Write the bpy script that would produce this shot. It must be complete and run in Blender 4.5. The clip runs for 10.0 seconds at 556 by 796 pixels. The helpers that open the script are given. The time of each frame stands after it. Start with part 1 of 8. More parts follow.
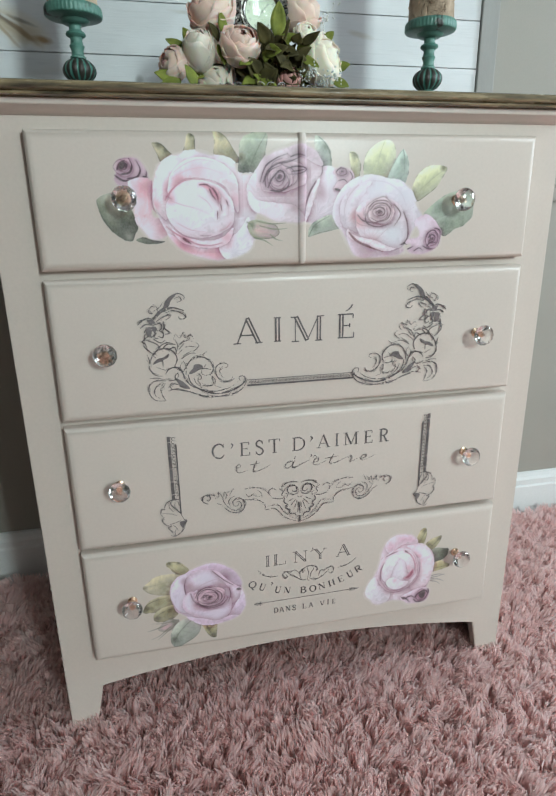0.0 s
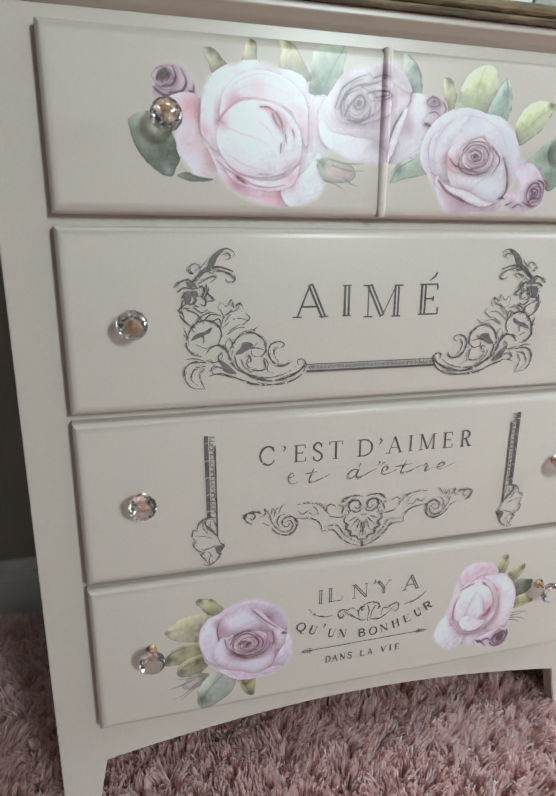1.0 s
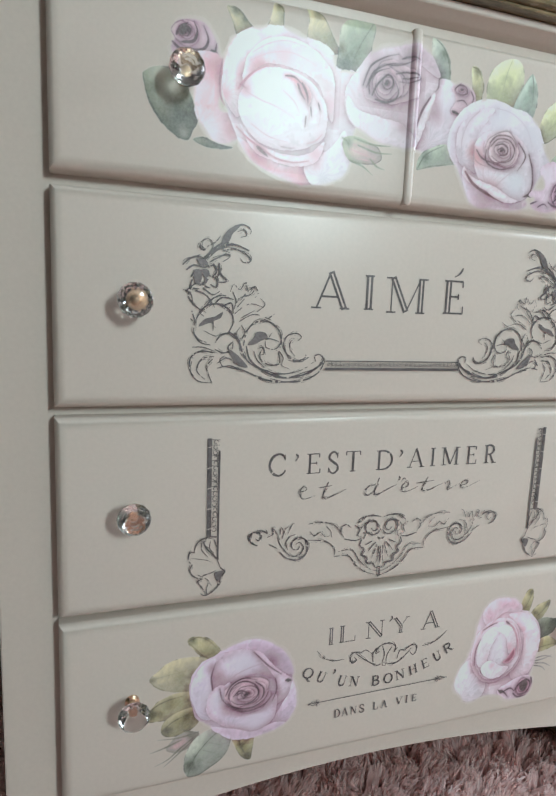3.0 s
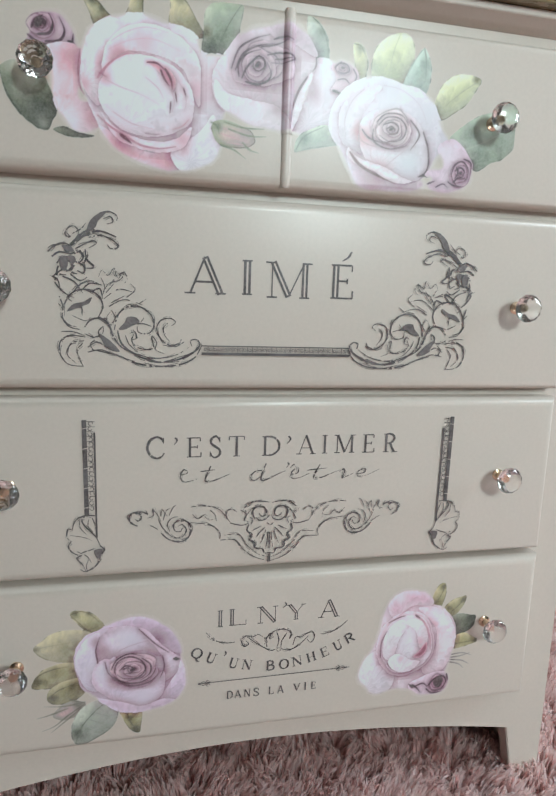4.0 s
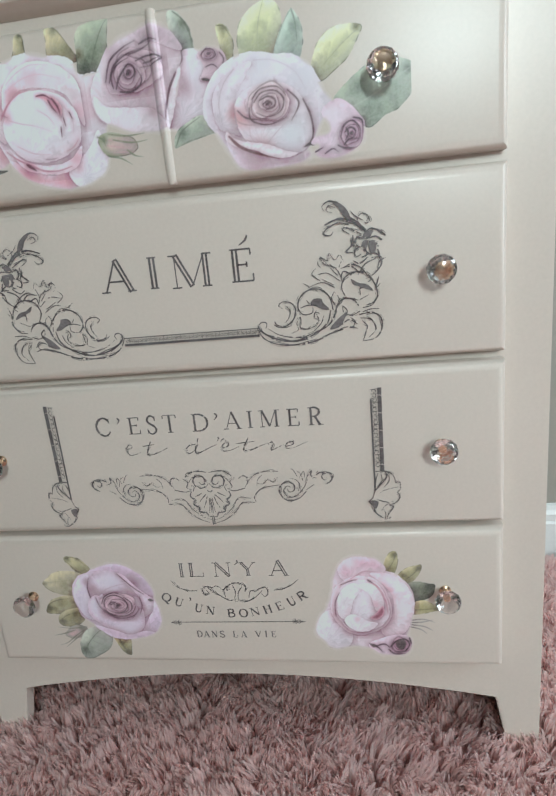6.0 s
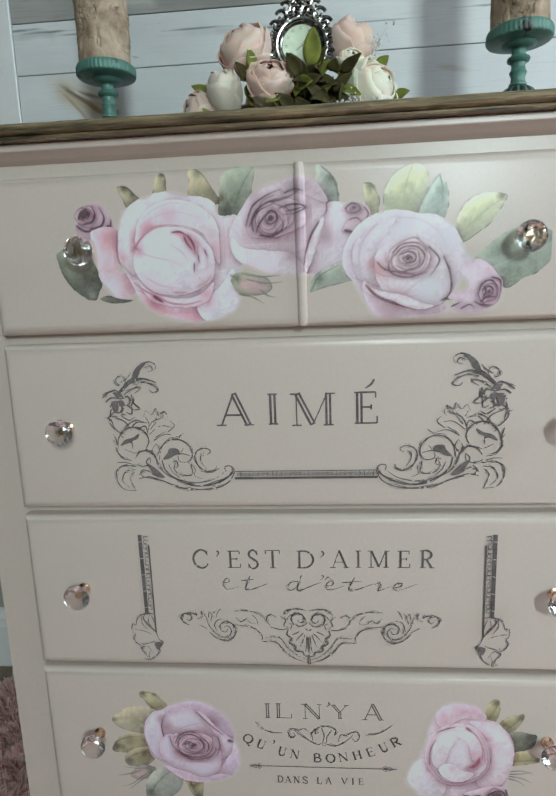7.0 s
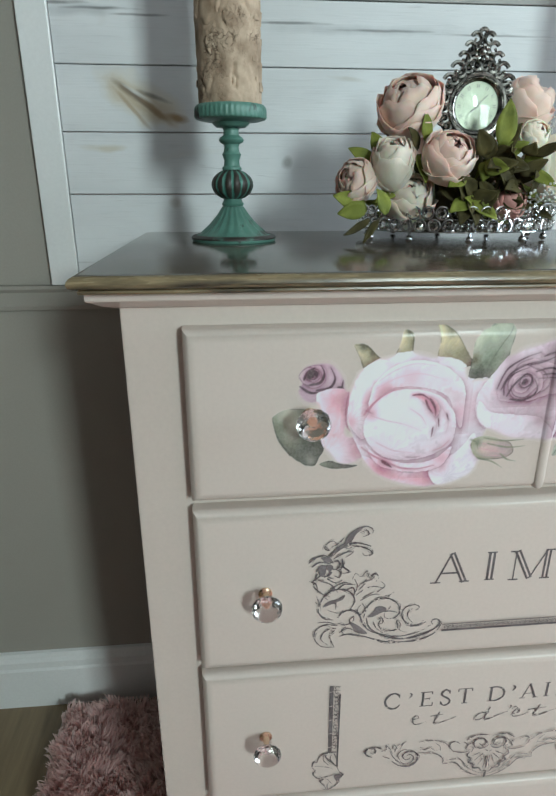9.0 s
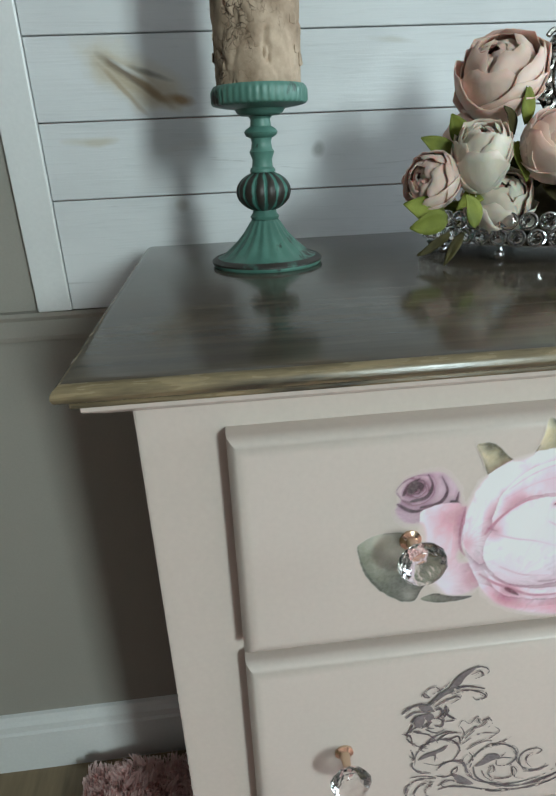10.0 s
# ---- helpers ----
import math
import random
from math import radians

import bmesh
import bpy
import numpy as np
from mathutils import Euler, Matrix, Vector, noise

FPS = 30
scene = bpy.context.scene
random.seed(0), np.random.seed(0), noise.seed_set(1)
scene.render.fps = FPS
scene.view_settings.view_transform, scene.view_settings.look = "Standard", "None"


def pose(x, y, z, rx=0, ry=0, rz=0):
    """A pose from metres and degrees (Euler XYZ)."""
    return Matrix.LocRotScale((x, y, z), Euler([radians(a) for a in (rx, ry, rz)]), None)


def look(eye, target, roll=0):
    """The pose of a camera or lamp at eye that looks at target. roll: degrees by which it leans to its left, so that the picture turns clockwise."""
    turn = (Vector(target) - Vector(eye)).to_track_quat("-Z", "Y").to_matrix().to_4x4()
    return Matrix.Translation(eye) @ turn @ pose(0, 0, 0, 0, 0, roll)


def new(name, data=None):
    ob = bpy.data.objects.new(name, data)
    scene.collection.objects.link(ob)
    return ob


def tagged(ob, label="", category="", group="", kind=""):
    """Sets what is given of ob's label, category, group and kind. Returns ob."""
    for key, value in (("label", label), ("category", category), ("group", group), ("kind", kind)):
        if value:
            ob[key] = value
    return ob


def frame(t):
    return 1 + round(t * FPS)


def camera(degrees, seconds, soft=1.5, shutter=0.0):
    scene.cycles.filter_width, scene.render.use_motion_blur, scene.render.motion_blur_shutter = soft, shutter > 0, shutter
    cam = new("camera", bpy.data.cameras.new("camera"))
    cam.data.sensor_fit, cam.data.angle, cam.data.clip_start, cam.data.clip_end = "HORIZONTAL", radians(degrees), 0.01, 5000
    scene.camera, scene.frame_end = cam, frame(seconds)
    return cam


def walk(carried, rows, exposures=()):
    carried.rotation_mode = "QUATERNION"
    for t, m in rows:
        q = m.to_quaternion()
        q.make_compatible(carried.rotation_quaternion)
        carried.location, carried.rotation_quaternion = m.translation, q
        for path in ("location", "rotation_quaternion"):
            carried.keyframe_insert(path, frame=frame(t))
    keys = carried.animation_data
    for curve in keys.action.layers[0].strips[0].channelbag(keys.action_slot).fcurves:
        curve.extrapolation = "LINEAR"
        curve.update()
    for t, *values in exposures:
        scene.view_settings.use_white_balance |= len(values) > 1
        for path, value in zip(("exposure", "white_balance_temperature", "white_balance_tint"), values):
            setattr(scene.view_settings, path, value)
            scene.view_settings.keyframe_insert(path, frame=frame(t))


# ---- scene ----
# ---- camera and walk: t, x, y, z, yaw, pitch, roll ----
cam = camera(51.9, 10.0, soft=2.0)
ROWS = [
    (0.0, -0.2010, -0.7620, 0.8150, -12.34, -18.16, 0.74),
    (0.5, -0.2334, -0.6768, 0.7799, -12.67, -16.74, 0.59),
    (1.0, -0.2686, -0.5938, 0.7196, -14.46, -15.18, -0.26),
    (1.5, -0.3106, -0.5294, 0.6748, -17.03, -13.50, -0.93),
    (2.0, -0.3484, -0.5119, 0.6458, -24.58, -9.79, -2.47),
    (2.2, -0.3624, -0.5029, 0.6358, -26.91, -8.39, -2.97),
    (3.3, -0.2567, -0.5392, 0.6378, -15.16, -9.01, -2.25),
    (3.5, -0.2187, -0.5502, 0.6408, -14.37, -9.48, -2.55),
    (4.0, -0.1271, -0.5770, 0.6373, -11.94, -9.67, -1.93),
    (4.5, -0.0012, -0.5985, 0.6793, -10.18, -10.83, -0.77),
    (5.0, 0.0840, -0.6075, 0.7084, -4.96, -12.93, 1.76),
    (5.2, 0.1190, -0.6085, 0.7054, -1.78, -13.26, 2.66),
    (6.3, 0.1841, -0.6177, 0.6748, 8.14, -15.60, 5.68),
    (6.5, 0.1621, -0.6147, 0.6958, 7.59, -14.20, 4.98),
    (7.0, 0.0215, -0.5989, 0.7839, 4.62, -10.64, 2.14),
    (7.5, -0.1896, -0.6008, 0.8593, -2.45, -9.72, -0.74),
    (8.0, -0.2686, -0.5430, 0.8980, -5.07, -11.02, -1.37),
    (8.5, -0.2911, -0.5072, 0.9718, -5.58, -15.18, 0.19),
    (9.0, -0.2965, -0.4637, 1.0202, -5.21, -20.28, 0.02),
    (9.5, -0.3202, -0.3837, 1.0506, -5.53, -22.85, 0.86),
    (10.0, -0.3298, -0.2819, 1.0567, -6.17, -23.45, 2.38),
]
walk(cam, [(t, pose(x, y, z, 90 + pitch, roll, yaw)) for t, x, y, z, yaw, pitch, roll in ROWS],
     exposures=[(0.0, 0.0), (2.0, -0.06), (5.0, -0.08), (6.5, -0.12), (7.0, -0.26), (7.5, -0.22), (8.5, -0.20), (9.0, 0.02), (9.5, 0.05), (10.0, 0.03)])

# ---- light: a daylit window behind the camera, to its right, one in the side wall, and the sky outside ----
world = bpy.data.worlds.new("daylight")
scene.world = world
world.use_nodes = True
wn, wl = world.node_tree.nodes, world.node_tree.links
sky = wn.new("ShaderNodeTexSky")
sky.sky_type, sky.sun_disc, sky.sun_elevation, sky.sun_rotation = "NISHITA", False, radians(40), radians(120)
wl.new(sky.outputs[0], wn["Background"].inputs[0])
wn["Background"].inputs[1].default_value = 0.12

WIN_X, WIN_Z, WIN_W, WIN_H, BACK_Y = 1.14, 1.99, 0.46, 0.95, -3.60


def area(name, m, w, h, power, colour):
    lamp = bpy.data.lights.new(name, "AREA")
    lamp.shape, lamp.size, lamp.size_y, lamp.energy, lamp.color = "RECTANGLE", w, h, power, colour
    ob = new(name, lamp)
    ob.matrix_world = m
    return ob


area("window_daylight", look((WIN_X, BACK_Y + 0.03, WIN_Z), (WIN_X, 0, WIN_Z)), WIN_W, WIN_H, 105, (0.785, 0.965, 0.970))
area("east_window_daylight", look((2.46, -0.55, 1.55), (0, -0.55, 1.55)), 0.8, 1.1, 43, (0.74, 0.90, 1.0))

from mathutils import geometry

# ---- materials ----


def mix_rgb(nt, fac, a, b, blend="MIX"):
    n = nt.nodes.new("ShaderNodeMix")
    n.data_type, n.blend_type = "RGBA", blend
    for sock, v in ((n.inputs["Factor"], fac), (n.inputs["A"], a), (n.inputs["B"], b)):
        if isinstance(v, bpy.types.NodeSocket):
            nt.links.new(v, sock)
        elif isinstance(v, tuple):
            sock.default_value = (*v, 1) if len(v) == 3 else v
        else:
            sock.default_value = v
    return n.outputs["Result"]


def tex_noise(nt, scale, detail=4, rough=0.55, stretch=(1, 1, 1), distort=0.0):
    tc, mp, n = (nt.nodes.new("ShaderNode" + k) for k in ("TexCoord", "Mapping", "TexNoise"))
    mp.inputs["Scale"].default_value = stretch
    n.inputs["Scale"].default_value, n.inputs["Detail"].default_value = scale, detail
    n.inputs["Roughness"].default_value, n.inputs["Distortion"].default_value = rough, distort
    nt.links.new(tc.outputs["Object"], mp.inputs[0])
    nt.links.new(mp.outputs[0], n.inputs["Vector"])
    return n.outputs["Fac"]


def ramp(nt, fac, a, b, lo=0.0, hi=1.0):
    n = nt.nodes.new("ShaderNodeMapRange")
    n.inputs["From Min"].default_value, n.inputs["From Max"].default_value = a, b
    n.inputs["To Min"].default_value, n.inputs["To Max"].default_value = lo, hi
    nt.links.new(fac, n.inputs["Value"])
    return n.outputs[0]


def start(name):
    m = bpy.data.materials.new(name)
    m.use_nodes = True
    return m, m.node_tree, m.node_tree.nodes["Principled BSDF"]


def bump(nt, bsdf, height, strength, distance=0.001):
    n = nt.nodes.new("ShaderNodeBump")
    n.inputs["Strength"].default_value, n.inputs["Distance"].default_value = strength, distance
    nt.links.new(height, n.inputs["Height"])
    nt.links.new(n.outputs[0], bsdf.inputs["Normal"])


def surface(name, c1, c2, scale=8, rough=0.5, metal=0.0, relief=0.1, fine=180, stretch=(1, 1, 1), rough_var=0.06,
            sheen=0.0, coat=0.0, island=0.0, each=0.0, speck=0.25):
    """Two colours mixed by a broad and a fine noise, uneven gloss and a fine relief."""
    m, nt, b = start(name)
    big, small = tex_noise(nt, scale, stretch=stretch), tex_noise(nt, fine, 3, stretch=stretch)
    col = mix_rgb(nt, ramp(nt, big, 0.3, 0.7), c1, c2)
    col = mix_rgb(nt, ramp(nt, small, 0.25, 0.75, 0, speck), col, tuple(v * 0.8 for v in c1))
    if island or each:
        src = nt.nodes.new("ShaderNodeNewGeometry").outputs["Random Per Island"] if island else nt.nodes.new("ShaderNodeObjectInfo").outputs["Random"]
        k = island or each
        g = nt.nodes.new("ShaderNodeHueSaturation")
        nt.links.new(ramp(nt, src, 0, 1, 1 - k, 1 + k), g.inputs["Value"])
        nt.links.new(col, g.inputs["Color"])
        col = g.outputs[0]
    nt.links.new(col, b.inputs["Base Color"])
    nt.links.new(ramp(nt, big, 0.2, 0.8, rough - rough_var, rough + rough_var), b.inputs["Roughness"])
    b.inputs["Metallic"].default_value = metal
    b.inputs["Sheen Weight"].default_value = sheen
    b.inputs["Coat Weight"].default_value = coat
    if relief:
        bump(nt, b, small, relief)
    return m


def glass(name, tint=(1, 1, 1), ior=1.52, rough=0.0):
    m, nt, b = start(name)
    b.inputs["Base Color"].default_value = (*tint, 1)
    b.inputs["Transmission Weight"].default_value, b.inputs["IOR"].default_value = 1, ior
    b.inputs["Roughness"].default_value = rough
    return m


def printed(name, rough):
    """Rub-on transfer: the print's own colours, under the same satin varnish as the paint."""
    m, nt, b = start(name)
    a = nt.nodes.new("ShaderNodeAttribute")
    a.attribute_name = "ink"
    grain = tex_noise(nt, 420, 3)
    broad = tex_noise(nt, 45, 4)
    col = mix_rgb(nt, ramp(nt, grain, 0.35, 0.7, 0, 0.10), a.outputs["Color"], (0.8, 0.76, 0.72))
    col = mix_rgb(nt, ramp(nt, broad, 0.4, 0.75, 0, 0.14), col, (0.74, 0.70, 0.72))
    nt.links.new(col, b.inputs["Base Color"])
    nt.links.new(ramp(nt, tex_noise(nt, 3), 0.2, 0.8, rough - 0.008, rough + 0.008), b.inputs["Roughness"])
    return m


PAINT = (0.640, 0.552, 0.494)
M_PAINT = surface("greige_chalk_paint_satin", PAINT, (0.6405, 0.5522, 0.4942), 3, 0.315, relief=0.02, fine=260, rough_var=0.008)
M_PRINT = printed("printed_transfer", 0.315)
for m in (M_PAINT, M_PRINT):
    # hard wax finish
    m.node_tree.nodes["Principled BSDF"].inputs["IOR"].default_value = 1.42
M_INK = surface("worn_charcoal_ink", (0.085, 0.075, 0.078), (0.16, 0.145, 0.145), 160, 0.4, relief=0.0, fine=600)
M_TOP = surface("dark_stained_wood", (0.065, 0.052, 0.040), (0.125, 0.098, 0.072), 5, 0.13, relief=0.05, fine=60, stretch=(1, 14, 14), rough_var=0.05)
M_EDGE = surface("rubbed_gold_brown_edge", (0.05, 0.04, 0.027), (0.36, 0.27, 0.15), 16, 0.26, relief=0.12, fine=120, stretch=(1, 6, 9))
M_INSIDE = surface("raw_pine_carcass", (0.30, 0.20, 0.12), (0.40, 0.28, 0.17), 6, 0.7)
M_WALL = surface("greige_wall_paint", (0.320, 0.296, 0.258), (0.350, 0.326, 0.286), 3, 0.75, relief=0.15, fine=320)
# unseen side walls: wall paint darkened far below M_WALL to cut bounce light
M_ROOM = surface("darkened_greige_side_wall_paint", (0.060, 0.056, 0.052), (0.075, 0.070, 0.065), 2, 0.8, relief=0.1)
M_SOUTH = surface("pale_greige_wall_paint", (0.34, 0.32, 0.30), (0.38, 0.36, 0.34), 2, 0.8, relief=0.1)
# unseen ceiling: white taken down to grey to hold back its bounce
M_CEIL = surface("greyed_white_ceiling_paint", (0.40, 0.39, 0.38), (0.44, 0.43, 0.42), 2, 0.85, relief=0.2)
M_TRIM = surface("white_semi_gloss_trim", (0.72, 0.72, 0.71), (0.78, 0.78, 0.77), 4, 0.32, relief=0.03)
M_GREY = surface("grey_painted_edge_board", (0.27, 0.26, 0.24), (0.33, 0.32, 0.30), 7, 0.6, relief=0.2, stretch=(4, 4, 0.6))
M_RUGBASE = surface("rug_backing", (0.72, 0.52, 0.50), (0.80, 0.62, 0.60), 14, 0.95, relief=0.5)
M_FLOOR = surface("honey_wood_floor", (0.20, 0.145, 0.085), (0.30, 0.22, 0.13), 5, 0.4, relief=0.1, fine=70, stretch=(12, 1, 1))
M_PILE = surface("dusty_pink_pile", (0.93, 0.735, 0.715), (0.96, 0.84, 0.82), 9, 0.7, relief=0.0, fine=240, sheen=0.4, island=0.13)
pile_nt = M_PILE.node_tree
pile_out, pile_bsdf = pile_nt.nodes["Material Output"], pile_nt.nodes["Principled BSDF"]
see_through, blend = pile_nt.nodes.new("ShaderNodeBsdfTranslucent"), pile_nt.nodes.new("ShaderNodeMixShader")
see_through.inputs[0].default_value = (0.95, 0.785, 0.765, 1)
blend.inputs[0].default_value = 0.74
pile_nt.links.new(pile_bsdf.outputs[0], blend.inputs[1])
pile_nt.links.new(see_through.outputs[0], blend.inputs[2])
pile_nt.links.new(blend.outputs[0], pile_out.inputs[0])
M_GLASS = glass("crystal", (1.0, 0.99, 0.98), 1.56)
M_PANE = glass("clear_pane", (0.97, 1.0, 0.98), 1.45)
M_BRASS = surface("rose_copper", (0.66, 0.48, 0.34), (0.78, 0.60, 0.45), 30, 0.22, 1.0, relief=0.05)
M_SILVER = surface("antique_silver", (0.06, 0.057, 0.053), (0.56, 0.54, 0.50), 170, 0.24, 1.0, relief=0.15, fine=300)
M_CHROME = surface("polished_chrome", (0.72, 0.72, 0.73), (0.82, 0.82, 0.83), 20, 0.10, 1.0, relief=0.0)


def plank_mat(name, c1, c2, knot, streak, knots=()):
    """Painted or weathered plank; knots: (x, z, half width, half height, colour, strength)."""
    m, nt, b = start(name)
    oi = nt.nodes.new("ShaderNodeObjectInfo")
    tc = nt.nodes.new("ShaderNodeTexCoord")
    add = nt.nodes.new("ShaderNodeVectorMath")
    add.operation = "ADD"
    cb = nt.nodes.new("ShaderNodeCombineXYZ")
    nt.links.new(ramp(nt, oi.outputs["Random"], 0, 1, 0, 40), cb.inputs[0])
    nt.links.new(ramp(nt, oi.outputs["Random"], 0, 1, 7, 0), cb.inputs[2])
    nt.links.new(tc.outputs["Object"], add.inputs[0])
    nt.links.new(cb.outputs[0], add.inputs[1])

    def noise_at(scale, stretch, detail=5, distort=0.0, colour=False):
        mp, n = nt.nodes.new("ShaderNodeMapping"), nt.nodes.new("ShaderNodeTexNoise")
        mp.inputs["Scale"].default_value = stretch
        n.inputs["Scale"].default_value, n.inputs["Detail"].default_value, n.inputs["Distortion"].default_value = scale, detail, distort
        nt.links.new(add.outputs[0], mp.inputs[0])
        nt.links.new(mp.outputs[0], n.inputs["Vector"])
        return n.outputs["Color" if colour else "Fac"]

    grain = noise_at(14, (1, 1, 22), 6, 0.6)
    wash = noise_at(5, (1, 1, 2.2), 5, 0.4)
    cracks = noise_at(4.5, (1, 1, 14), 4, 1.2)
    spots = noise_at(7, (0.8, 1, 1.6), 3, 0.8)
    col = mix_rgb(nt, ramp(nt, wash, 0.3, 0.7), c1, c2)
    col = mix_rgb(nt, ramp(nt, grain, 0.55, 0.80, 0, streak), col, tuple(v * 0.45 for v in c1))
    col = mix_rgb(nt, ramp(nt, cracks, 0.69, 0.735, 0, streak * 2.2), col, (0.26, 0.25, 0.24))
    col = mix_rgb(nt, ramp(nt, spots, 0.66, 0.80, 0, 0.45), col, knot)
    warp = noise_at(22, (1, 1, 1), 5, 0.0, True)
    for x, z, rx, rz, tone, strength, *slant in knots:
        spin = nt.nodes.new("ShaderNodeMapping")
        spin.inputs["Rotation"].default_value = (0, radians(-slant[0] if slant else 0), 0)
        sub, scl, wob, ln = (nt.nodes.new("ShaderNodeVectorMath") for _ in range(4))
        sub.operation, scl.operation, wob.operation, ln.operation = "SUBTRACT", "MULTIPLY", "MULTIPLY_ADD", "LENGTH"
        sub.inputs[1].default_value = (x, 0, z)
        scl.inputs[1].default_value = (1 / rx, 0, 1 / rz)
        wob.inputs[1].default_value = (1.5, 0, 1.5)
        off = nt.nodes.new("ShaderNodeVectorMath")
        off.operation = "SUBTRACT"
        off.inputs[1].default_value = (0.75, 0, 0.75)
        nt.links.new(tc.outputs["Object"], sub.inputs[0])
        nt.links.new(sub.outputs[0], spin.inputs[0])
        nt.links.new(spin.outputs[0], scl.inputs[0])
        nt.links.new(warp, wob.inputs[0])
        nt.links.new(scl.outputs[0], off.inputs[0])
        nt.links.new(off.outputs[0], wob.inputs[2])
        flatten = nt.nodes.new("ShaderNodeVectorMath")
        flatten.operation = "MULTIPLY"
        flatten.inputs[1].default_value = (1, 0, 1)
        nt.links.new(wob.outputs[0], flatten.inputs[0])
        nt.links.new(flatten.outputs[0], ln.inputs[0])
        col = mix_rgb(nt, ramp(nt, ln.outputs["Value"], 0.35, 1.1, strength, 0), col, tone)
    nt.links.new(col, b.inputs["Base Color"])
    b.inputs["Roughness"].default_value = 0.55
    bump(nt, b, grain, 0.25, 0.002)
    return m


WHITE1, WHITE2 = (0.595, 0.600, 0.605), (0.70, 0.708, 0.712)
GAP, GREY_WASH = (0.17, 0.17, 0.17), (0.40, 0.41, 0.42)
M_WHITEWASH = plank_mat("whitewashed_plank", WHITE1, WHITE2, (0.50, 0.46, 0.38), 0.22,
                        ((-0.49, 1.253, 0.070, 0.009, GREY_WASH, 0.6), (-0.08, 1.236, 0.19, 0.007, GREY_WASH, 0.45), (-0.52, 1.262, 0.040, 0.0028, GAP, 0.8), (-0.46, 1.256, 0.055, 0.0024, GAP, 0.85),
                         (-0.40, 1.249, 0.045, 0.0020, GAP, 0.7), (-0.20, 1.243, 0.070, 0.0024, GAP, 0.8), (-0.05, 1.236, 0.085, 0.0022, GAP, 0.75), (0.12, 1.233, 0.090, 0.0018, GAP, 0.6), (0.33, 1.244, 0.08, 0.0022, GAP, 0.7)))
M_KNOTTY = plank_mat("whitewashed_plank_with_knot", WHITE1, WHITE2, (0.52, 0.47, 0.38), 0.22,
                     ((-0.416, 1.143, 0.086, 0.030, (0.60, 0.53, 0.41), 0.80, 30), (-0.412, 1.138, 0.066, 0.017, (0.44, 0.35, 0.24), 0.75, 32), (-0.430, 1.152, 0.030, 0.006, (0.20, 0.15, 0.10), 0.85, 35),
                      (-0.408, 1.138, 0.036, 0.005, (0.16, 0.12, 0.09), 0.85, 38), (-0.414, 1.148, 0.030, 0.0035, (0.66, 0.65, 0.62), 0.75, 30), (-0.395, 1.146, 0.026, 0.004, (0.14, 0.12, 0.10), 0.7, 20),
                      (-0.392, 1.126, 0.030, 0.006, (0.30, 0.20, 0.11), 0.8, 40), (-0.362, 1.117, 0.022, 0.007, (0.30, 0.18, 0.08), 0.9, 8), (-0.425, 1.128, 0.040, 0.004, (0.36, 0.26, 0.16), 0.7, 48),
                      (-0.10, 1.172, 0.03, 0.004, (0.45, 0.42, 0.36), 0.5, 5), (0.25, 1.150, 0.03, 0.006, (0.45, 0.40, 0.32), 0.5, 10)))
M_LOWKNOT = plank_mat("whitewashed_plank_small_knots", WHITE1, WHITE2, (0.55, 0.50, 0.42), 0.22,
                      ((-0.372, 0.998, 0.012, 0.009, (0.42, 0.40, 0.37), 0.7), (-0.195, 1.056, 0.009, 0.010, (0.25, 0.24, 0.23), 0.7), (-0.47, 1.075, 0.035, 0.006, (0.50, 0.44, 0.32), 0.6)))
M_WEATHERED = plank_mat("weathered_grey_plank", (0.25, 0.240, 0.225), (0.40, 0.390, 0.375), (0.22, 0.21, 0.19), 0.6,
                        ((-0.445, 1.322, 0.022, 0.014, (0.13, 0.12, 0.12), 0.9), (-0.43, 1.320, 0.06, 0.024, (0.30, 0.28, 0.26), 0.6), (0.10, 1.288, 0.035, 0.012, (0.20, 0.18, 0.19), 0.7), (-0.30, 1.300, 0.05, 0.016, (0.52, 0.50, 0.46), 0.6, 15), (-0.12, 1.330, 0.07, 0.012, (0.20, 0.18, 0.16), 0.55, -20), (0.02, 1.310, 0.06, 0.020, (0.50, 0.47, 0.42), 0.55, 25), (-0.36, 1.340, 0.04, 0.006, (0.16, 0.14, 0.13), 0.6, 60), (-0.22, 1.335, 0.035, 0.005, (0.18, 0.16, 0.15), 0.55, 70)))

# ---- building helpers ----


def part(name, bm, material, parent=None, label="", smooth=False):
    """Links a bmesh as one mesh object, under a thing or a part."""
    me = bpy.data.meshes.new(name)
    bm.to_mesh(me)
    bm.free()
    for mm in material if isinstance(material, (list, tuple)) else [material]:
        me.materials.append(mm)
    if smooth:
        me.polygons.foreach_set("use_smooth", [True] * len(me.polygons))
        me.set_sharp_from_angle(angle=radians(38 if smooth is True else smooth))
    ob = new(name, me)
    ob.parent = parent
    if label:
        ob["label"] = label
    return ob


def thing(name, m, label, category, group=""):
    ob = new(name)
    ob.empty_display_size = 0.05
    ob.matrix_world = m
    return tagged(ob, label, category, group)


def structure(name, bm, material, label, category, smooth=False):
    return tagged(part(name, bm, material, None, "", smooth), label, category, kind="structure")


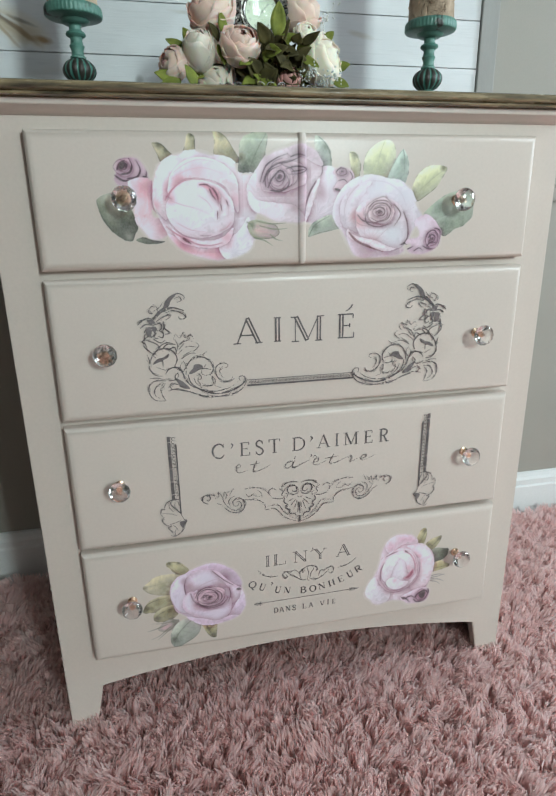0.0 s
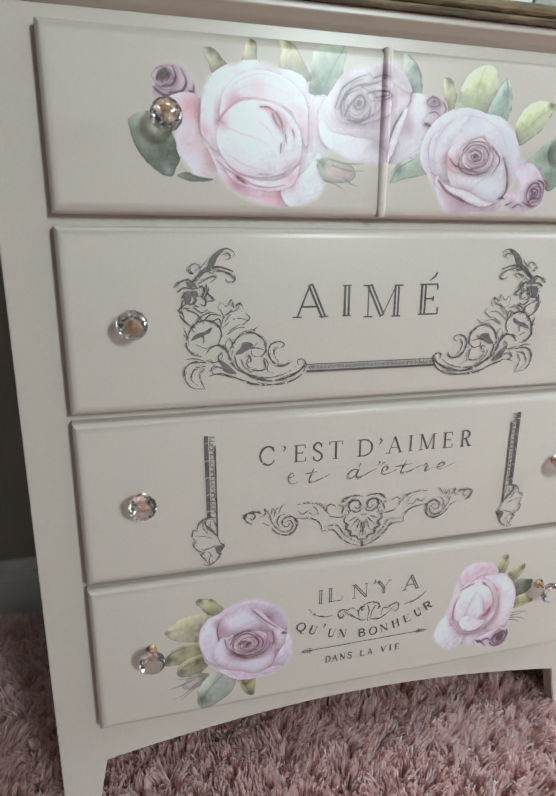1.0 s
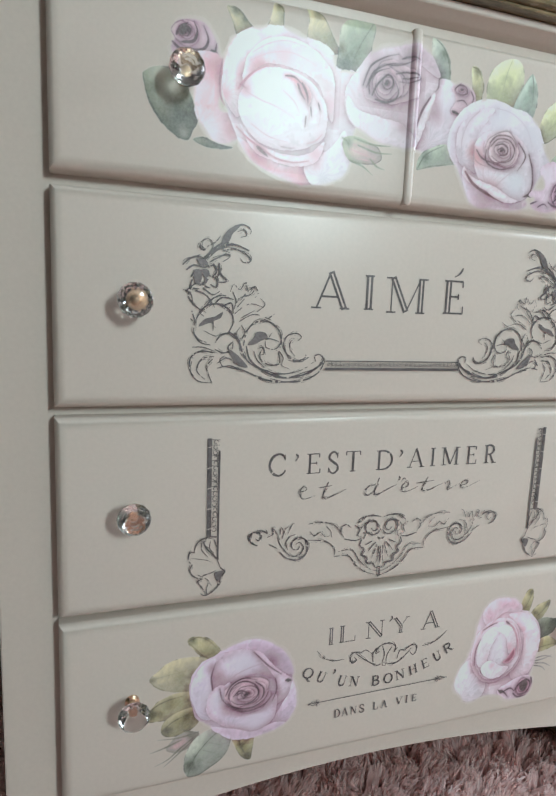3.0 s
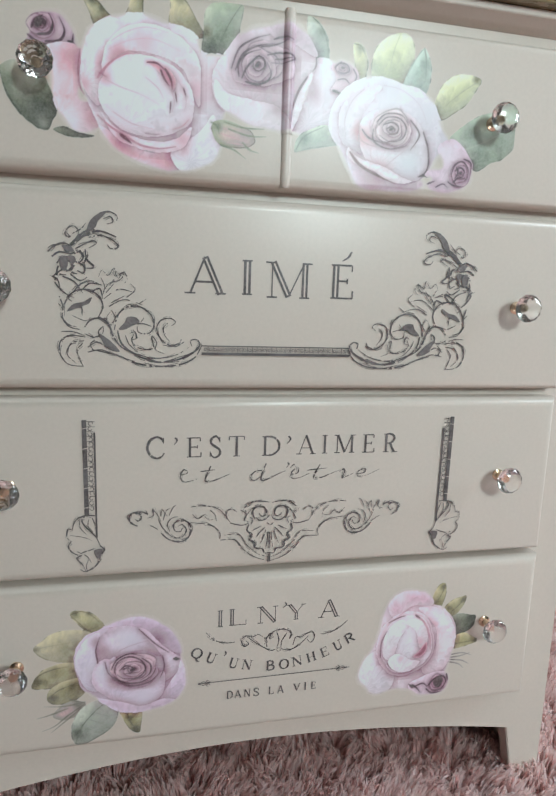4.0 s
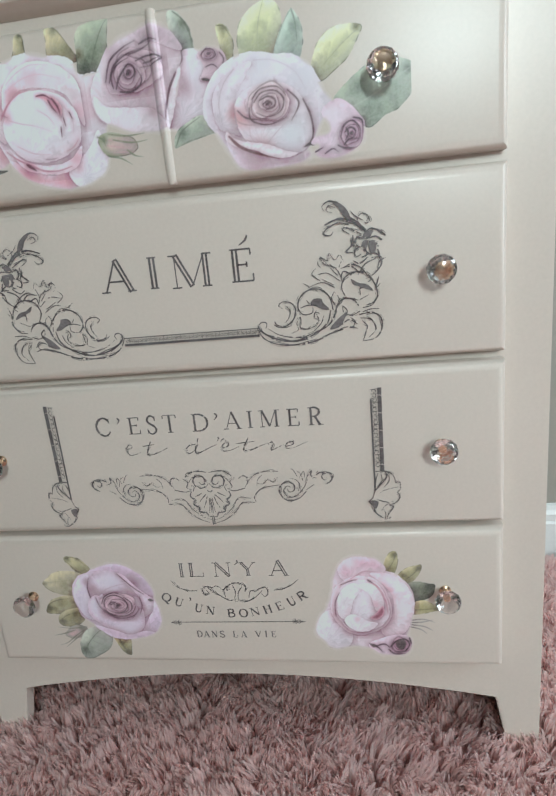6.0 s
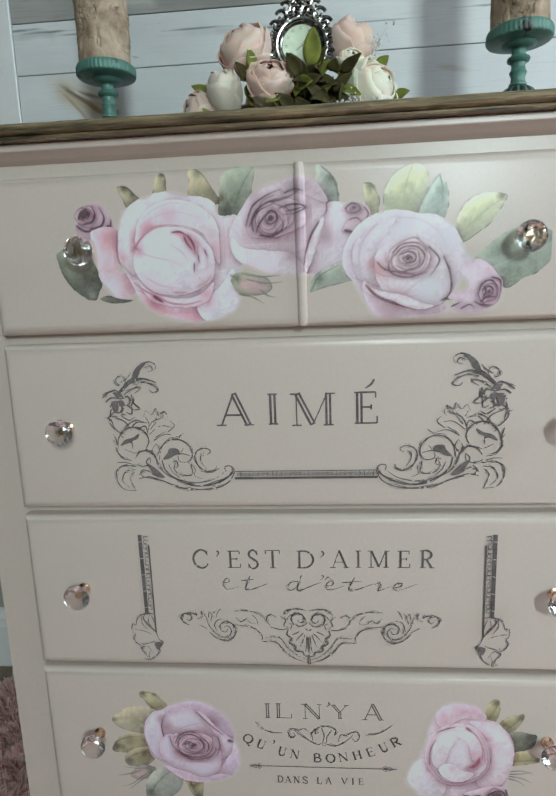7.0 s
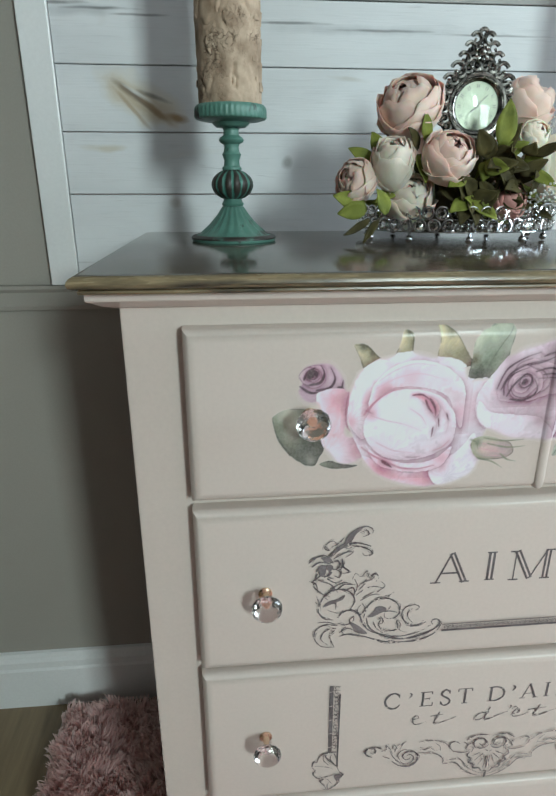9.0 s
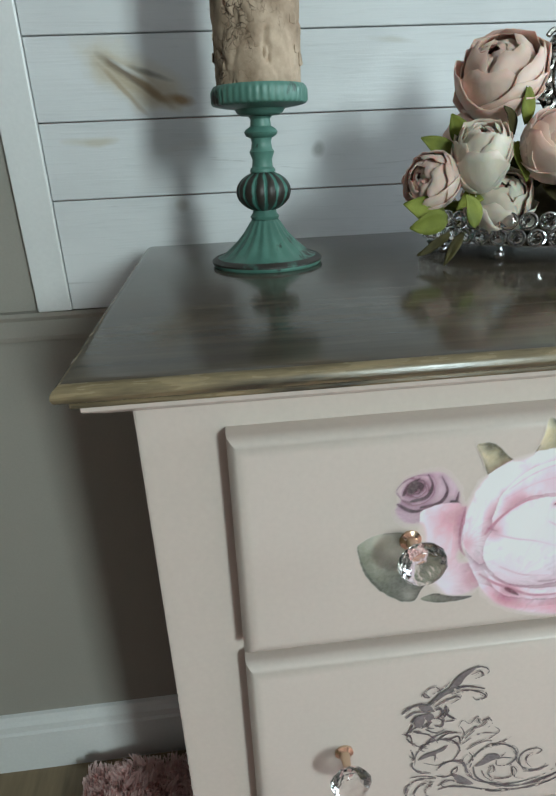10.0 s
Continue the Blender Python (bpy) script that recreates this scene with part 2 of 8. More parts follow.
def box(x0, x1, y0, y1, z0, z1, bev=0.0, seg=2, bm=None):
    """A box, with rounded edges where bev is given."""
    own = bmesh.new()
    bmesh.ops.create_cube(own, size=1)
    for v in own.verts:
        v.co = Vector(((x0 + x1) / 2 + v.co.x * (x1 - x0), (y0 + y1) / 2 + v.co.y * (y1 - y0), (z0 + z1) / 2 + v.co.z * (z1 - z0)))
    if bev:
        bmesh.ops.bevel(own, geom=own.edges[:], offset=bev, segments=seg, profile=0.5, affect="EDGES")
    if bm is None:
        return own
    me = bpy.data.meshes.new("joined")
    own.to_mesh(me)
    own.free()
    bm.from_mesh(me)
    bpy.data.meshes.remove(me)
    return bm


def loft(loops, closed=True, cap=(True, True), bm=None):
    """Skins a row of loops that have the same number of points."""
    bm = bm or bmesh.new()
    rows = [[bm.verts.new(p) for p in loop] for loop in loops]
    n = len(rows[0])
    for a, b in zip(rows, rows[1:]):
        for i in range(n if closed else n - 1):
            bm.faces.new((a[i], a[(i + 1) % n], b[(i + 1) % n], b[i]))
    if cap[0]:
        bm.faces.new(rows[0][::-1])
    if cap[1]:
        bm.faces.new(rows[-1])
    return bm


def lathe(profile, segments=40, flute=None, bm=None, axis="z", hollow=False):
    """Turns (radius, height) pairs; flute(a, h) scales the radius."""
    loops = []
    for r, h in profile:
        ring = []
        for i in range(segments):
            a = 2 * math.pi * i / segments
            k = r * (flute(a, h) if flute else 1)
            ring.append((k * math.cos(a), k * math.sin(a), h) if axis == "z" else (k * math.cos(a), -h, k * math.sin(a)))
        loops.append(ring)
    bm = loft(loops + [loops[0]] if hollow else loops, bm=bm, cap=(not hollow, not hollow))
    if hollow:
        bmesh.ops.remove_doubles(bm, verts=bm.verts[:], dist=1e-7)
    bmesh.ops.recalc_face_normals(bm, faces=bm.faces[:])
    return bm


def tube(points, radius, sides=8, bm=None):
    """A round bar along points; radius is one number or one for each point."""
    pts = [Vector(p) for p in points]
    radii = radius if isinstance(radius, (list, tuple)) else [radius] * len(pts)
    loops = []
    for i, p in enumerate(pts):
        d = (pts[min(i + 1, len(pts) - 1)] - pts[max(i - 1, 0)]).normalized()
        u = d.cross(Vector((0, 1, 0.01))).normalized()
        w = d.cross(u)
        loops.append([p + radii[i] * (u * math.cos(2 * math.pi * k / sides) + w * math.sin(2 * math.pi * k / sides)) for k in range(sides)])
    return loft(loops, bm=bm)


def ball(centre, r, sub=2, bm=None, stretch=(1, 1, 1)):
    bm = bm or bmesh.new()
    bmesh.ops.create_icosphere(bm, subdivisions=sub, radius=r, matrix=Matrix.Translation(centre) @ Matrix.Diagonal((*stretch, 1)))
    return bm


# ---- the room ----
WALL_Y, LEFT_X, RIGHT_X, CEIL = 0.515, -2.1, 2.5, 2.60
FLOOR_Z, RUG_L, RUG_N = -0.024, -0.652, 0.466
structure("floor", box(LEFT_X - 0.1, RIGHT_X + 0.1, BACK_Y - 0.1, WALL_Y + 0.1, FLOOR_Z - 0.1, FLOOR_Z), M_FLOOR, "honey brown wood floor beside the rug", "floor")
structure("ceiling", box(LEFT_X - 0.1, RIGHT_X + 0.1, BACK_Y - 0.1, WALL_Y + 0.1, CEIL, CEIL + 0.1), M_CEIL, "unseen white ceiling, greyed to cut bounce light", "ceiling")
structure("wall_north", box(LEFT_X - 0.1, RIGHT_X + 0.1, WALL_Y, WALL_Y + 0.1, FLOOR_Z, CEIL), M_WALL, "greige painted wall behind the dresser", "wall")
structure("wall_west", box(LEFT_X - 0.1, LEFT_X, BACK_Y, WALL_Y, FLOOR_Z, CEIL), M_ROOM, "unseen greige side wall, darkened to cut bounce light", "wall")
bm = box(RIGHT_X, RIGHT_X + 0.1, BACK_Y, -0.95, FLOOR_Z, CEIL)
box(RIGHT_X, RIGHT_X + 0.1, -0.15, WALL_Y, FLOOR_Z, CEIL, bm=bm)
box(RIGHT_X, RIGHT_X + 0.1, -0.95, -0.15, FLOOR_Z, 1.0, bm=bm)
box(RIGHT_X, RIGHT_X + 0.1, -0.95, -0.15, 2.1, CEIL, bm=bm)
structure("wall_east", bm, M_ROOM, "unseen greige side wall with a window opening, darkened to cut bounce light", "wall")
window_b = tagged(new("window_2"), "white framed side window letting in daylight", "window", kind="structure")
window_b.location = (RIGHT_X + 0.05, -0.55, 1.55)
for y0, y1, z0, z1 in ((-0.4, 0.4, -0.55, -0.50), (-0.4, 0.4, 0.50, 0.55), (-0.4, -0.35, -0.50, 0.50), (0.35, 0.4, -0.50, 0.50)):
    part("window_frame", box(-0.03, 0.03, y0, y1, z0, z1, 0.004), M_TRIM, window_b)
side_pane = part("pane", box(-0.004, 0.004, -0.35, 0.35, -0.50, 0.50), M_PANE, window_b)
side_pane.visible_shadow = False
bm = box(LEFT_X - 0.1, WIN_X - WIN_W / 2, BACK_Y - 0.1, BACK_Y, FLOOR_Z, CEIL)
box(WIN_X + WIN_W / 2, RIGHT_X + 0.1, BACK_Y - 0.1, BACK_Y, FLOOR_Z, CEIL, bm=bm)
box(WIN_X - WIN_W / 2, WIN_X + WIN_W / 2, BACK_Y - 0.1, BACK_Y, FLOOR_Z, WIN_Z - WIN_H / 2, bm=bm)
box(WIN_X - WIN_W / 2, WIN_X + WIN_W / 2, BACK_Y - 0.1, BACK_Y, WIN_Z + WIN_H / 2, CEIL, bm=bm)
structure("wall_south", bm, M_SOUTH, "greige painted wall with a window opening", "wall")
window = tagged(new("window_1"), "white framed window letting in daylight", "window", kind="structure")
window.location = (WIN_X, BACK_Y - 0.05, WIN_Z)
for x0, x1, z0, z1 in ((-WIN_W / 2, WIN_W / 2, -WIN_H / 2, -WIN_H / 2 + 0.05), (-WIN_W / 2, WIN_W / 2, WIN_H / 2 - 0.05, WIN_H / 2),
                       (-WIN_W / 2, -WIN_W / 2 + 0.05, -WIN_H / 2 + 0.05, WIN_H / 2 - 0.05), (WIN_W / 2 - 0.05, WIN_W / 2, -WIN_H / 2 + 0.05, WIN_H / 2 - 0.05)):
    part("window_frame", box(x0, x1, -0.03, 0.03, z0, z1, 0.004), M_TRIM, window)
pane = part("pane", box(-WIN_W / 2 + 0.05, WIN_W / 2 - 0.05, -0.004, 0.004, -WIN_H / 2 + 0.05, WIN_H / 2 - 0.05), M_PANE, window)
pane.visible_shadow = False


def run_moulding(x0, x1, y, profile):
    """A moulding along the back wall, from its (out, up) outline."""
    return loft([[(x, y - out, up) for out, up in profile] for x in (x0, x1)])


BASE = ((0, FLOOR_Z), (0.016, FLOOR_Z), (0.016, 0.072), (0.013, 0.077), (0.013, 0.092), (0.009, 0.100), (0.006, 0.110), (0, 0.112))
structure("baseboard", run_moulding(LEFT_X, RIGHT_X, WALL_Y, BASE), M_TRIM, "white moulded baseboard along the wall", "baseboard")
RAIL = ((0, 0.829), (0.010, 0.829), (0.012, 0.836), (0.012, 0.858), (0.016, 0.864), (0.016, 0.8695), (0, 0.8695))
structure("trim", run_moulding(-1.25, 1.25, WALL_Y, RAIL), M_WALL, "painted rail under the planked panel", "trim")

# planked panel on the wall, above the rail
panel = tagged(new("wall_panel"), "panel of whitewashed and weathered horizontal planks", "wall panel", kind="structure")
PLANK_Z = (0.871, 1.0095, 1.0975, 1.1865, 1.2730, 1.358, 1.445, 1.532, 1.620, 1.74)
PANEL_L, PANEL_R, PANEL_Y = -0.531, 0.513, WALL_Y - 0.002
for i, (z0, z1) in enumerate(zip(PLANK_Z, PLANK_Z[1:])):
    part("plank", box(PANEL_L, PANEL_R, PANEL_Y - 0.016, PANEL_Y, z0 + 0.0007, z1 - 0.0007, 0.0008, 1), M_WEATHERED if i in (4, 8) else M_KNOTTY if i == 2 else M_LOWKNOT if i in (0, 1) else M_WHITEWASH, panel)
part("backing", box(PANEL_L + 0.004, PANEL_R - 0.004, PANEL_Y - 0.006, PANEL_Y + 0.001, 0.874, 1.735), M_RUGBASE, panel)
part("end_board", box(PANEL_L - 0.045, PANEL_L - 0.001, PANEL_Y - 0.019, PANEL_Y, 0.871, 1.74, 0.002), M_TRIM, panel, "white end board")
part("end_board", box(PANEL_R + 0.001, PANEL_R + 0.041, PANEL_Y - 0.022, PANEL_Y, 0.871, 1.74, 0.002), M_GREY, panel, "grey end board")

# ---- the dresser ----
dresser = thing("dresser", pose(0, 0, 0), "greige painted four-row dresser with dark wood top and rose transfers", "dresser")
HALF, FRONT, DEPTH, CASE_TOP = 0.386, 0.022, 0.405, 0.930


def apron(x):
    """Height of the front's lower edge."""
    a = abs(x)
    if a > 0.349:
        return -0.007
    if a > 0.331:
        return -0.007 + 0.090 * (0.349 - a) / 0.018
    return 0.083 + 0.031 * math.cos(a / 0.331 * math.pi / 2) ** 0.9


def front_frame():
    xs = sorted({-HALF, HALF, -0.3491, 0.3491, -0.331, 0.331, *[-0.331 + 0.662 * i / 48 for i in range(49)]})
    bm = bmesh.new()
    rows = []
    for x in xs:
        z = apron(x)
        rows.append([(x, FRONT, z), (x, FRONT, CASE_TOP), (x, FRONT + 0.02, CASE_TOP), (x, FRONT + 0.02, z)])
    loft(rows, bm=bm)
    bmesh.ops.recalc_face_normals(bm, faces=bm.faces[:])
    sharp = [e for e in bm.edges if len(e.link_faces) == 2 and e.calc_face_angle() > 1.2 and all(v.co.y < FRONT + 0.001 for v in e.verts)]
    bmesh.ops.bevel(bm, geom=sharp, offset=0.0012, segments=2, affect="EDGES", clamp_overlap=True)
    return bm


part("front_frame", front_frame(), M_PAINT, dresser, "painted front frame with arched apron and tapered feet")
for s in (-1, 1):
    part("side_panel", box(min(s * HALF, s * (HALF - 0.02)), max(s * HALF, s * (HALF - 0.02)), FRONT + 0.0205, DEPTH, -0.007, CASE_TOP, 0.001, 1), M_PAINT, dresser)
part("back_panel", box(-HALF + 0.0205, HALF - 0.0205, DEPTH - 0.01, DEPTH, 0.06, CASE_TOP), M_INSIDE, dresser)
part("bottom_panel", box(-HALF + 0.0205, HALF - 0.0205, FRONT + 0.0205, DEPTH - 0.0105, 0.118, 0.13), M_INSIDE, dresser)


def slab(outline, half, front, back):
    """Loops of a board whose edge follows (inset, height) pairs on front and sides."""
    return loft([[(-half + i, front + i, z), (half - i, front + i, z), (half - i, back, z), (-half + i, back, z)] for i, z in outline])


TOP_Z, TOP_HALF, TOP_FRONT = 0.9575, 0.417, -0.0185
bm = slab(((0.012, 0.9415), (0.0072, 0.942), (0.0065, 0.9432), (0.0068, 0.9448), (0.0082, 0.9456), (0.004, 0.9461), (0.0010, 0.9477), (0.0, 0.9500), (0.0004, 0.9525), (0.0020, 0.9547), (0.0050, 0.9565), (0.0090, TOP_Z)), TOP_HALF, TOP_FRONT, 0.428)
for f in bm.faces:
    f.material_index = 0 if f.calc_center_median().z > 0.957 else 1
part("wood_top", bm, [M_TOP, M_EDGE], dresser, "dark stained wood top with rubbed gold-brown edge", smooth=30)
part("cove_moulding", slab(((0.0225, 0.9248), (0.020, 0.9252), (0.010, 0.9290), (0.004, 0.9325), (0.001, 0.9338), (0.0, 0.9350), (0.0, 0.9405), (0.001, 0.9413)), 0.4085, 0.0, 0.406), M_PAINT, dresser, smooth=25)

ROUND = 0.011
ROWS_Z = ((0.746, 0.909), (0.546, 0.735), (0.347, 0.537), (0.149, 0.340))


def drawer_front(x0, x1, z0, z1):
    """A slab front with a rounded-over edge."""
    loops = [[(x0, 0.0218, z0), (x1, 0.0218, z0), (x1, 0.0218, z1), (x0, 0.0218, z1)]]
    for k in range(7):
        a = k / 6 * math.pi / 2
        i, y = ROUND * (1 - math.cos(a)), 0.010 * (1 - math.sin(a))
        loops.append([(x0 + i, y, z0 + i), (x1 - i, y, z0 + i), (x1 - i, y, z1 - i), (x0 + i, y, z1 - i)])
    return loft(loops)


drawers = []
for z0, z1 in ROWS_Z:
    drawers.append(part("drawer", drawer_front(-0.3345, 0.3345, z0, z1), M_PAINT, dresser, "wide painted drawer with rounded edges", smooth=35))
# half-round bead that divides the top drawer in two
bead = []
for z in (0.7468, 0.7485, 0.757, 0.905, 0.9082):
    k = 0.5 if z < 0.747 else 0.85 if z < 0.749 or z > 0.908 else 1.0
    back = 0.010 * (1 - math.sqrt(max(0.0, 1 - (max(0.0, ROUND - min(z - 0.746, 0.909 - z)) / ROUND) ** 2)))
    bead.append([(-0.002 + k * 0.0050 * math.cos(a), 0.0004 - k * 0.0034 * math.sin(a), z) for a in [math.pi * i / 12 for i in range(13)]] + [(-0.0066, back + 0.002, z), (0.0026, back + 0.002, z)])
part("bead", loft(bead), M_PAINT, drawers[0], "half-round centre bead", smooth=50)


def knob(parent, x, z, turn):
    k = part("knob", lathe(((0.0070, 0.0), (0.0070, 0.0015), (0.0040, 0.003), (0.0030, 0.011), (0.0031, 0.0125), (0.0032, 0.0135), (0.001, 0.0138)), 20, axis="y"), M_BRASS, parent, "faceted crystal knob on a copper stem", smooth=True)
    k.location = (x, 0, z)
    bm = bmesh.new()
    n = 12
    loops = []
    for j, (r, h) in enumerate(((0.0038, 0.0139), (0.0090, 0.0170), (0.0134, 0.0202), (0.0152, 0.0228), (0.0145, 0.0256), (0.0120, 0.0280), (0.0084, 0.0296), (0.0046, 0.0303))):
        off = 0.5 * (j % 2)
        loops.append([(r * math.cos(2 * math.pi * (i + off) / n), -h, r * math.sin(2 * math.pi * (i + off) / n)) for i in range(n)])
    for a, b2, j in zip(loops, loops[1:], range(7)):
        va = [bm.verts.new(p) for p in a] if j == 0 else vb
        vb = [bm.verts.new(p) for p in b2]
        for i in range(n):
            if j % 2 == 0:
                bm.faces.new((va[i], va[(i + 1) % n], vb[i]))
                bm.faces.new((va[(i + 1) % n], vb[(i + 1) % n], vb[i]))
            else:
                bm.faces.new((va[i], vb[(i + 1) % n], vb[i]))
                bm.faces.new((va[i], va[(i + 1) % n], vb[(i + 1) % n]))
        if j == 0:
            bm.faces.new(va[::-1])
    bm.faces.new(vb)
    bmesh.ops.recalc_face_normals(bm, faces=bm.faces[:])
    part("crystal", bm, M_GLASS, k).rotation_euler = (0, radians(turn), 0)
    return k


for d, x, z in ((0, -0.2260, 0.831), (0, 0.2170, 0.826), (1, -0.2670, 0.642), (1, 0.2660, 0.638), (2, -0.2680, 0.4485), (2, 0.2650, 0.445), (3, -0.2680, 0.254), (3, 0.2665, 0.2585)):
    knob(drawers[d], x, z, 37 * z * 10)

# ---- printed transfers on the drawer fronts (plan units: millimetres across and up) ----


BEAD_X = -2.0


def ink(r, g, b):
    """Albedo of a print colour, from its tone beside the paint."""
    lin = [((v / 255 + 0.055) / 1.055) ** 2.4 for v in (r, g, b)]
    return tuple(min(0.86, v * k) for v, k in zip(lin, (1.20, 1.09, 1.08)))


def curve_through(pts, closed, per=6):
    """Smooth line through points (Catmull-Rom)."""
    n, out = len(pts), []
    for i in range(n if closed else n - 1):
        p = [Vector(pts[(i + k) % n] if closed else pts[min(max(i + k, 0), n - 1)]) for k in (-1, 0, 1, 2)]
        for s in range(per):
            t = s / per
            out.append(0.5 * (2 * p[1] + (p[2] - p[0]) * t + (2 * p[0] - 5 * p[1] + 4 * p[2] - p[3]) * t * t + (3 * p[1] - p[0] - 3 * p[2] + p[3]) * t ** 3))
    if not closed:
        out.append(Vector(pts[-1]))
    return out


# Roman capitals in a unit box: stems (x, z, x, z), hairlines, swelled bowls and serif feet
ROMAN = {
    "A": (((0.47, 1, 0.92, 0),), ((0.06, 0, 0.47, 1), (0.21, 0.33, 0.75, 0.33)), (), ((0.06, 0), (0.92, 0))),
    "B": (((0.2, 0, 0.2, 1),), (), (((0.2, 0.98), (0.55, 0.98), (0.84, 0.88), (0.84, 0.66), (0.55, 0.53), (0.2, 0.53)), ((0.2, 0.53), (0.62, 0.52), (0.97, 0.40), (0.97, 0.15), (0.62, 0.02), (0.2, 0.02))), ((0.2, 0), (0.2, 1))),
    "C": ((), ((0.97, 0.97, 0.97, 0.70),), (((0.97, 0.76), (0.84, 0.93), (0.55, 1.0), (0.2, 0.84), (0.04, 0.5), (0.2, 0.16), (0.55, 0.0), (0.85, 0.07), (1.0, 0.24)),), ()),
    "D": (((0.18, 0, 0.18, 1),), (), (((0.18, 0.98), (0.6, 0.96), (0.92, 0.76), (1.0, 0.5), (0.92, 0.24), (0.6, 0.04), (0.18, 0.02)),), ((0.18, 0), (0.18, 1))),
    "E": (((0.2, 0, 0.2, 1),), ((0.2, 0.98, 0.92, 0.98), (0.2, 0.52, 0.72, 0.52), (0.2, 0.02, 0.98, 0.02), (0.92, 0.98, 0.92, 0.80), (0.98, 0.02, 0.98, 0.24), (0.72, 0.60, 0.72, 0.44)), (), ((0.2, 0), (0.2, 1))),
    "H": (((0.18, 0, 0.18, 1), (0.82, 0, 0.82, 1)), ((0.18, 0.52, 0.82, 0.52),), (), ((0.18, 0), (0.18, 1), (0.82, 0), (0.82, 1))),
    "I": (((0.5, 0, 0.5, 1),), (), (), ((0.5, 0), (0.5, 1))),
    "L": (((0.2, 0, 0.2, 1),), ((0.2, 0.02, 0.98, 0.02), (0.98, 0.02, 0.98, 0.30)), (), ((0.2, 0), (0.2, 1))),
    "M": (((0.12, 1, 0.5, 0.04), (0.88, 0, 0.88, 1)), ((0.1, 0, 0.1, 1), (0.5, 0.04, 0.86, 1)), (), ((0.1, 0), (0.07, 1), (0.88, 0), (0.93, 1))),
    "N": (((0.12, 1, 0.86, 0.02),), ((0.12, 0, 0.12, 1), (0.87, 0, 0.87, 1)), (), ((0.12, 0), (0.06, 1), (0.87, 1))),
    "O": ((), (), (((0.5, 1.0), (0.18, 0.86), (0.03, 0.5), (0.18, 0.14), (0.5, 0.0)), ((0.5, 0.0), (0.82, 0.14), (0.97, 0.5), (0.82, 0.86), (0.5, 1.0))), ()),
    "Q": ((), (), (((0.5, 1.0), (0.18, 0.86), (0.03, 0.5), (0.18, 0.14), (0.5, 0.0)), ((0.5, 0.0), (0.82, 0.14), (0.97, 0.5), (0.82, 0.86), (0.5, 1.0)), ((0.42, 0.10), (0.65, -0.06), (0.85, -0.20), (1.05, -0.18))), ()),
    "R": (((0.18, 0, 0.18, 1), (0.50, 0.5, 0.93, 0.0)), (), (((0.18, 0.98), (0.55, 0.98), (0.85, 0.86), (0.85, 0.64), (0.55, 0.5), (0.18, 0.5)),), ((0.18, 0), (0.18, 1), (0.97, 0))),
    "S": ((), ((0.88, 0.97, 0.88, 0.72), (0.06, 0.03, 0.06, 0.28)), (((0.88, 0.78), (0.70, 0.96), (0.42, 1.0), (0.14, 0.86), (0.16, 0.66), (0.5, 0.52), (0.86, 0.36), (0.90, 0.15), (0.58, 0.0), (0.28, 0.03), (0.07, 0.22)),), ()),
    "T": (((0.5, 0, 0.5, 1),), ((0.02, 0.98, 0.98, 0.98), (0.02, 0.98, 0.02, 0.80), (0.98, 0.98, 0.98, 0.80)), (), ((0.5, 0),)),
    "U": (((0.2, 0.28, 0.2, 1),), ((0.82, 0.28, 0.82, 1),), (((0.2, 0.32), (0.27, 0.08), (0.52, 0.0), (0.75, 0.08), (0.82, 0.32)),), ((0.2, 1), (0.82, 1))),
    "V": (((0.08, 1, 0.5, 0.0),), ((0.5, 0.0, 0.92, 1),), (), ((0.08, 1), (0.92, 1))),
    "Y": (((0.08, 1, 0.5, 0.45), (0.5, 0, 0.5, 0.47)), ((0.92, 1, 0.5, 0.45),), (), ((0.08, 1), (0.92, 1), (0.5, 0))),
}
CHARCOAL, PAPER = ink(70, 64, 66), ink(186, 180, 172)


def drape(x, z, box_mm, seam):
    """Depth of a drawer front's surface behind its flat face, in metres, at plan points in metres."""
    x0, x1, z0, z1 = (v / 1000 for v in box_mm)
    e = np.minimum(np.minimum(z - z0, z1 - z), np.minimum(x - x0, x1 - x)).clip(0, ROUND)
    depth = 0.010 * (1 - np.sqrt(np.clip(1 - ((ROUND - e) / ROUND) ** 2, 0, 1)))
    if seam:
        off = np.abs(x - BEAD_X / 1000)
        depth = np.where(off < 0.0052, np.minimum(depth, -0.0035 * np.sqrt(np.clip(1 - (off / 0.0052) ** 2, 0, 1))), depth)
    return depth


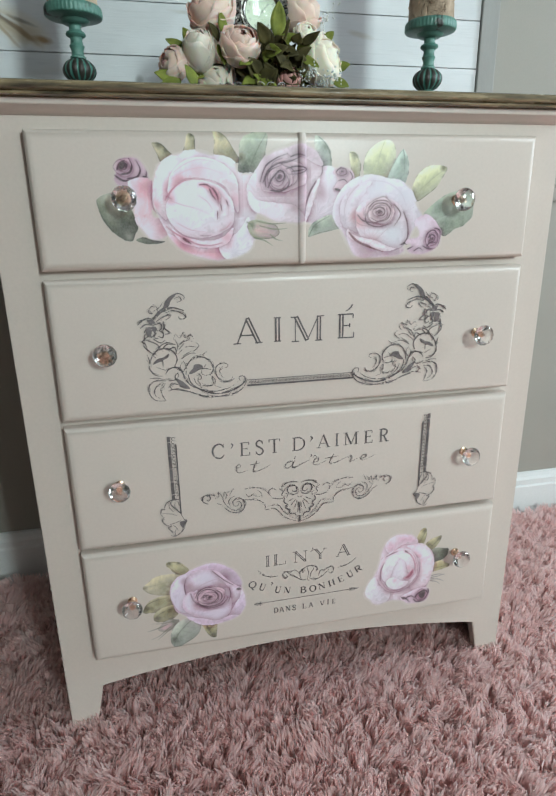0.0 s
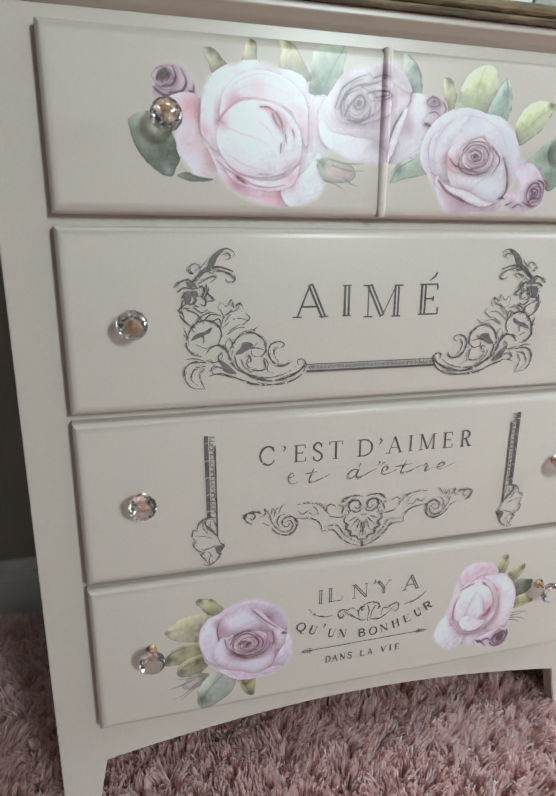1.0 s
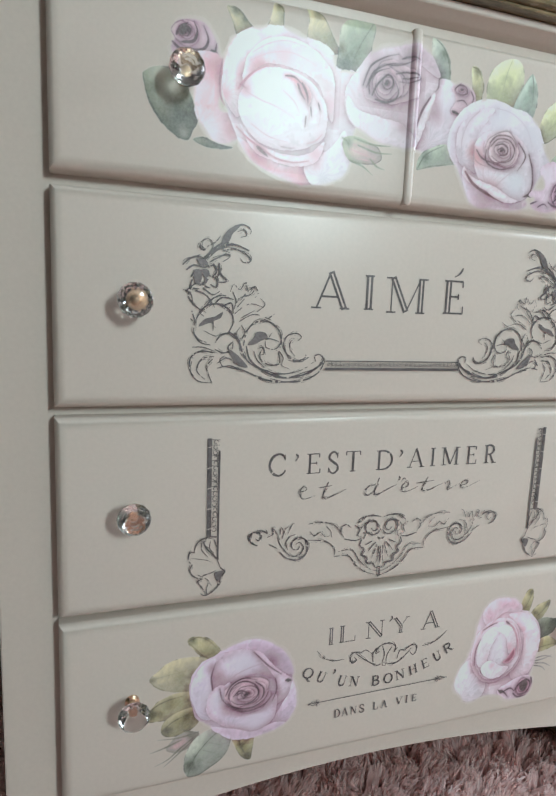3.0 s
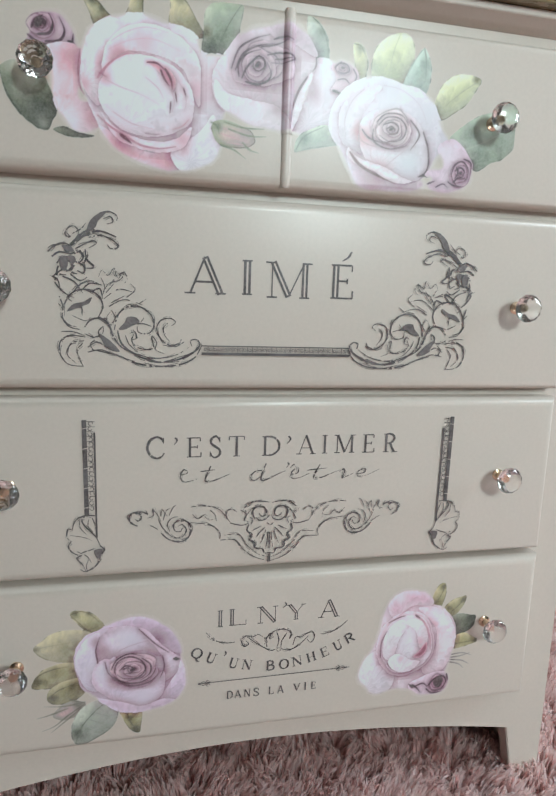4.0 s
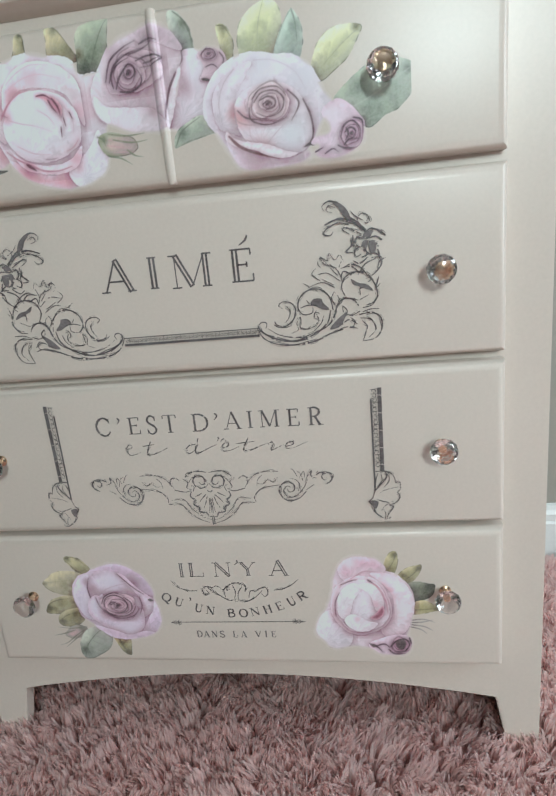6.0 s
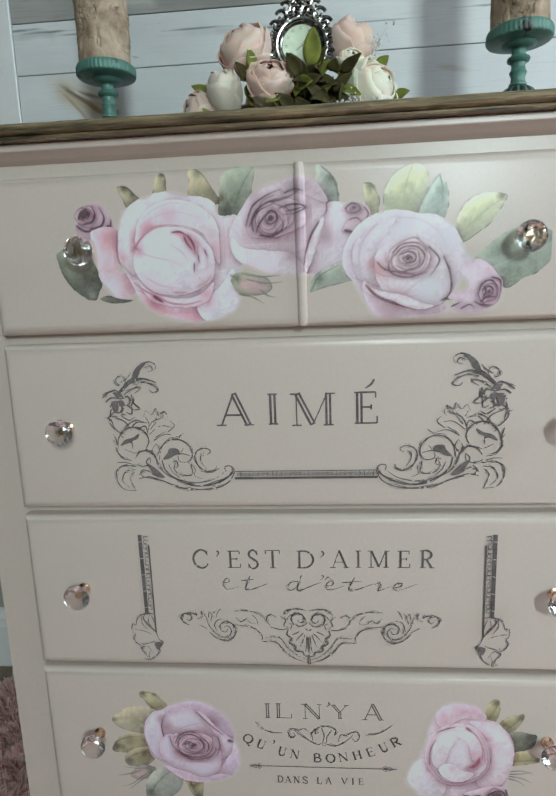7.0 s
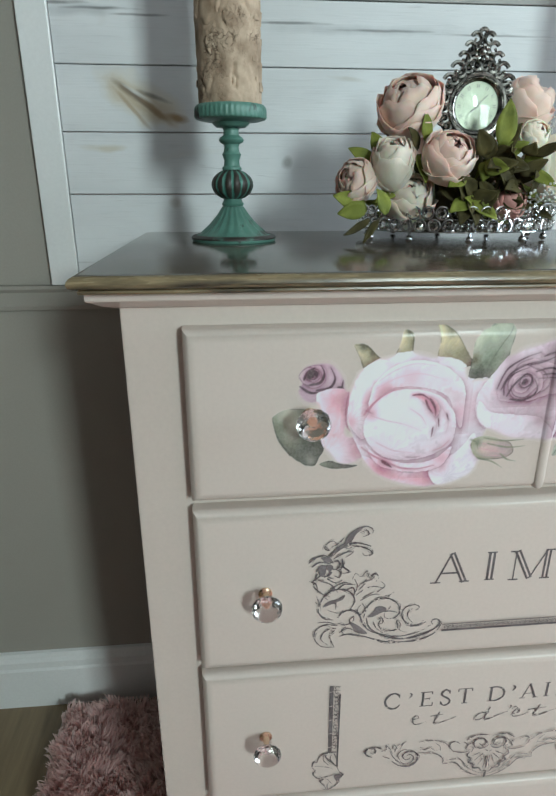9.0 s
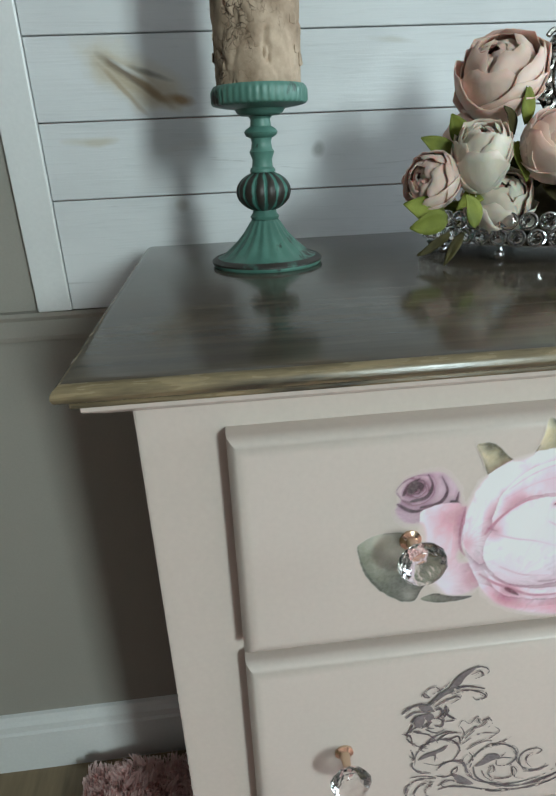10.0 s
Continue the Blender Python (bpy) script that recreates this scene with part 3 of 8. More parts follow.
class Canvas:
    """A watercolour print, laid down petal by petal on a fine net of points."""

    def __init__(self, x0, x1, z0, z1, step, seed):
        self.step, self.rng = step, np.random.default_rng(seed)
        self.xs, self.zs = np.arange(x0, x1 + step, step), np.arange(z0, z1 + step, step)
        self.X, self.Z = np.meshgrid(self.xs, self.zs)
        base = np.array([(v / k) for v, k in zip(PAINT, (1.20, 1.09, 1.08))])
        self.paper = 255 * (1.055 * base ** (1 / 2.4) - 0.055)
        self.rgb = np.tile(self.paper, (*self.X.shape, 1))
        self.a = np.zeros(self.X.shape)
        self.wash = self.cloud(5) * 0.5 + self.cloud(11) * 0.3 + self.cloud(2) * 0.2

    def cloud(self, cell):
        """Smooth random field of about that many millimetres."""
        h, w = int(np.ptp(self.zs) / cell) + 3, int(np.ptp(self.xs) / cell) + 3
        g = self.rng.uniform(-1, 1, (h, w))
        u, v = (self.X - self.xs[0]) / cell, (self.Z - self.zs[0]) / cell
        i, j = u.astype(int), v.astype(int)
        fu, fv = u - i, v - j
        fu, fv = fu * fu * (3 - 2 * fu), fv * fv * (3 - 2 * fv)
        return (g[j, i] * (1 - fu) + g[j, i + 1] * fu) * (1 - fv) + (g[j + 1, i] * (1 - fu) + g[j + 1, i + 1] * fu) * fv

    def window(self, lo, hi, pad):
        i = np.searchsorted(self.xs, (lo[0] - pad, hi[0] + pad))
        j = np.searchsorted(self.zs, (lo[1] - pad, hi[1] + pad))
        return slice(j[0], j[1]), slice(i[0], i[1])

    def blob(self, pts, c0, c1, spots=(), soft=1.0):
        ring = np.array([tuple(p) for p in curve_through(pts, True, 5)])
        lo, hi = ring.min(0), ring.max(0)
        size = float((hi - lo).max())
        win = self.window(lo, hi, 6)
        X, Z = self.X[win], self.Z[win]
        if X.size == 0:
            return
        best, inside = np.full(X.shape, 1e9), np.zeros(X.shape, bool)
        for p, q in zip(ring, np.roll(ring, -1, 0)):
            d = q - p
            t = np.clip(((X - p[0]) * d[0] + (Z - p[1]) * d[1]) / (d @ d + 1e-12), 0, 1)
            best = np.minimum(best, (X - p[0] - t * d[0]) ** 2 + (Z - p[1] - t * d[1]) ** 2)
            inside ^= ((p[1] > Z) != (q[1] > Z)) & (X < d[0] * (Z - p[1]) / (d[1] + 1e-12) + p[0])
        c0, c1 = np.array(c0, float), np.array(c1, float)
        petal, leaf = c1.min() > 140 and c1[1] <= c1[2] + 4, c0[1] > c0[2] + 4
        ruffle = self.wash[win] * min(1.0, 0.024 * size) * (1.0 if petal else 0.8)
        sd = np.where(inside, np.sqrt(best), -np.sqrt(best)) + ruffle
        dist = np.abs(sd)
        bare = 1 - np.clip(self.a[win] * 1.4 - 0.2, 0, 1)
        edge = 1.2 * self.step * soft * (1 + (7.0 * bare * np.clip(0.75 + 1.2 * self.wash[win], 0.15, 1.6) if petal and size > 24 else 0.3))
        cover = np.clip(0.5 + (sd - 0.25 * (edge - self.step)) / edge, 0, 1)
        cover = cover * cover * (3 - 2 * cover)
        # soft pool of pigment round the petal, where it lies on others
        under = np.clip(2.2 * self.a[win] - 1.2, 0, 1) * (sd < 0)
        wide = max(0.8, min(5.0, 0.09 * size))
        low = np.clip(0.55 - 0.9 * ((Z - ring[:, 1].mean()) / max(size, 1) - 0.3 * (X - ring[:, 0].mean()) / max(size, 1)) + 0.5 * self.wash[win], 0.1, 1.1)
        pool = (0.24 * np.exp(np.minimum(sd, 0) / wide) + 0.20 * np.exp(np.minimum(sd, 0) / 0.7)) * under * low
        self.rgb[win] *= 1 - pool[..., None] * np.array((0.62, 1.0, 0.80))
        deep = max(1e-6, 0.8 * float(sd.max()))
        k = np.clip(sd / deep, 0, 1)[..., None]
        k = k * k * (3 - 2 * k)
        col = c1 + (c0 - c1) * k
        mid = ring.mean(0)
        fall = ((X - mid[0]) * 0.45 - (Z - mid[1]) * 0.9) / max(1.0, size / 2)
        turn = np.arctan2(Z - mid[1] + 0.3 * size, X - mid[0] + 0.2 * size)
        vein = np.sin(turn * 34 + 4 * self.wash[win]) * 0.010 + np.sin(turn * 13 + 6 * self.wash[win]) * 0.018
        col = col * (1.02 - 0.075 * np.clip(fall, -0.6, 1.0) + 0.06 * self.wash[win] + vein)[..., None]
        for x, z, r, c in spots:
            w = 0.9 * np.exp(-((X - x) ** 2 + (Z - z) ** 2) / (r * (1.1 + 0.4 * self.wash[win])) ** 2)[..., None]
            col = col + (np.array(c) - col) * w
        if leaf:
            # darker half, blotted edge
            half = np.clip(0.5 + 0.5 * self.wash[win] + 0.9 * fall, 0, 1)
            rim = np.exp(-(dist / 0.8) ** 2) * np.clip(0.4 + 2.5 * self.wash[win] + 0.5 * fall, 0, 1)
            col = col * (1.10 - 0.26 * half - 0.38 * rim)[..., None]
        self.rgb[win] += (np.clip(col, 0, 255) - self.rgb[win]) * cover[..., None]
        self.a[win] += (1 - self.a[win]) * cover

    def flat(self, pts):
        self.blob(pts, (92, 78, 84), (96, 82, 88))

    def stroke(self, pts, w0, w1, colour, worn=0.0):
        line = np.array([tuple(p) for p in curve_through(pts, False, 6)])
        win = self.window(line.min(0), line.max(0), 4)
        X, Z = self.X[win], self.Z[win]
        if X.size == 0:
            return
        reach = np.full(X.shape, -9.0)
        n = len(line) - 1
        for i, (p, q) in enumerate(zip(line, line[1:])):
            d = q - p
            t = np.clip(((X - p[0]) * d[0] + (Z - p[1]) * d[1]) / (d @ d + 1e-12), 0, 1)
            g = (i + t) / n
            w = (w0 + (w1 - w0) * g) * (0.45 + 0.55 * np.sin(np.pi * g)) * 0.72
            reach = np.maximum(reach, w - np.sqrt((X - p[0] - t * d[0]) ** 2 + (Z - p[1] - t * d[1]) ** 2))
        cover = (0.72 + 0.3 * np.clip(self.wash[win], -1, 0.4) + (0.14 if max(colour) < 150 else 0)) * np.clip(0.5 + reach / (1.7 * self.step), 0, 1)
        halo = 0.20 * np.exp(np.minimum(reach, 0) / 1.8) * self.a[win]
        cover = np.maximum(cover, halo)[..., None]
        self.rgb[win] += (np.array(colour, float) - self.rgb[win]) * cover
        self.a[win] = np.maximum(self.a[win], cover[..., 0] * (cover[..., 0] > 0.3))

    def swirl(self, x, z, rx, rz, tilt, light, dark, turns=5):
        """The rolled heart of a rose: rings of petals, each a pale lip round a shaded cup, with a dark fold on one side."""
        rnd, core = random.Random(int(x * 7 + z)), tuple(0.72 * v for v in dark)
        lip = tuple(min(224, 1.05 * v) for v in light)
        for i in range(turns):
            k = (1 - i / (turns + 0.25)) ** 0.9
            cx, cz = x + 0.10 * rx * math.sin(i * 2.1 + tilt), z + 0.08 * rz * math.cos(i * 1.7 + tilt)
            wob = rnd.uniform(0, 6.28)
            ring = []
            for q in range(14):
                b = 2 * math.pi * q / 14
                r = k * (1 + 0.07 * math.sin(3 * b + wob) + 0.04 * math.sin(5 * b + 2 * wob))
                ring.append((cx + rx * r * math.cos(b), cz + rz * r * math.sin(b)))
            deep = 0.30 + 0.45 * i / turns
            cup = tuple(l + (d - l) * deep for l, d in zip(lip, dark))
            self.blob(ring, cup, lip, [(cx, cz - 0.1 * rz * k, 0.55 * rx * k, cup)])
            first = int(tilt * 2 + i * 5)
            fold = [ring[(first + q) % 14] for q in range(7)]
            self.stroke(fold, 0.05 * rx + 0.5, 0.4, tuple(0.5 * (c + d) for c, d in zip(cup, core)))
            seam = [ring[(first + 8 + q) % 14] for q in range(3)]
            self.stroke(seam, 0.5, 0.4, tuple(0.5 * (c + d) for c, d in zip(cup, dark)))
        self.blob([(x + 0.15 * rx * math.cos(b), z + 0.13 * rz * math.sin(b + 0.4)) for b in (0, 1.2, 2.4, 3.7, 5)], core, dark)

    def fade_rims(self):
        """Lets the outermost petals melt into the paint."""
        b, n = self.a.copy(), 5
        for axis in (0, 1, 0, 1):
            b = sum(np.roll(b, k, axis) for k in range(-n, n + 1)) / (2 * n + 1)
        r, g, bl = (self.rgb[..., k] for k in range(3))
        petal = np.clip((np.minimum(r, bl) - g) / 14 + 0.5, 0, 1) * np.clip((g - 120) / 40, 0, 1)
        keep = 1 - petal * (1 - np.clip((b - 0.42 + 0.12 * self.wash) / 0.40, 0, 1))
        self.rgb = self.paper + (self.rgb - self.paper) * keep[..., None]
        self.a *= keep

    def put(self, name, parent, box_mm, label, seam=False, split=None):
        self.fade_rims()
        x0, x1, z0, z1 = box_mm
        for part_box in (((-1e9, 1e9),) if split is None else ((-1e9, split), (split, 1e9))):
            used = (self.a > 0.03) & (self.X > max(x0, part_box[0])) & (self.X < min(x1, part_box[1])) & (self.Z > z0 + 0.3) & (self.Z < z1 - 0.3)
            quad = used[:-1, :-1] | used[1:, :-1] | used[:-1, 1:] | used[1:, 1:]
            index = np.arange(self.X.size).reshape(self.X.shape)
            f = np.stack([index[:-1, :-1][quad], index[:-1, 1:][quad], index[1:, 1:][quad], index[1:, :-1][quad]], 1)
            keep, f = np.unique(f, return_inverse=True)
            f = f.reshape(-1, 4)
            xm, zm = self.X.ravel()[keep] / 1000, self.Z.ravel()[keep] / 1000
            # the right-hand sprays were rubbed on 4 mm further out
            xm = xm + 0.004 * np.clip((xm - 0.02) / 0.08, 0, 1)
            co = np.stack([xm, drape(xm, zm, box_mm, seam) - 0.0002, zm], 1)
            srgb = np.clip(self.rgb.reshape(-1, 3)[keep], 0, 255) / 255
            art = self.a.ravel()[keep][:, None]
            mauve = np.clip(np.minimum(srgb[:, :1], srgb[:, 2:]) - srgb[:, 1:2], 0, 1)
            srgb = srgb + art * (np.array((0.06, 0.05, -0.14)) * mauve - 0.012 * (srgb > 0.6))
            # crisper, paler watercolour: tones spread about a middle grey, lights a little cooler
            tone = srgb.mean(1, keepdims=True) - 0.655
            petal = np.clip((np.minimum(srgb[:, :1], srgb[:, 2:]) - srgb[:, 1:2]) * 12 + 0.45, 0, 1)
            srgb = srgb + art * (np.where(tone > 0, 0.26 * tone * (0.4 + 0.9 * petal), np.where(tone < -0.12, 0.5 * (tone + 0.12), 0)) + petal * (0.022 + np.clip(tone, 0, 1) * np.array((0.0, 0.10, 0.12))))
            lin = np.clip(((srgb + 0.055) / 1.055) ** 2.4 * np.array((1.20, 1.09, 1.08)), 0, 0.80)
            me = bpy.data.meshes.new(name)
            me.from_pydata(co.tolist(), [], f.tolist())
            tint = me.color_attributes.new("ink", "FLOAT_COLOR", "POINT")
            tint.data.foreach_set("color", np.concatenate([lin, np.ones((len(lin), 1))], 1).astype(np.float32).ravel())
            me.polygons.foreach_set("use_smooth", [True] * len(me.polygons))
            me.materials.append(M_PRINT)
            ob = new(name, me)
            ob.parent = parent
            ob["label"] = label


class Art:
    def __init__(self, seed):
        self.v, self.f, self.c, self.layer, self.rnd = [], [], [], 0, random.Random(seed)

    def up(self):
        self.layer += 1
        return -0.00022 - self.layer * 0.000006

    def blob(self, pts, c0, c1, spots=(), fine=2.6):
        """A painted petal or leaf: colour c0 inside, c1 at the rim, with soft washes (x, z, radius, colour)."""
        edge = curve_through(pts, True, 5)
        ring = np.array([tuple(p) for p in edge])
        lo, hi = ring.min(0), ring.max(0)
        step = max(fine, 0.05 * float((hi - lo).max()))
        gx, gz = np.meshgrid(np.arange(lo[0] + step / 2, hi[0], step), np.arange(lo[1] + step / 2, hi[1], step))
        gx[1::2] += step / 2
        cand = np.stack([gx.ravel(), gz.ravel()], 1)
        inside = np.zeros(len(cand), bool)
        for p, q in zip(ring, np.roll(ring, -1, 0)):
            cross = (p[1] > cand[:, 1]) != (q[1] > cand[:, 1])
            inside ^= cross & (cand[:, 0] < (q[0] - p[0]) * (cand[:, 1] - p[1]) / (q[1] - p[1] + 1e-12) + p[0])
        cand = cand[inside]
        if len(cand):
            cand = cand[np.sqrt(((cand[:, None] - ring[None]) ** 2).sum(2)).min(1) > step * 0.4]
        n = len(edge)
        co, _, faces, _, _, _ = geometry.delaunay_2d_cdt(edge + [Vector(p) for p in cand], [], [list(range(n))], 1, 1e-6)
        arr = np.array([tuple(p) for p in co])
        dist = np.sqrt(((arr[:, None] - ring[None]) ** 2).sum(2)).min(1)
        reach = max(1e-6, 0.7 * float(dist.max()))
        y, base = self.up(), len(self.v)
        c0, c1 = np.array(ink(*c0)), np.array(ink(*c1))
        k = np.clip(dist / reach, 0, 1)[:, None]
        cols = c1 + (c0 - c1) * k
        for x, z, r, c in spots:
            w = 0.95 * np.exp(-((arr[:, 0] - x) ** 2 + (arr[:, 1] - z) ** 2) / r ** 2)[:, None]
            cols = cols + (np.array(ink(*c)) - cols) * w
        self.v.extend((p[0], y, p[1]) for p in arr)
        self.c.extend(tuple(c) for c in cols)
        self.f.extend(tuple(base + i for i in f) for f in faces)

    def stroke(self, pts, w0, w1, colour=None, worn=0.0, per=7, echo=True):
        """A brushed or inked line whose width runs from w0 to w1, swelling between; worn leaves gaps."""
        line = curve_through(pts, False, per)
        col = colour if colour is None or max(colour) <= 1 else ink(*colour)
        if colour is not None and max(colour) > 1:
            w0, w1 = w0 * 1.35, w1 * 1.3
        else:
            w0, w1 = w0 * 0.84, w1 * 0.84
        y, n, prev = self.up(), len(line), None
        for i, p in enumerate(line):
            d = (line[min(i + 1, n - 1)] - line[max(i - 1, 0)])
            d = d.normalized() if d.length > 1e-9 else Vector((1, 0))
            t = i / (n - 1)
            w = (w0 + (w1 - w0) * t) * (0.55 + 0.45 * math.sin(math.pi * t)) / 2 * (1 + (self.rnd.uniform(-0.25, 0.25) if worn else 0))
            nrm = Vector((-d.y, d.x)) * w
            base = len(self.v)
            tone = col or tuple(v * self.rnd.uniform(0.9, 1.35) for v in CHARCOAL)
            for q in (p - nrm, p + nrm):
                self.v.append((q.x, y, q.y))
                self.c.append(tone)
            if prev is not None and not (worn and self.rnd.random() < worn):
                self.f.append((prev, base, base + 1, prev + 1))
            prev = base
        if worn and colour is None and echo and n > 15 and w0 > 0.9:
            lo, hi = int(n * 0.12), int(n * 0.8)
            for gap, k in ((1.7, 0.5), (-1.6, 0.34)):
                side = []
                for i in range(lo, hi, 3):
                    d = (line[min(i + 1, n - 1)] - line[max(i - 1, 0)]).normalized()
                    side.append(tuple(line[i] + Vector((-d.y, d.x)) * gap * (0.7 + 0.5 * math.sin(i * 0.5))))
                if len(side) > 2:
                    self.stroke(side, w0 * k, w1 * k, None, 0.22, 3, False)

    def flat(self, pts, colour=None):
        """A solid inked patch."""
        self.blob(pts, (84, 78, 80), (92, 86, 87), (), 6) if colour is None else self.blob(pts, colour, colour, (), 6)

    def spiral(self, x, z, r0, r1, a0, turns, w0, w1, colour=None, worn=0.03):
        n = max(8, int(abs(turns) * 12))
        self.stroke([(x + (r0 + (r1 - r0) * i / n) * math.cos(a0 + turns * 2 * math.pi * i / n), z + (r0 + (r1 - r0) * i / n) * math.sin(a0 + turns * 2 * math.pi * i / n)) for i in range(n + 1)], w0, w1, colour, worn, 3, False)

    def letter(self, ch, x0, z0, x1, z1, weight=0.1, inline=False, slope=0.0):
        """A Roman capital in its box: swelled stems, hairlines and serifs; inline ones have a light line down the stem; slope turns it."""
        h, w, turn = z1 - z0, x1 - x0, math.atan(slope)
        mx, mz = (x0 + x1) / 2, (z0 + z1) / 2

        def place(u, v):
            dx, dz = (u - 0.5) * w, (v - 0.5) * h
            return mx + dx * math.cos(turn) - dz * math.sin(turn), mz + dx * math.sin(turn) + dz * math.cos(turn)

        stems, hairs, bowls, feet = ROMAN["E" if ch == "\u00c9" else ch]
        thick = weight * h * (1.65 if inline else 1.2)
        hair = max(0.62, 0.046 * h)
        for u0, v0, u1, v1 in hairs:
            self.bar(*place(u0, v0), *place(u1, v1), hair * self.rnd.uniform(0.8, 1.25))
        for pts in bowls:
            self.stroke([place(u, v) for u, v in pts], 1.25 * thick, 1.1 * thick, None, 0.02, 7, False)
        for u0, v0, u1, v1 in stems:
            (ax, az), (bx, bz) = place(u0, v0), place(u1, v1)
            self.bar(ax, az, bx, bz, thick)
            if inline:
                ux, uz = 0.05 * (bx - ax), 0.05 * (bz - az)
                self.bar(ax + ux, az + uz, bx - ux, bz - uz, thick * 0.27, PAPER)
        for u, v in feet:
            s = 0.15 * h / w
            shift = 0.02 if v == 0 else -0.02
            self.bar(*place(u - s, v + shift), *place(u + s, v + shift), 0.045 * h)
        if ch == "\u00c9":
            self.stroke([place(0.45, 1.10), place(0.72, 1.22), place(0.86, 1.38)], 0.05 * h, 0.10 * h)

    def bar(self, ax, az, bx, bz, w, colour=None):
        d = Vector((bx - ax, bz - az)).normalized()
        y, base = self.up(), len(self.v)
        for px, pz, s in ((ax, az, -1), (bx, bz, -1), (bx, bz, 1), (ax, az, 1)):
            self.v.append((px - d.y * w / 2 * s, y, pz + d.x * w / 2 * s))
            self.c.append(colour or CHARCOAL)
        self.f.append((base, base + 1, base + 2, base + 3))

    def put(self, name, parent, box_mm, label, seam=False):
        """Lays the print on a drawer front, wrapped over its rounded edges."""
        x0, x1, z0, z1 = box_mm
        bm = bmesh.new()
        shade = bm.verts.layers.float_color.new("ink")
        made = []
        for p, c in zip(self.v, self.c):
            v = bm.verts.new((p[0] / 1000, p[1], p[2] / 1000))
            v[shade] = (*c, 1)
            made.append(v)
        for f in self.f:
            bm.faces.new([made[i] for i in f])
        bm.verts.ensure_lookup_table()
        cuts = [((0, 0, z0 + d), (0, 0, 1)) for d in (0.0, 1.5, 3.5, 6.5, 11)] + [((0, 0, z1 - d), (0, 0, 1)) for d in (0.0, 1.5, 3.5, 6.5, 11)]
        if seam:
            cuts += [((BEAD_X + d, 0, 0), (1, 0, 0)) for d in (-5.2, -5, -4.6, -4, -3, -2, -1, 0, 1, 2, 3, 4, 4.6, 5, 5.2)]
        for co, no in cuts:
            co = Vector(co) / 1000
            bmesh.ops.bisect_plane(bm, geom=bm.verts[:] + bm.edges[:] + bm.faces[:], dist=1e-7, plane_co=co, plane_no=no)
        gone = [f for f in bm.faces if not (x0 / 1000 < f.calc_center_median().x < x1 / 1000 and z0 / 1000 < f.calc_center_median().z < z1 / 1000)]
        bmesh.ops.delete(bm, geom=gone, context="FACES")
        for v in bm.verts:
            v.co.y += float(drape(np.array(v.co.x), np.array(v.co.z), box_mm, seam))
        bmesh.ops.delete(bm, geom=[v for v in bm.verts if not v.link_faces], context="VERTS")
        for f in bm.faces:
            f.normal_update()
            if f.normal.y > 0:
                f.normal_flip()
        return part(name, bm, M_PRINT, parent, label)

    def add(self, other, middle, side):
        """Joins another print to this one, as it is or mirrored about an upright line."""
        base, y = len(self.v), self.layer * 0.000006
        self.v.extend(((p[0] if side > 0 else 2 * middle - p[0]), p[1] - y, p[2]) for p in other.v)
        self.c.extend(other.c)
        self.f.extend(tuple(base + i for i in f) for f in other.f)
        self.layer += other.layer


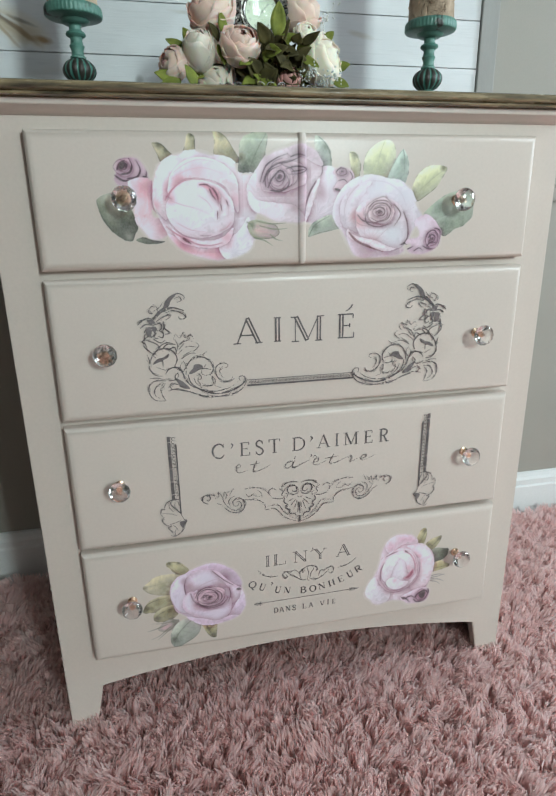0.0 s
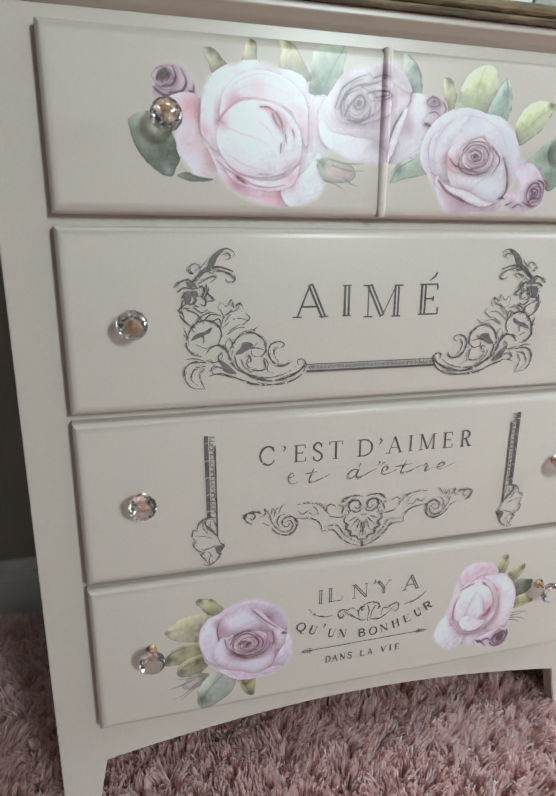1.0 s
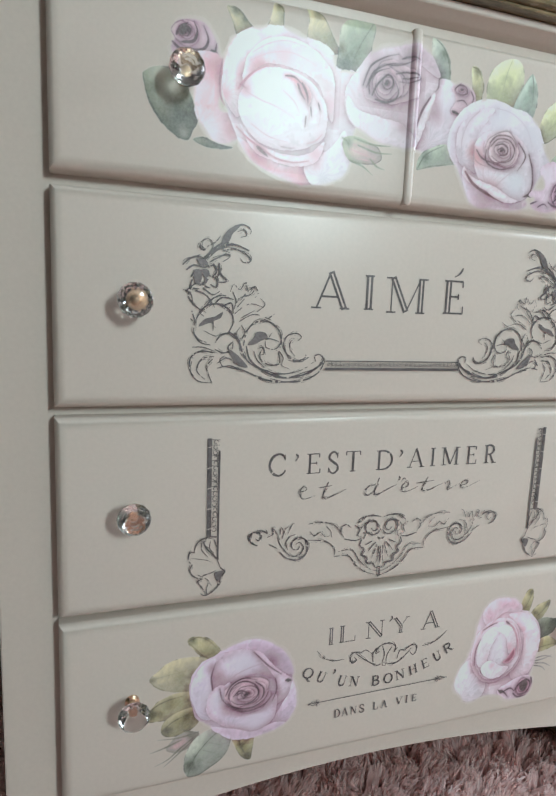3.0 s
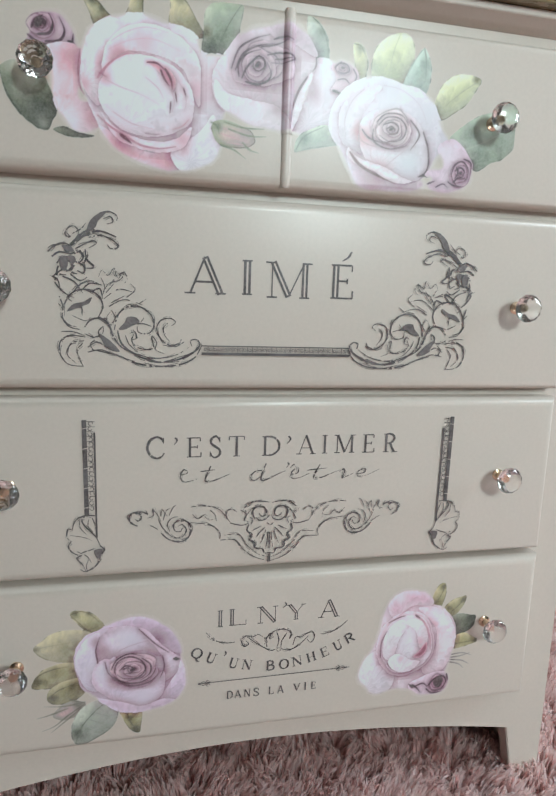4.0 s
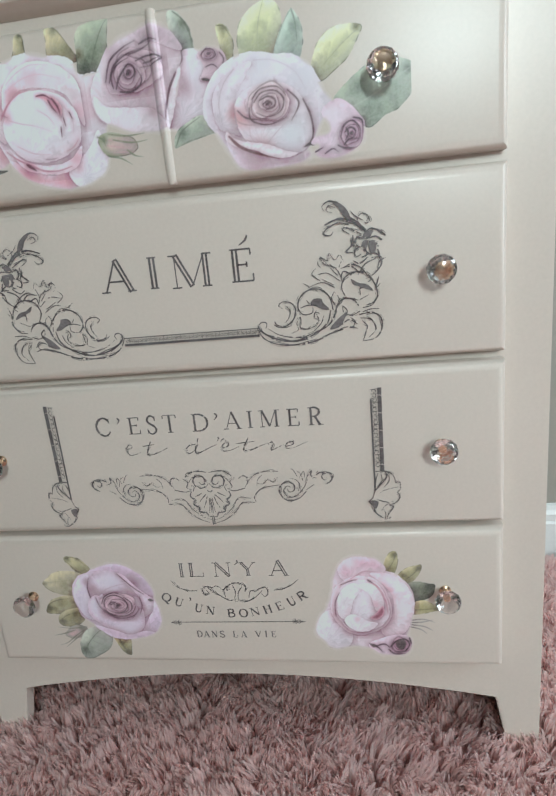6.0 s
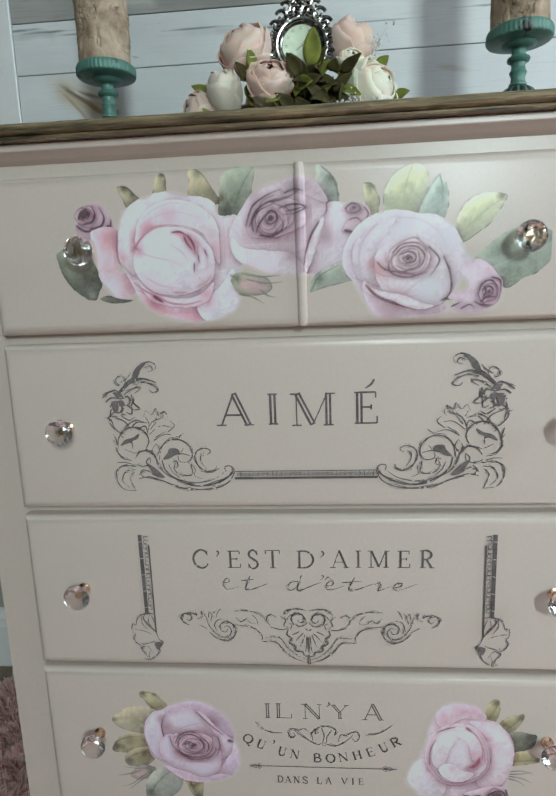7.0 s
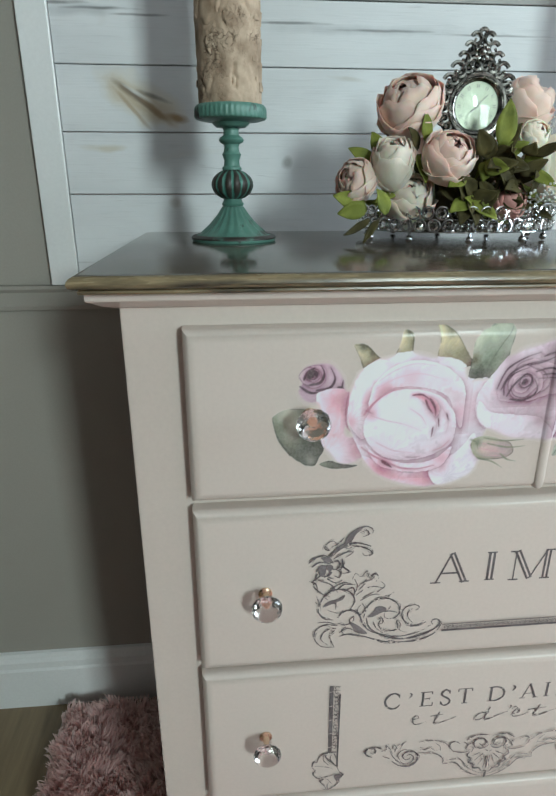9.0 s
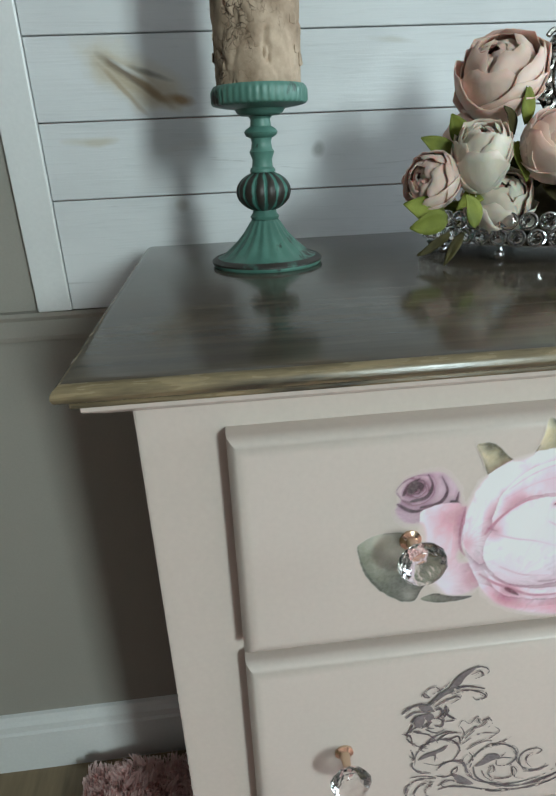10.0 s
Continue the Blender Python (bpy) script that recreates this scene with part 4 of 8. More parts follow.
def CORNER(art):
    """Left half of a mirrored ornament."""
    art.stroke([(-163.1, 603.7), (-159, 590.5), (-144.6, 579.5), (-124.5, 573.3), (-104.4, 576.2), (-89.2, 584), (-83.7, 591.3), (-87.3, 596.1), (-92.9, 594.9), (-91.6, 589.5)], 2.96, 1.78, None, 0.04)
    art.stroke([(-187.3, 584.7), (-164.5, 579.7), (-144.5, 571.6), (-124.4, 569.1), (-104.3, 570.7), (-89, 577.9), (-81.9, 590)], 2.18, 1.78, None, 0.16)
    art.stroke([(-153.2, 584.4), (-130.3, 577), (-107.4, 580.5), (-93.9, 588.9)], 1.4, 0.94, None, 0.1)
    art.stroke([(-102.1, 596.2), (-104.3, 592), (-113.4, 590.2), (-122.1, 596.3), (-125.8, 606.5), (-122, 614.3), (-112.9, 616.6), (-107.7, 613), (-111.6, 609.5)], 1.92, 1.22, None, 0.06)
    art.stroke([(-99.2, 593.8), (-107.7, 589), (-120.3, 590.3)], 1.4, 0.8, None, 0.06)
    art.stroke([(-115.1, 611.9), (-119.5, 607.1), (-118.2, 599.9), (-113.5, 593.9)], 1.27, 0.8, None, 0.06)
    art.stroke([(-180.7, 615.7), (-176.3, 626.4), (-180.9, 637), (-192.1, 641.7), (-203.2, 638.8), (-210.5, 628.8), (-213.3, 615.9), (-207.7, 606.4), (-197.6, 603.9)], 2.18, 1.5, None, 0.06)
    art.stroke([(-208.8, 633.5), (-204.3, 630)], 1.4, 0.94, None, 0.06)
    art.flat([(-208.8, 620.6), (-203.2, 627.6), (-194.3, 630), (-186.5, 634.6), (-188.7, 628.8), (-195.4, 625.3), (-193.1, 619.3), (-197.6, 624.1)])
    art.stroke([(-195.4, 625.3), (-195.4, 617)], 1.66, 0.66, None, 0.06)
    art.stroke([(-204.3, 617), (-193.1, 612.2), (-187.5, 615.8)], 1.01, 0.66, None, 0.06)
    art.stroke([(-166, 603.8), (-162.7, 618), (-153.8, 626.3), (-141.5, 626.8), (-131.1, 619.1), (-128.6, 608.3), (-134.2, 601.2), (-143.3, 602.4), (-144.5, 608.4)], 2.05, 1.36, None, 0.06)
    art.flat([(-162, 604.9), (-155.9, 612.1), (-153.7, 616.8), (-145.8, 616.8), (-142.3, 612), (-149.1, 608.4), (-155.8, 604.9)])
    art.stroke([(-150.2, 609.6), (-140, 610.8), (-130.9, 608.4)], 2.18, 0.94, None, 0.06)
    art.stroke([(-141.2, 612), (-137.9, 616.7)], 1.27, 0.66, None, 0.06)
    art.stroke([(-193.1, 606.3), (-187.5, 613.4), (-177.4, 614.5), (-170.5, 607.4), (-167, 597.8), (-160.1, 588.1), (-147.5, 580.8)], 2.7, 1.78, None, 0.06)
    art.stroke([(-194.2, 600.3), (-185.1, 596.7), (-177.2, 600.2), (-176.2, 607.4)], 1.53, 0.94, None, 0.06)
    art.flat([(-180.6, 600.2), (-173.8, 596.6), (-166.9, 590.6), (-161.2, 583.3), (-170.3, 584.6), (-176, 590.6)])
    art.stroke([(-176.2, 607.4), (-180.6, 602.6), (-179.5, 596.6)], 1.92, 1.22, None, 0.06)
    art.stroke([(-193, 596.7), (-206.6, 598), (-215.6, 592.1), (-216.2, 580), (-208.8, 570.3), (-195.2, 568.4)], 2.05, 1.08, None, 0.12)
    art.stroke([(-194.1, 593.1), (-205.4, 590.8), (-209.9, 580), (-202, 571.5)], 1.66, 0.94, None, 0.1)
    art.stroke([(-195.3, 590.7), (-200.9, 583.6), (-197.5, 572.7), (-195.2, 568.4)], 1.53, 0.8, None, 0.1)
    art.stroke([(-214.4, 601.6), (-204.3, 601.6), (-193, 597.9)], 1.4, 0.8, None, 0.1)
    art.stroke([(-190.7, 587.1), (-181.7, 591.9), (-171.4, 585.8), (-164.6, 583.3)], 1.66, 0.94, None, 0.06)
    art.stroke([(-190.7, 582.3), (-178.8, 584.6), (-167.4, 580.9)], 1.66, 0.94, None, 0.15)
    art.stroke([(-184, 594.3), (-188.5, 589.5), (-185, 583.5)], 1.27, 0.8, None, 0.06)
    art.stroke([(-215.5, 656.9), (-218.8, 647.6), (-211, 638.2), (-202.1, 633.5)], 2.05, 1.08, None, 0.06)
    art.stroke([(-223.2, 653.4), (-216.6, 649.9), (-214.4, 639.4)], 2.05, 1.08, None, 0.06)
    art.stroke([(-213.3, 653.4), (-202.1, 648.7), (-194.3, 638.2)], 2.05, 1.08, None, 0.06)
    art.stroke([(-215.5, 634.7), (-212.2, 624.1), (-216.6, 627.7)], 2.05, 1.08, None, 0.06)
    art.stroke([(-204.4, 635.9), (-197.7, 645.2), (-187.7, 649.8), (-179.9, 647.5)], 2.05, 1.08, None, 0.06)
    art.stroke([(-195.4, 640.5), (-187.7, 647.5), (-176.5, 646.3)], 2.05, 1.08, None, 0.06)
    art.stroke([(-187.6, 639.3), (-178.7, 642.8), (-176.4, 632.3)], 2.05, 1.08, None, 0.06)
    art.stroke([(-205.5, 655.7), (-196.6, 649.9), (-189.9, 653.3)], 2.05, 1.08, None, 0.06)
    art.stroke([(-221, 652.2), (-212.1, 659.2), (-204.4, 658)], 2.05, 1.08, None, 0.06)
    art.stroke([(-214.4, 615.9), (-208.8, 608.7), (-200.9, 606.3)], 2.05, 1.08, None, 0.06)
    art.stroke([(-176.4, 637), (-170.9, 647.5), (-159.8, 652.1), (-156.6, 659.1), (-163.2, 655.6), (-165.5, 662.6), (-171, 655.6), (-176.6, 660.3), (-179.9, 653.3)], 1.4, 0.73, None, 0.12)
    art.stroke([(-175.3, 633.4), (-161.9, 642.8), (-147.3, 640.4)], 1.4, 0.73, None, 0.12)
    art.stroke([(-170.7, 626.3), (-156.2, 633.4), (-139.2, 628.6)], 1.4, 0.73, None, 0.12)
    art.stroke([(-173.1, 639.3), (-165.4, 648.6)], 1.4, 0.73, None, 0.12)
    art.stroke([(-168.5, 629.9), (-156.2, 636.9)], 1.4, 0.73, None, 0.12)
    art.stroke([(-165.4, 652.1), (-169.8, 646.3)], 1.4, 0.73, None, 0.12)
    art.stroke([(-154, 635.7), (-146.2, 642.7), (-150.8, 648.6)], 1.4, 0.73, None, 0.12)
    art.stroke([(-142.6, 629.8), (-136, 634.5)], 1.4, 0.73, None, 0.12)
    art.stroke([(-177.7, 653.3), (-174.3, 645.1), (-176.4, 638.1)], 1.4, 0.73, None, 0.12)
    art.stroke([(-168.4, 622.8), (-165, 615.7), (-170.5, 608.5), (-172.9, 615.7), (-168.4, 622.8)], 1.4, 0.73, None, 0.12)
    art.stroke([(-156.6, 660.2), (-153.1, 653.3), (-156.4, 648.6)], 1.4, 0.73, None, 0.12)
    art.stroke([(-147.8, 600.1), (-150, 594.1), (-145.3, 588), (-136.1, 585.5), (-129.3, 587.9), (-130.7, 598.8), (-126, 592.7), (-127, 585.5), (-118.9, 581.8)], 1.4, 0.8, None, 0.08)
    art.stroke([(-155.7, 598.9), (-152.2, 590.5), (-144.1, 583.2)], 1.27, 0.8, None, 0.06)
    art.stroke([(-151.2, 601.3), (-146.7, 602.5), (-145.5, 596.4), (-150, 595.3)], 1.27, 0.94, None, 0.06)
    art.stroke([(-206.6, 678.7), (-197.8, 686.7), (-187.9, 693.6), (-176.9, 695.8), (-163.1, 691.3)], 3.22, 2.34, None, 0.06)
    art.stroke([(-187.9, 689.6), (-176.9, 691.9), (-165.8, 687.9), (-161.3, 682.2), (-168, 680.4), (-171.3, 683.9)], 1.66, 1.22, None, 0.06)
    art.flat([(-189.6, 694.7), (-186.9, 703.8), (-180.4, 710.6), (-171.6, 714), (-174.9, 709.4), (-179.2, 704.9), (-182.5, 698.1)])
    art.stroke([(-178.2, 711.7), (-169.4, 714), (-162.8, 711.7)], 2.7, 0.94, None, 0.06)
    art.stroke([(-174.8, 707.2), (-168.3, 709.5), (-166, 704.9), (-171.5, 702.7)], 1.27, 0.8, None, 0.06)
    art.stroke([(-166.1, 712.8), (-161.7, 709.5), (-163.8, 703.8)], 1.01, 0.66, None, 0.2)
    art.stroke([(-207.7, 693.5), (-204.4, 689), (-208.8, 691.3), (-206.6, 696.9), (-201.1, 699.2), (-196.7, 694.7), (-198.9, 689)], 1.4, 0.94, None, 0.06)
    art.stroke([(-202.2, 692.4), (-194.6, 697), (-190.2, 702.6)], 1.66, 0.94, None, 0.06)
    art.stroke([(-204.4, 682.1), (-195.6, 691.3), (-188, 697)], 3.48, 2.06, None, 0.06)
    art.stroke([(-200, 678.7), (-190.1, 684.4), (-183.5, 686.7), (-181.3, 684.4), (-187.9, 679.9)], 1.92, 1.22, None, 0.06)
    art.stroke([(-195.6, 689), (-189, 691.3), (-183.5, 689)], 1.4, 0.8, None, 0.06)
    art.stroke([(-224.2, 675.3), (-217.6, 681), (-208.8, 683.3), (-202.2, 678.7)], 2.57, 1.36, None, 0.06)
    art.stroke([(-221, 670.7), (-214.3, 675.3), (-206.6, 674.1)], 2.57, 1.36, None, 0.06)
    art.stroke([(-216.6, 664.9), (-212.1, 670.7), (-205.5, 669.5), (-203.3, 662.6), (-208.8, 658), (-213.2, 662.6)], 2.57, 1.36, None, 0.06)
    art.stroke([(-201.1, 674.1), (-195.6, 676.4), (-193.3, 670.7), (-197.8, 666.1), (-202.2, 669.5)], 2.57, 1.36, None, 0.06)
    art.stroke([(-191.2, 678.7), (-190, 669.5), (-183.3, 662.6), (-191.1, 661.4)], 2.57, 1.36, None, 0.06)
    art.stroke([(-196.6, 666.1), (-192.2, 662.6), (-193.3, 656.8), (-198.8, 659.1)], 2.57, 1.36, None, 0.06)
    art.stroke([(-215.5, 662.6), (-216.6, 655.7), (-208.8, 654.5)], 2.57, 1.36, None, 0.06)
    art.stroke([(-201.1, 663.8), (-204.4, 658), (-198.8, 655.7)], 2.57, 1.36, None, 0.06)
    art.stroke([(-188.9, 674.1), (-192.2, 666.1)], 2.57, 1.36, None, 0.06)
    art.stroke([(-209.9, 677.6), (-204.4, 674.1), (-200, 676.4)], 2.57, 1.36, None, 0.06)
    art.flat([(-214.3, 668.4), (-208.8, 671.8), (-206.6, 666.1), (-208.8, 659.2), (-213.2, 660.3)])
    art.flat([(-206.6, 671.8), (-201.1, 671.8), (-200, 667.2), (-204.4, 664.9)])
    art.flat([(-212.1, 681), (-204.4, 681), (-201.1, 676.4), (-207.7, 676.4)])


def PILLAR(art):
    """Left half of a mirrored ornament."""
    art.bar(-196.2, 515.3, -195.4, 417.2, 4.4)
    art.bar(-186.5, 502.6, -186.2, 392.5, 1.9)
    for i in range(18):
        z = 515.3 - 4 - i * 5.12
        art.spiral(-190.2, z, 2.6, 1.2, i * 1.3, 0.85, 1.1, 0.8)
        art.bar(-193.8, z + 2.6, -186.1, z + 2.2, 0.5)
        if i % 4 == 1:
            art.bar(-198.8, z, -193.6, z + 1.0, 0.8, PAPER)
    art.stroke([(-187.5, 416.2), (-196.4, 416.7), (-203.7, 414), (-208.1, 408.9), (-209.5, 401.6)], 2.18, 1.22, None, 0.06)
    art.stroke([(-196.4, 416.7), (-200.3, 411.6), (-196.3, 403.9), (-187.2, 393.6), (-183.1, 383.6)], 1.79, 1.22, None, 0.06)
    art.stroke([(-190.4, 414.3), (-187.4, 405.5), (-185.2, 392.4)], 1.4, 0.94, None, 0.06)
    art.stroke([(-202.2, 411.8), (-202.2, 404.3), (-196.2, 396.4)], 1.4, 0.8, None, 0.06)
    art.stroke([(-193.4, 413.4), (-194.3, 404.9), (-189.3, 397)], 1.27, 0.66, None, 0.06)
    art.stroke([(-209.5, 401.6), (-213.9, 402.9), (-214.9, 394.5), (-211, 389.9)], 1.66, 1.08, None, 0.15)
    art.stroke([(-211, 389.9), (-213.9, 383.7), (-208.9, 376.8), (-201, 374)], 1.92, 1.08, None, 0.1)
    art.stroke([(-212, 396.4), (-198.2, 393.3), (-191.2, 389.6)], 0.88, 0.52, None, 0.2)
    art.stroke([(-201, 374), (-206, 371.2), (-200.9, 364.2), (-197.9, 357.4)], 2.05, 1.22, None, 0.06)
    art.stroke([(-183.1, 383.6), (-179, 378.9), (-183, 373.7), (-185.9, 364.1), (-196.9, 356.2), (-202.9, 358.9)], 2.31, 1.36, None, 0.08)
    art.flat([(-189.1, 378.6), (-181, 380.2), (-182, 374.8), (-186, 369.6)])
    art.stroke([(-201, 377.3), (-194.1, 378.9), (-187.1, 381.7)], 1.66, 0.94, None, 0.06)
    art.stroke([(-206, 378.8), (-196, 372.6), (-192, 365.7)], 1.01, 0.66, None, 0.15)
    art.stroke([(-195.9, 356.1), (-196.9, 362.8), (-194, 370.2)], 1.14, 0.66, None, 0.06)


def SHELL(art):
    """Left half of a mirrored ornament."""
    art.stroke([(-145.7, 402.9), (-151.9, 406.6), (-154.1, 412.1), (-151.1, 416.8), (-145, 417), (-141.8, 412.5), (-144.8, 408.3), (-147.9, 410.7)], 2.57, 1.5, None, 0.1)
    art.stroke([(-147, 416.1), (-140.9, 417.9), (-135.6, 415.4), (-137.8, 419.9)], 2.05, 1.08, None, 0.06)
    art.stroke([(-135.5, 411), (-129.3, 414), (-130.5, 420.6), (-125.1, 413.7), (-121.7, 405.8)], 1.4, 0.8, None, 0.1)
    art.stroke([(-121.9, 412.4), (-121.1, 420.1), (-115.6, 412.1)], 1.27, 0.66, None, 0.06)
    art.stroke([(-119.7, 407.9), (-116.8, 417.6), (-112.7, 420.7)], 1.27, 0.66, None, 0.06)
    art.stroke([(-113.5, 413), (-109.5, 421.6), (-106.4, 423.7)], 1.27, 0.66, None, 0.1)
    art.stroke([(-133.2, 403.2), (-126.8, 399.5), (-121.4, 395.8)], 1.27, 0.8, None, 0.2)
    art.stroke([(-122.5, 394.8), (-113.7, 386.4), (-101.8, 383.3), (-93.3, 388.4), (-91, 398.3), (-95, 405.3), (-102.6, 407.4), (-108.9, 402.8), (-107.6, 396), (-102.2, 394.6), (-99.7, 398.9)], 2.44, 1.5, None, 0.06)
    art.stroke([(-118.3, 395.6), (-108.4, 388.3), (-99.8, 388.8), (-95.8, 396.4), (-100.3, 402.3), (-104.5, 400.3)], 1.66, 1.08, None, 0.06)
    art.stroke([(-125, 410.4), (-120.5, 400.2), (-112.8, 391.9)], 1.27, 0.8, None, 0.06)
    art.stroke([(-112.9, 395.3), (-115.3, 403.2), (-111.3, 409.6), (-104.9, 411.4)], 1.27, 0.8, None, 0.06)
    art.stroke([(-91.3, 421.2), (-77.3, 422.1), (-62.8, 418), (-54.6, 409.7), (-49.8, 402.6)], 1.4, 0.8, None, 0.18)
    art.stroke([(-90, 413.9), (-84.3, 408), (-77.9, 411), (-72.2, 406.2), (-65.6, 406.9)], 1.27, 0.66, None, 0.2)
    art.stroke([(-71.6, 417.4), (-65.8, 411.4), (-64.3, 403.5)], 1.14, 0.66, None, 0.2)
    art.stroke([(-53.3, 406.2), (-53.7, 414.1), (-48.3, 417.2), (-42.5, 413.5)], 1.92, 1.08, None, 0.1)
    art.stroke([(-49.7, 401.4), (-37.2, 398.4), (-29.3, 400.2)], 1.66, 1.08, None, 0.06)
    art.stroke([(-91.7, 404), (-70.8, 400.5), (-60.4, 390.7), (-61.1, 382.8)], 1.4, 1.08, None, 0.1)
    art.stroke([(-60, 382.7), (-44.2, 382.2), (-35.7, 371.7), (-22.5, 361.4), (-4.6, 355.2)], 1.66, 1.22, None, 0.1)
    art.stroke([(-55.8, 388.1), (-40, 388.2), (-31.4, 376.1), (-18, 364.5), (-4.9, 360)], 1.27, 0.8, None, 0.14)
    art.stroke([(-34.8, 417.7), (-26.1, 424), (-15.9, 424.6), (-7.7, 423.1)], 2.44, 1.5, None, 0.1)
    art.stroke([(-38.1, 415.6), (-32.2, 410.7), (-34.1, 403.9), (-28.2, 401.3)], 1.4, 0.94, None, 0.06)
    art.stroke([(-31, 410.6), (-26.8, 416.1), (-20.1, 419.2)], 1.79, 1.08, None, 0.06)
    art.stroke([(-22.7, 404.4), (-25.4, 412.6), (-21.2, 418.6), (-13.1, 417.6), (-10.4, 410.6), (-14.8, 407.4), (-18.5, 411.1)], 2.57, 1.5, None, 0.02)
    art.stroke([(-21.7, 406.6), (-16.8, 402.9), (-10, 404.8), (-6.8, 409.2)], 1.79, 1.08, None, 0.02)
    art.stroke([(-9.7, 400.2), (-6.7, 397.7)], 1.4, 1.5)
    art.stroke([(-29.2, 399), (-31.1, 392.3), (-26.3, 387.3), (-28.2, 381.6), (-22.3, 377.7), (-21.9, 371.9), (-13.7, 370.1), (-11.1, 365.2), (-5.2, 365.9)], 2.7, 1.78, None, 0.08)
    art.stroke([(-11.7, 394.5), (-17.2, 389), (-21.4, 383.5)], 1.79, 0.66, None, 0.08)
    art.stroke([(-10.4, 392.1), (-13.3, 383), (-16.4, 376.2)], 1.79, 0.66, None, 0.08)
    art.stroke([(-8, 390.8), (-8.5, 380.3), (-10.2, 369.8)], 1.79, 0.66, None, 0.08)
    art.stroke([(-15.3, 397), (-20.9, 393.9), (-25.4, 391.9)], 1.79, 0.66, None, 0.08)
    art.stroke([(-6.1, 389.5), (-5.5, 378.9), (-5.4, 368.3)], 1.79, 0.66, None, 0.08)
    art.stroke([(-5.2, 364.8), (-5.1, 354.1)], 1.53, 1.5)
    art.stroke([(-26.9, 398.9), (-25, 404.5), (-28.5, 407)], 1.4, 0.94, None, 0.06)


SHELL_X = -6.1

# top row: peony, roses, buds and leaves, running over both small drawers
art = Canvas(-260, 240, 751, 908, 0.62, 1)
art.blob([(-259.4, 827.5), (-256.2, 832.8), (-249.3, 836.5), (-240.4, 837.2), (-225.7, 833.1), (-212.6, 801.5), (-216.8, 789.7), (-220.6, 781), (-228.6, 781.5), (-239.2, 787.9), (-247.1, 796.9), (-255.4, 810.7)], (140, 146, 130), (118, 126, 110), [(-244.1, 832.9, 7.4, (168, 172, 158)), (-228.5, 801.4, 8.5, (100, 108, 94)), (-252.1, 819.7, 5.2, (104, 112, 96)), (-224.8, 786.4, 4.2, (160, 165, 150))])
art.stroke([(-258.9, 826.5), (-254.9, 811.7), (-244.5, 794.8), (-228.6, 781.5)], 0.8, 0.6, (84, 92, 80))
art.blob([(-216.9, 782.1), (-207.2, 785.4), (-193.8, 781.7), (-180.9, 779.7), (-191.1, 776.9), (-204.5, 777.3)], (118, 126, 112), (104, 112, 98))
art.blob([(-189.1, 893), (-185.5, 895.1), (-177.6, 893.2), (-168.1, 884.1), (-165.5, 879.6), (-177.4, 870.1), (-181.1, 875.2), (-184.9, 885.4)], (184, 180, 142), (196, 190, 158), [(-180.8, 892.6, 4.7, (98, 98, 78)), (-172.4, 886.6, 3.2, (98, 98, 78))])
art.stroke([(-188.6, 893), (-182.8, 881.4), (-177.4, 871.2)], 0.7, 0.5, (130, 126, 100))
art.stroke([(-187.5, 894), (-177.6, 892.2), (-168.1, 883.1)], 1.0, 0.4, (98, 98, 78))
art.blob([(-146, 904.8), (-141.3, 905.4), (-137, 901.4), (-137.3, 888.7), (-134.5, 880), (-153.4, 877.7), (-149.9, 891.1)], (184, 180, 142), (196, 190, 158), [(-141.3, 903.9, 3.7, (98, 98, 78)), (-137.9, 895.3, 3.1, (140, 136, 104))])
art.stroke([(-142.3, 904.9), (-138.1, 900.4), (-137.3, 888.7)], 1.0, 0.5, (98, 98, 78))
art.blob([(-114.7, 908.4), (-108.4, 908.5), (-100.4, 903), (-92.1, 891.9), (-82.5, 874), (-102, 872.2), (-114.4, 880.3), (-113.3, 896.7)], (184, 180, 142), (196, 190, 158), [(-103.6, 905.0, 4.8, (120, 116, 88)), (-89.2, 884.3, 6.4, (150, 150, 116))])
art.stroke([(-108.4, 908.5), (-100.4, 903), (-92.6, 891.9), (-85.8, 879.2)], 1.1, 0.4, (112, 108, 82))
art.blob([(-82.6, 893.6), (-76.7, 903.4), (-68.9, 906.6), (-58.4, 909.3), (-46.7, 908), (-48.1, 892.6), (-53.1, 871.8), (-63.3, 861.3), (-76.6, 861.1), (-85.1, 857.9), (-83.6, 876.6)], (140, 156, 136), (168, 178, 160), [(-76.8, 866.3, 7.4, (108, 118, 104)), (-63.2, 897.5, 7.4, (162, 178, 156)), (-81.0, 879.2, 4.2, (112, 110, 84))])
art.stroke([(-47.7, 906.9), (-60.1, 887.3), (-71.4, 863.8)], 0.8, 0.5, (106, 116, 102))
art.blob([(-235, 859), (-234.4, 869.4), (-230.7, 875.6), (-221.8, 879.8), (-209.9, 880), (-202.1, 874.9), (-195.7, 864.7), (-195.2, 854.4), (-200.4, 848.1), (-212.5, 846.4), (-220.4, 841.6), (-230.9, 842.5), (-238.7, 852.3)], (188, 166, 184), (178, 150, 174), [(-225.5, 868.5, 6.7, (120, 82, 108)), (-204.7, 867.2, 6.3, (198, 180, 196))])
art.blob([(-233.3, 868.3), (-229.7, 873.5), (-223.4, 876.7), (-218.2, 874.7), (-217.2, 868.6), (-221.4, 863.4), (-228.7, 861.2), (-232.9, 863.2)], (112, 76, 100), (150, 118, 142))
art.swirl(-224.5, 867.4, 11.5, 9.8, 2.2, (196, 172, 190), (104, 66, 92), 4)
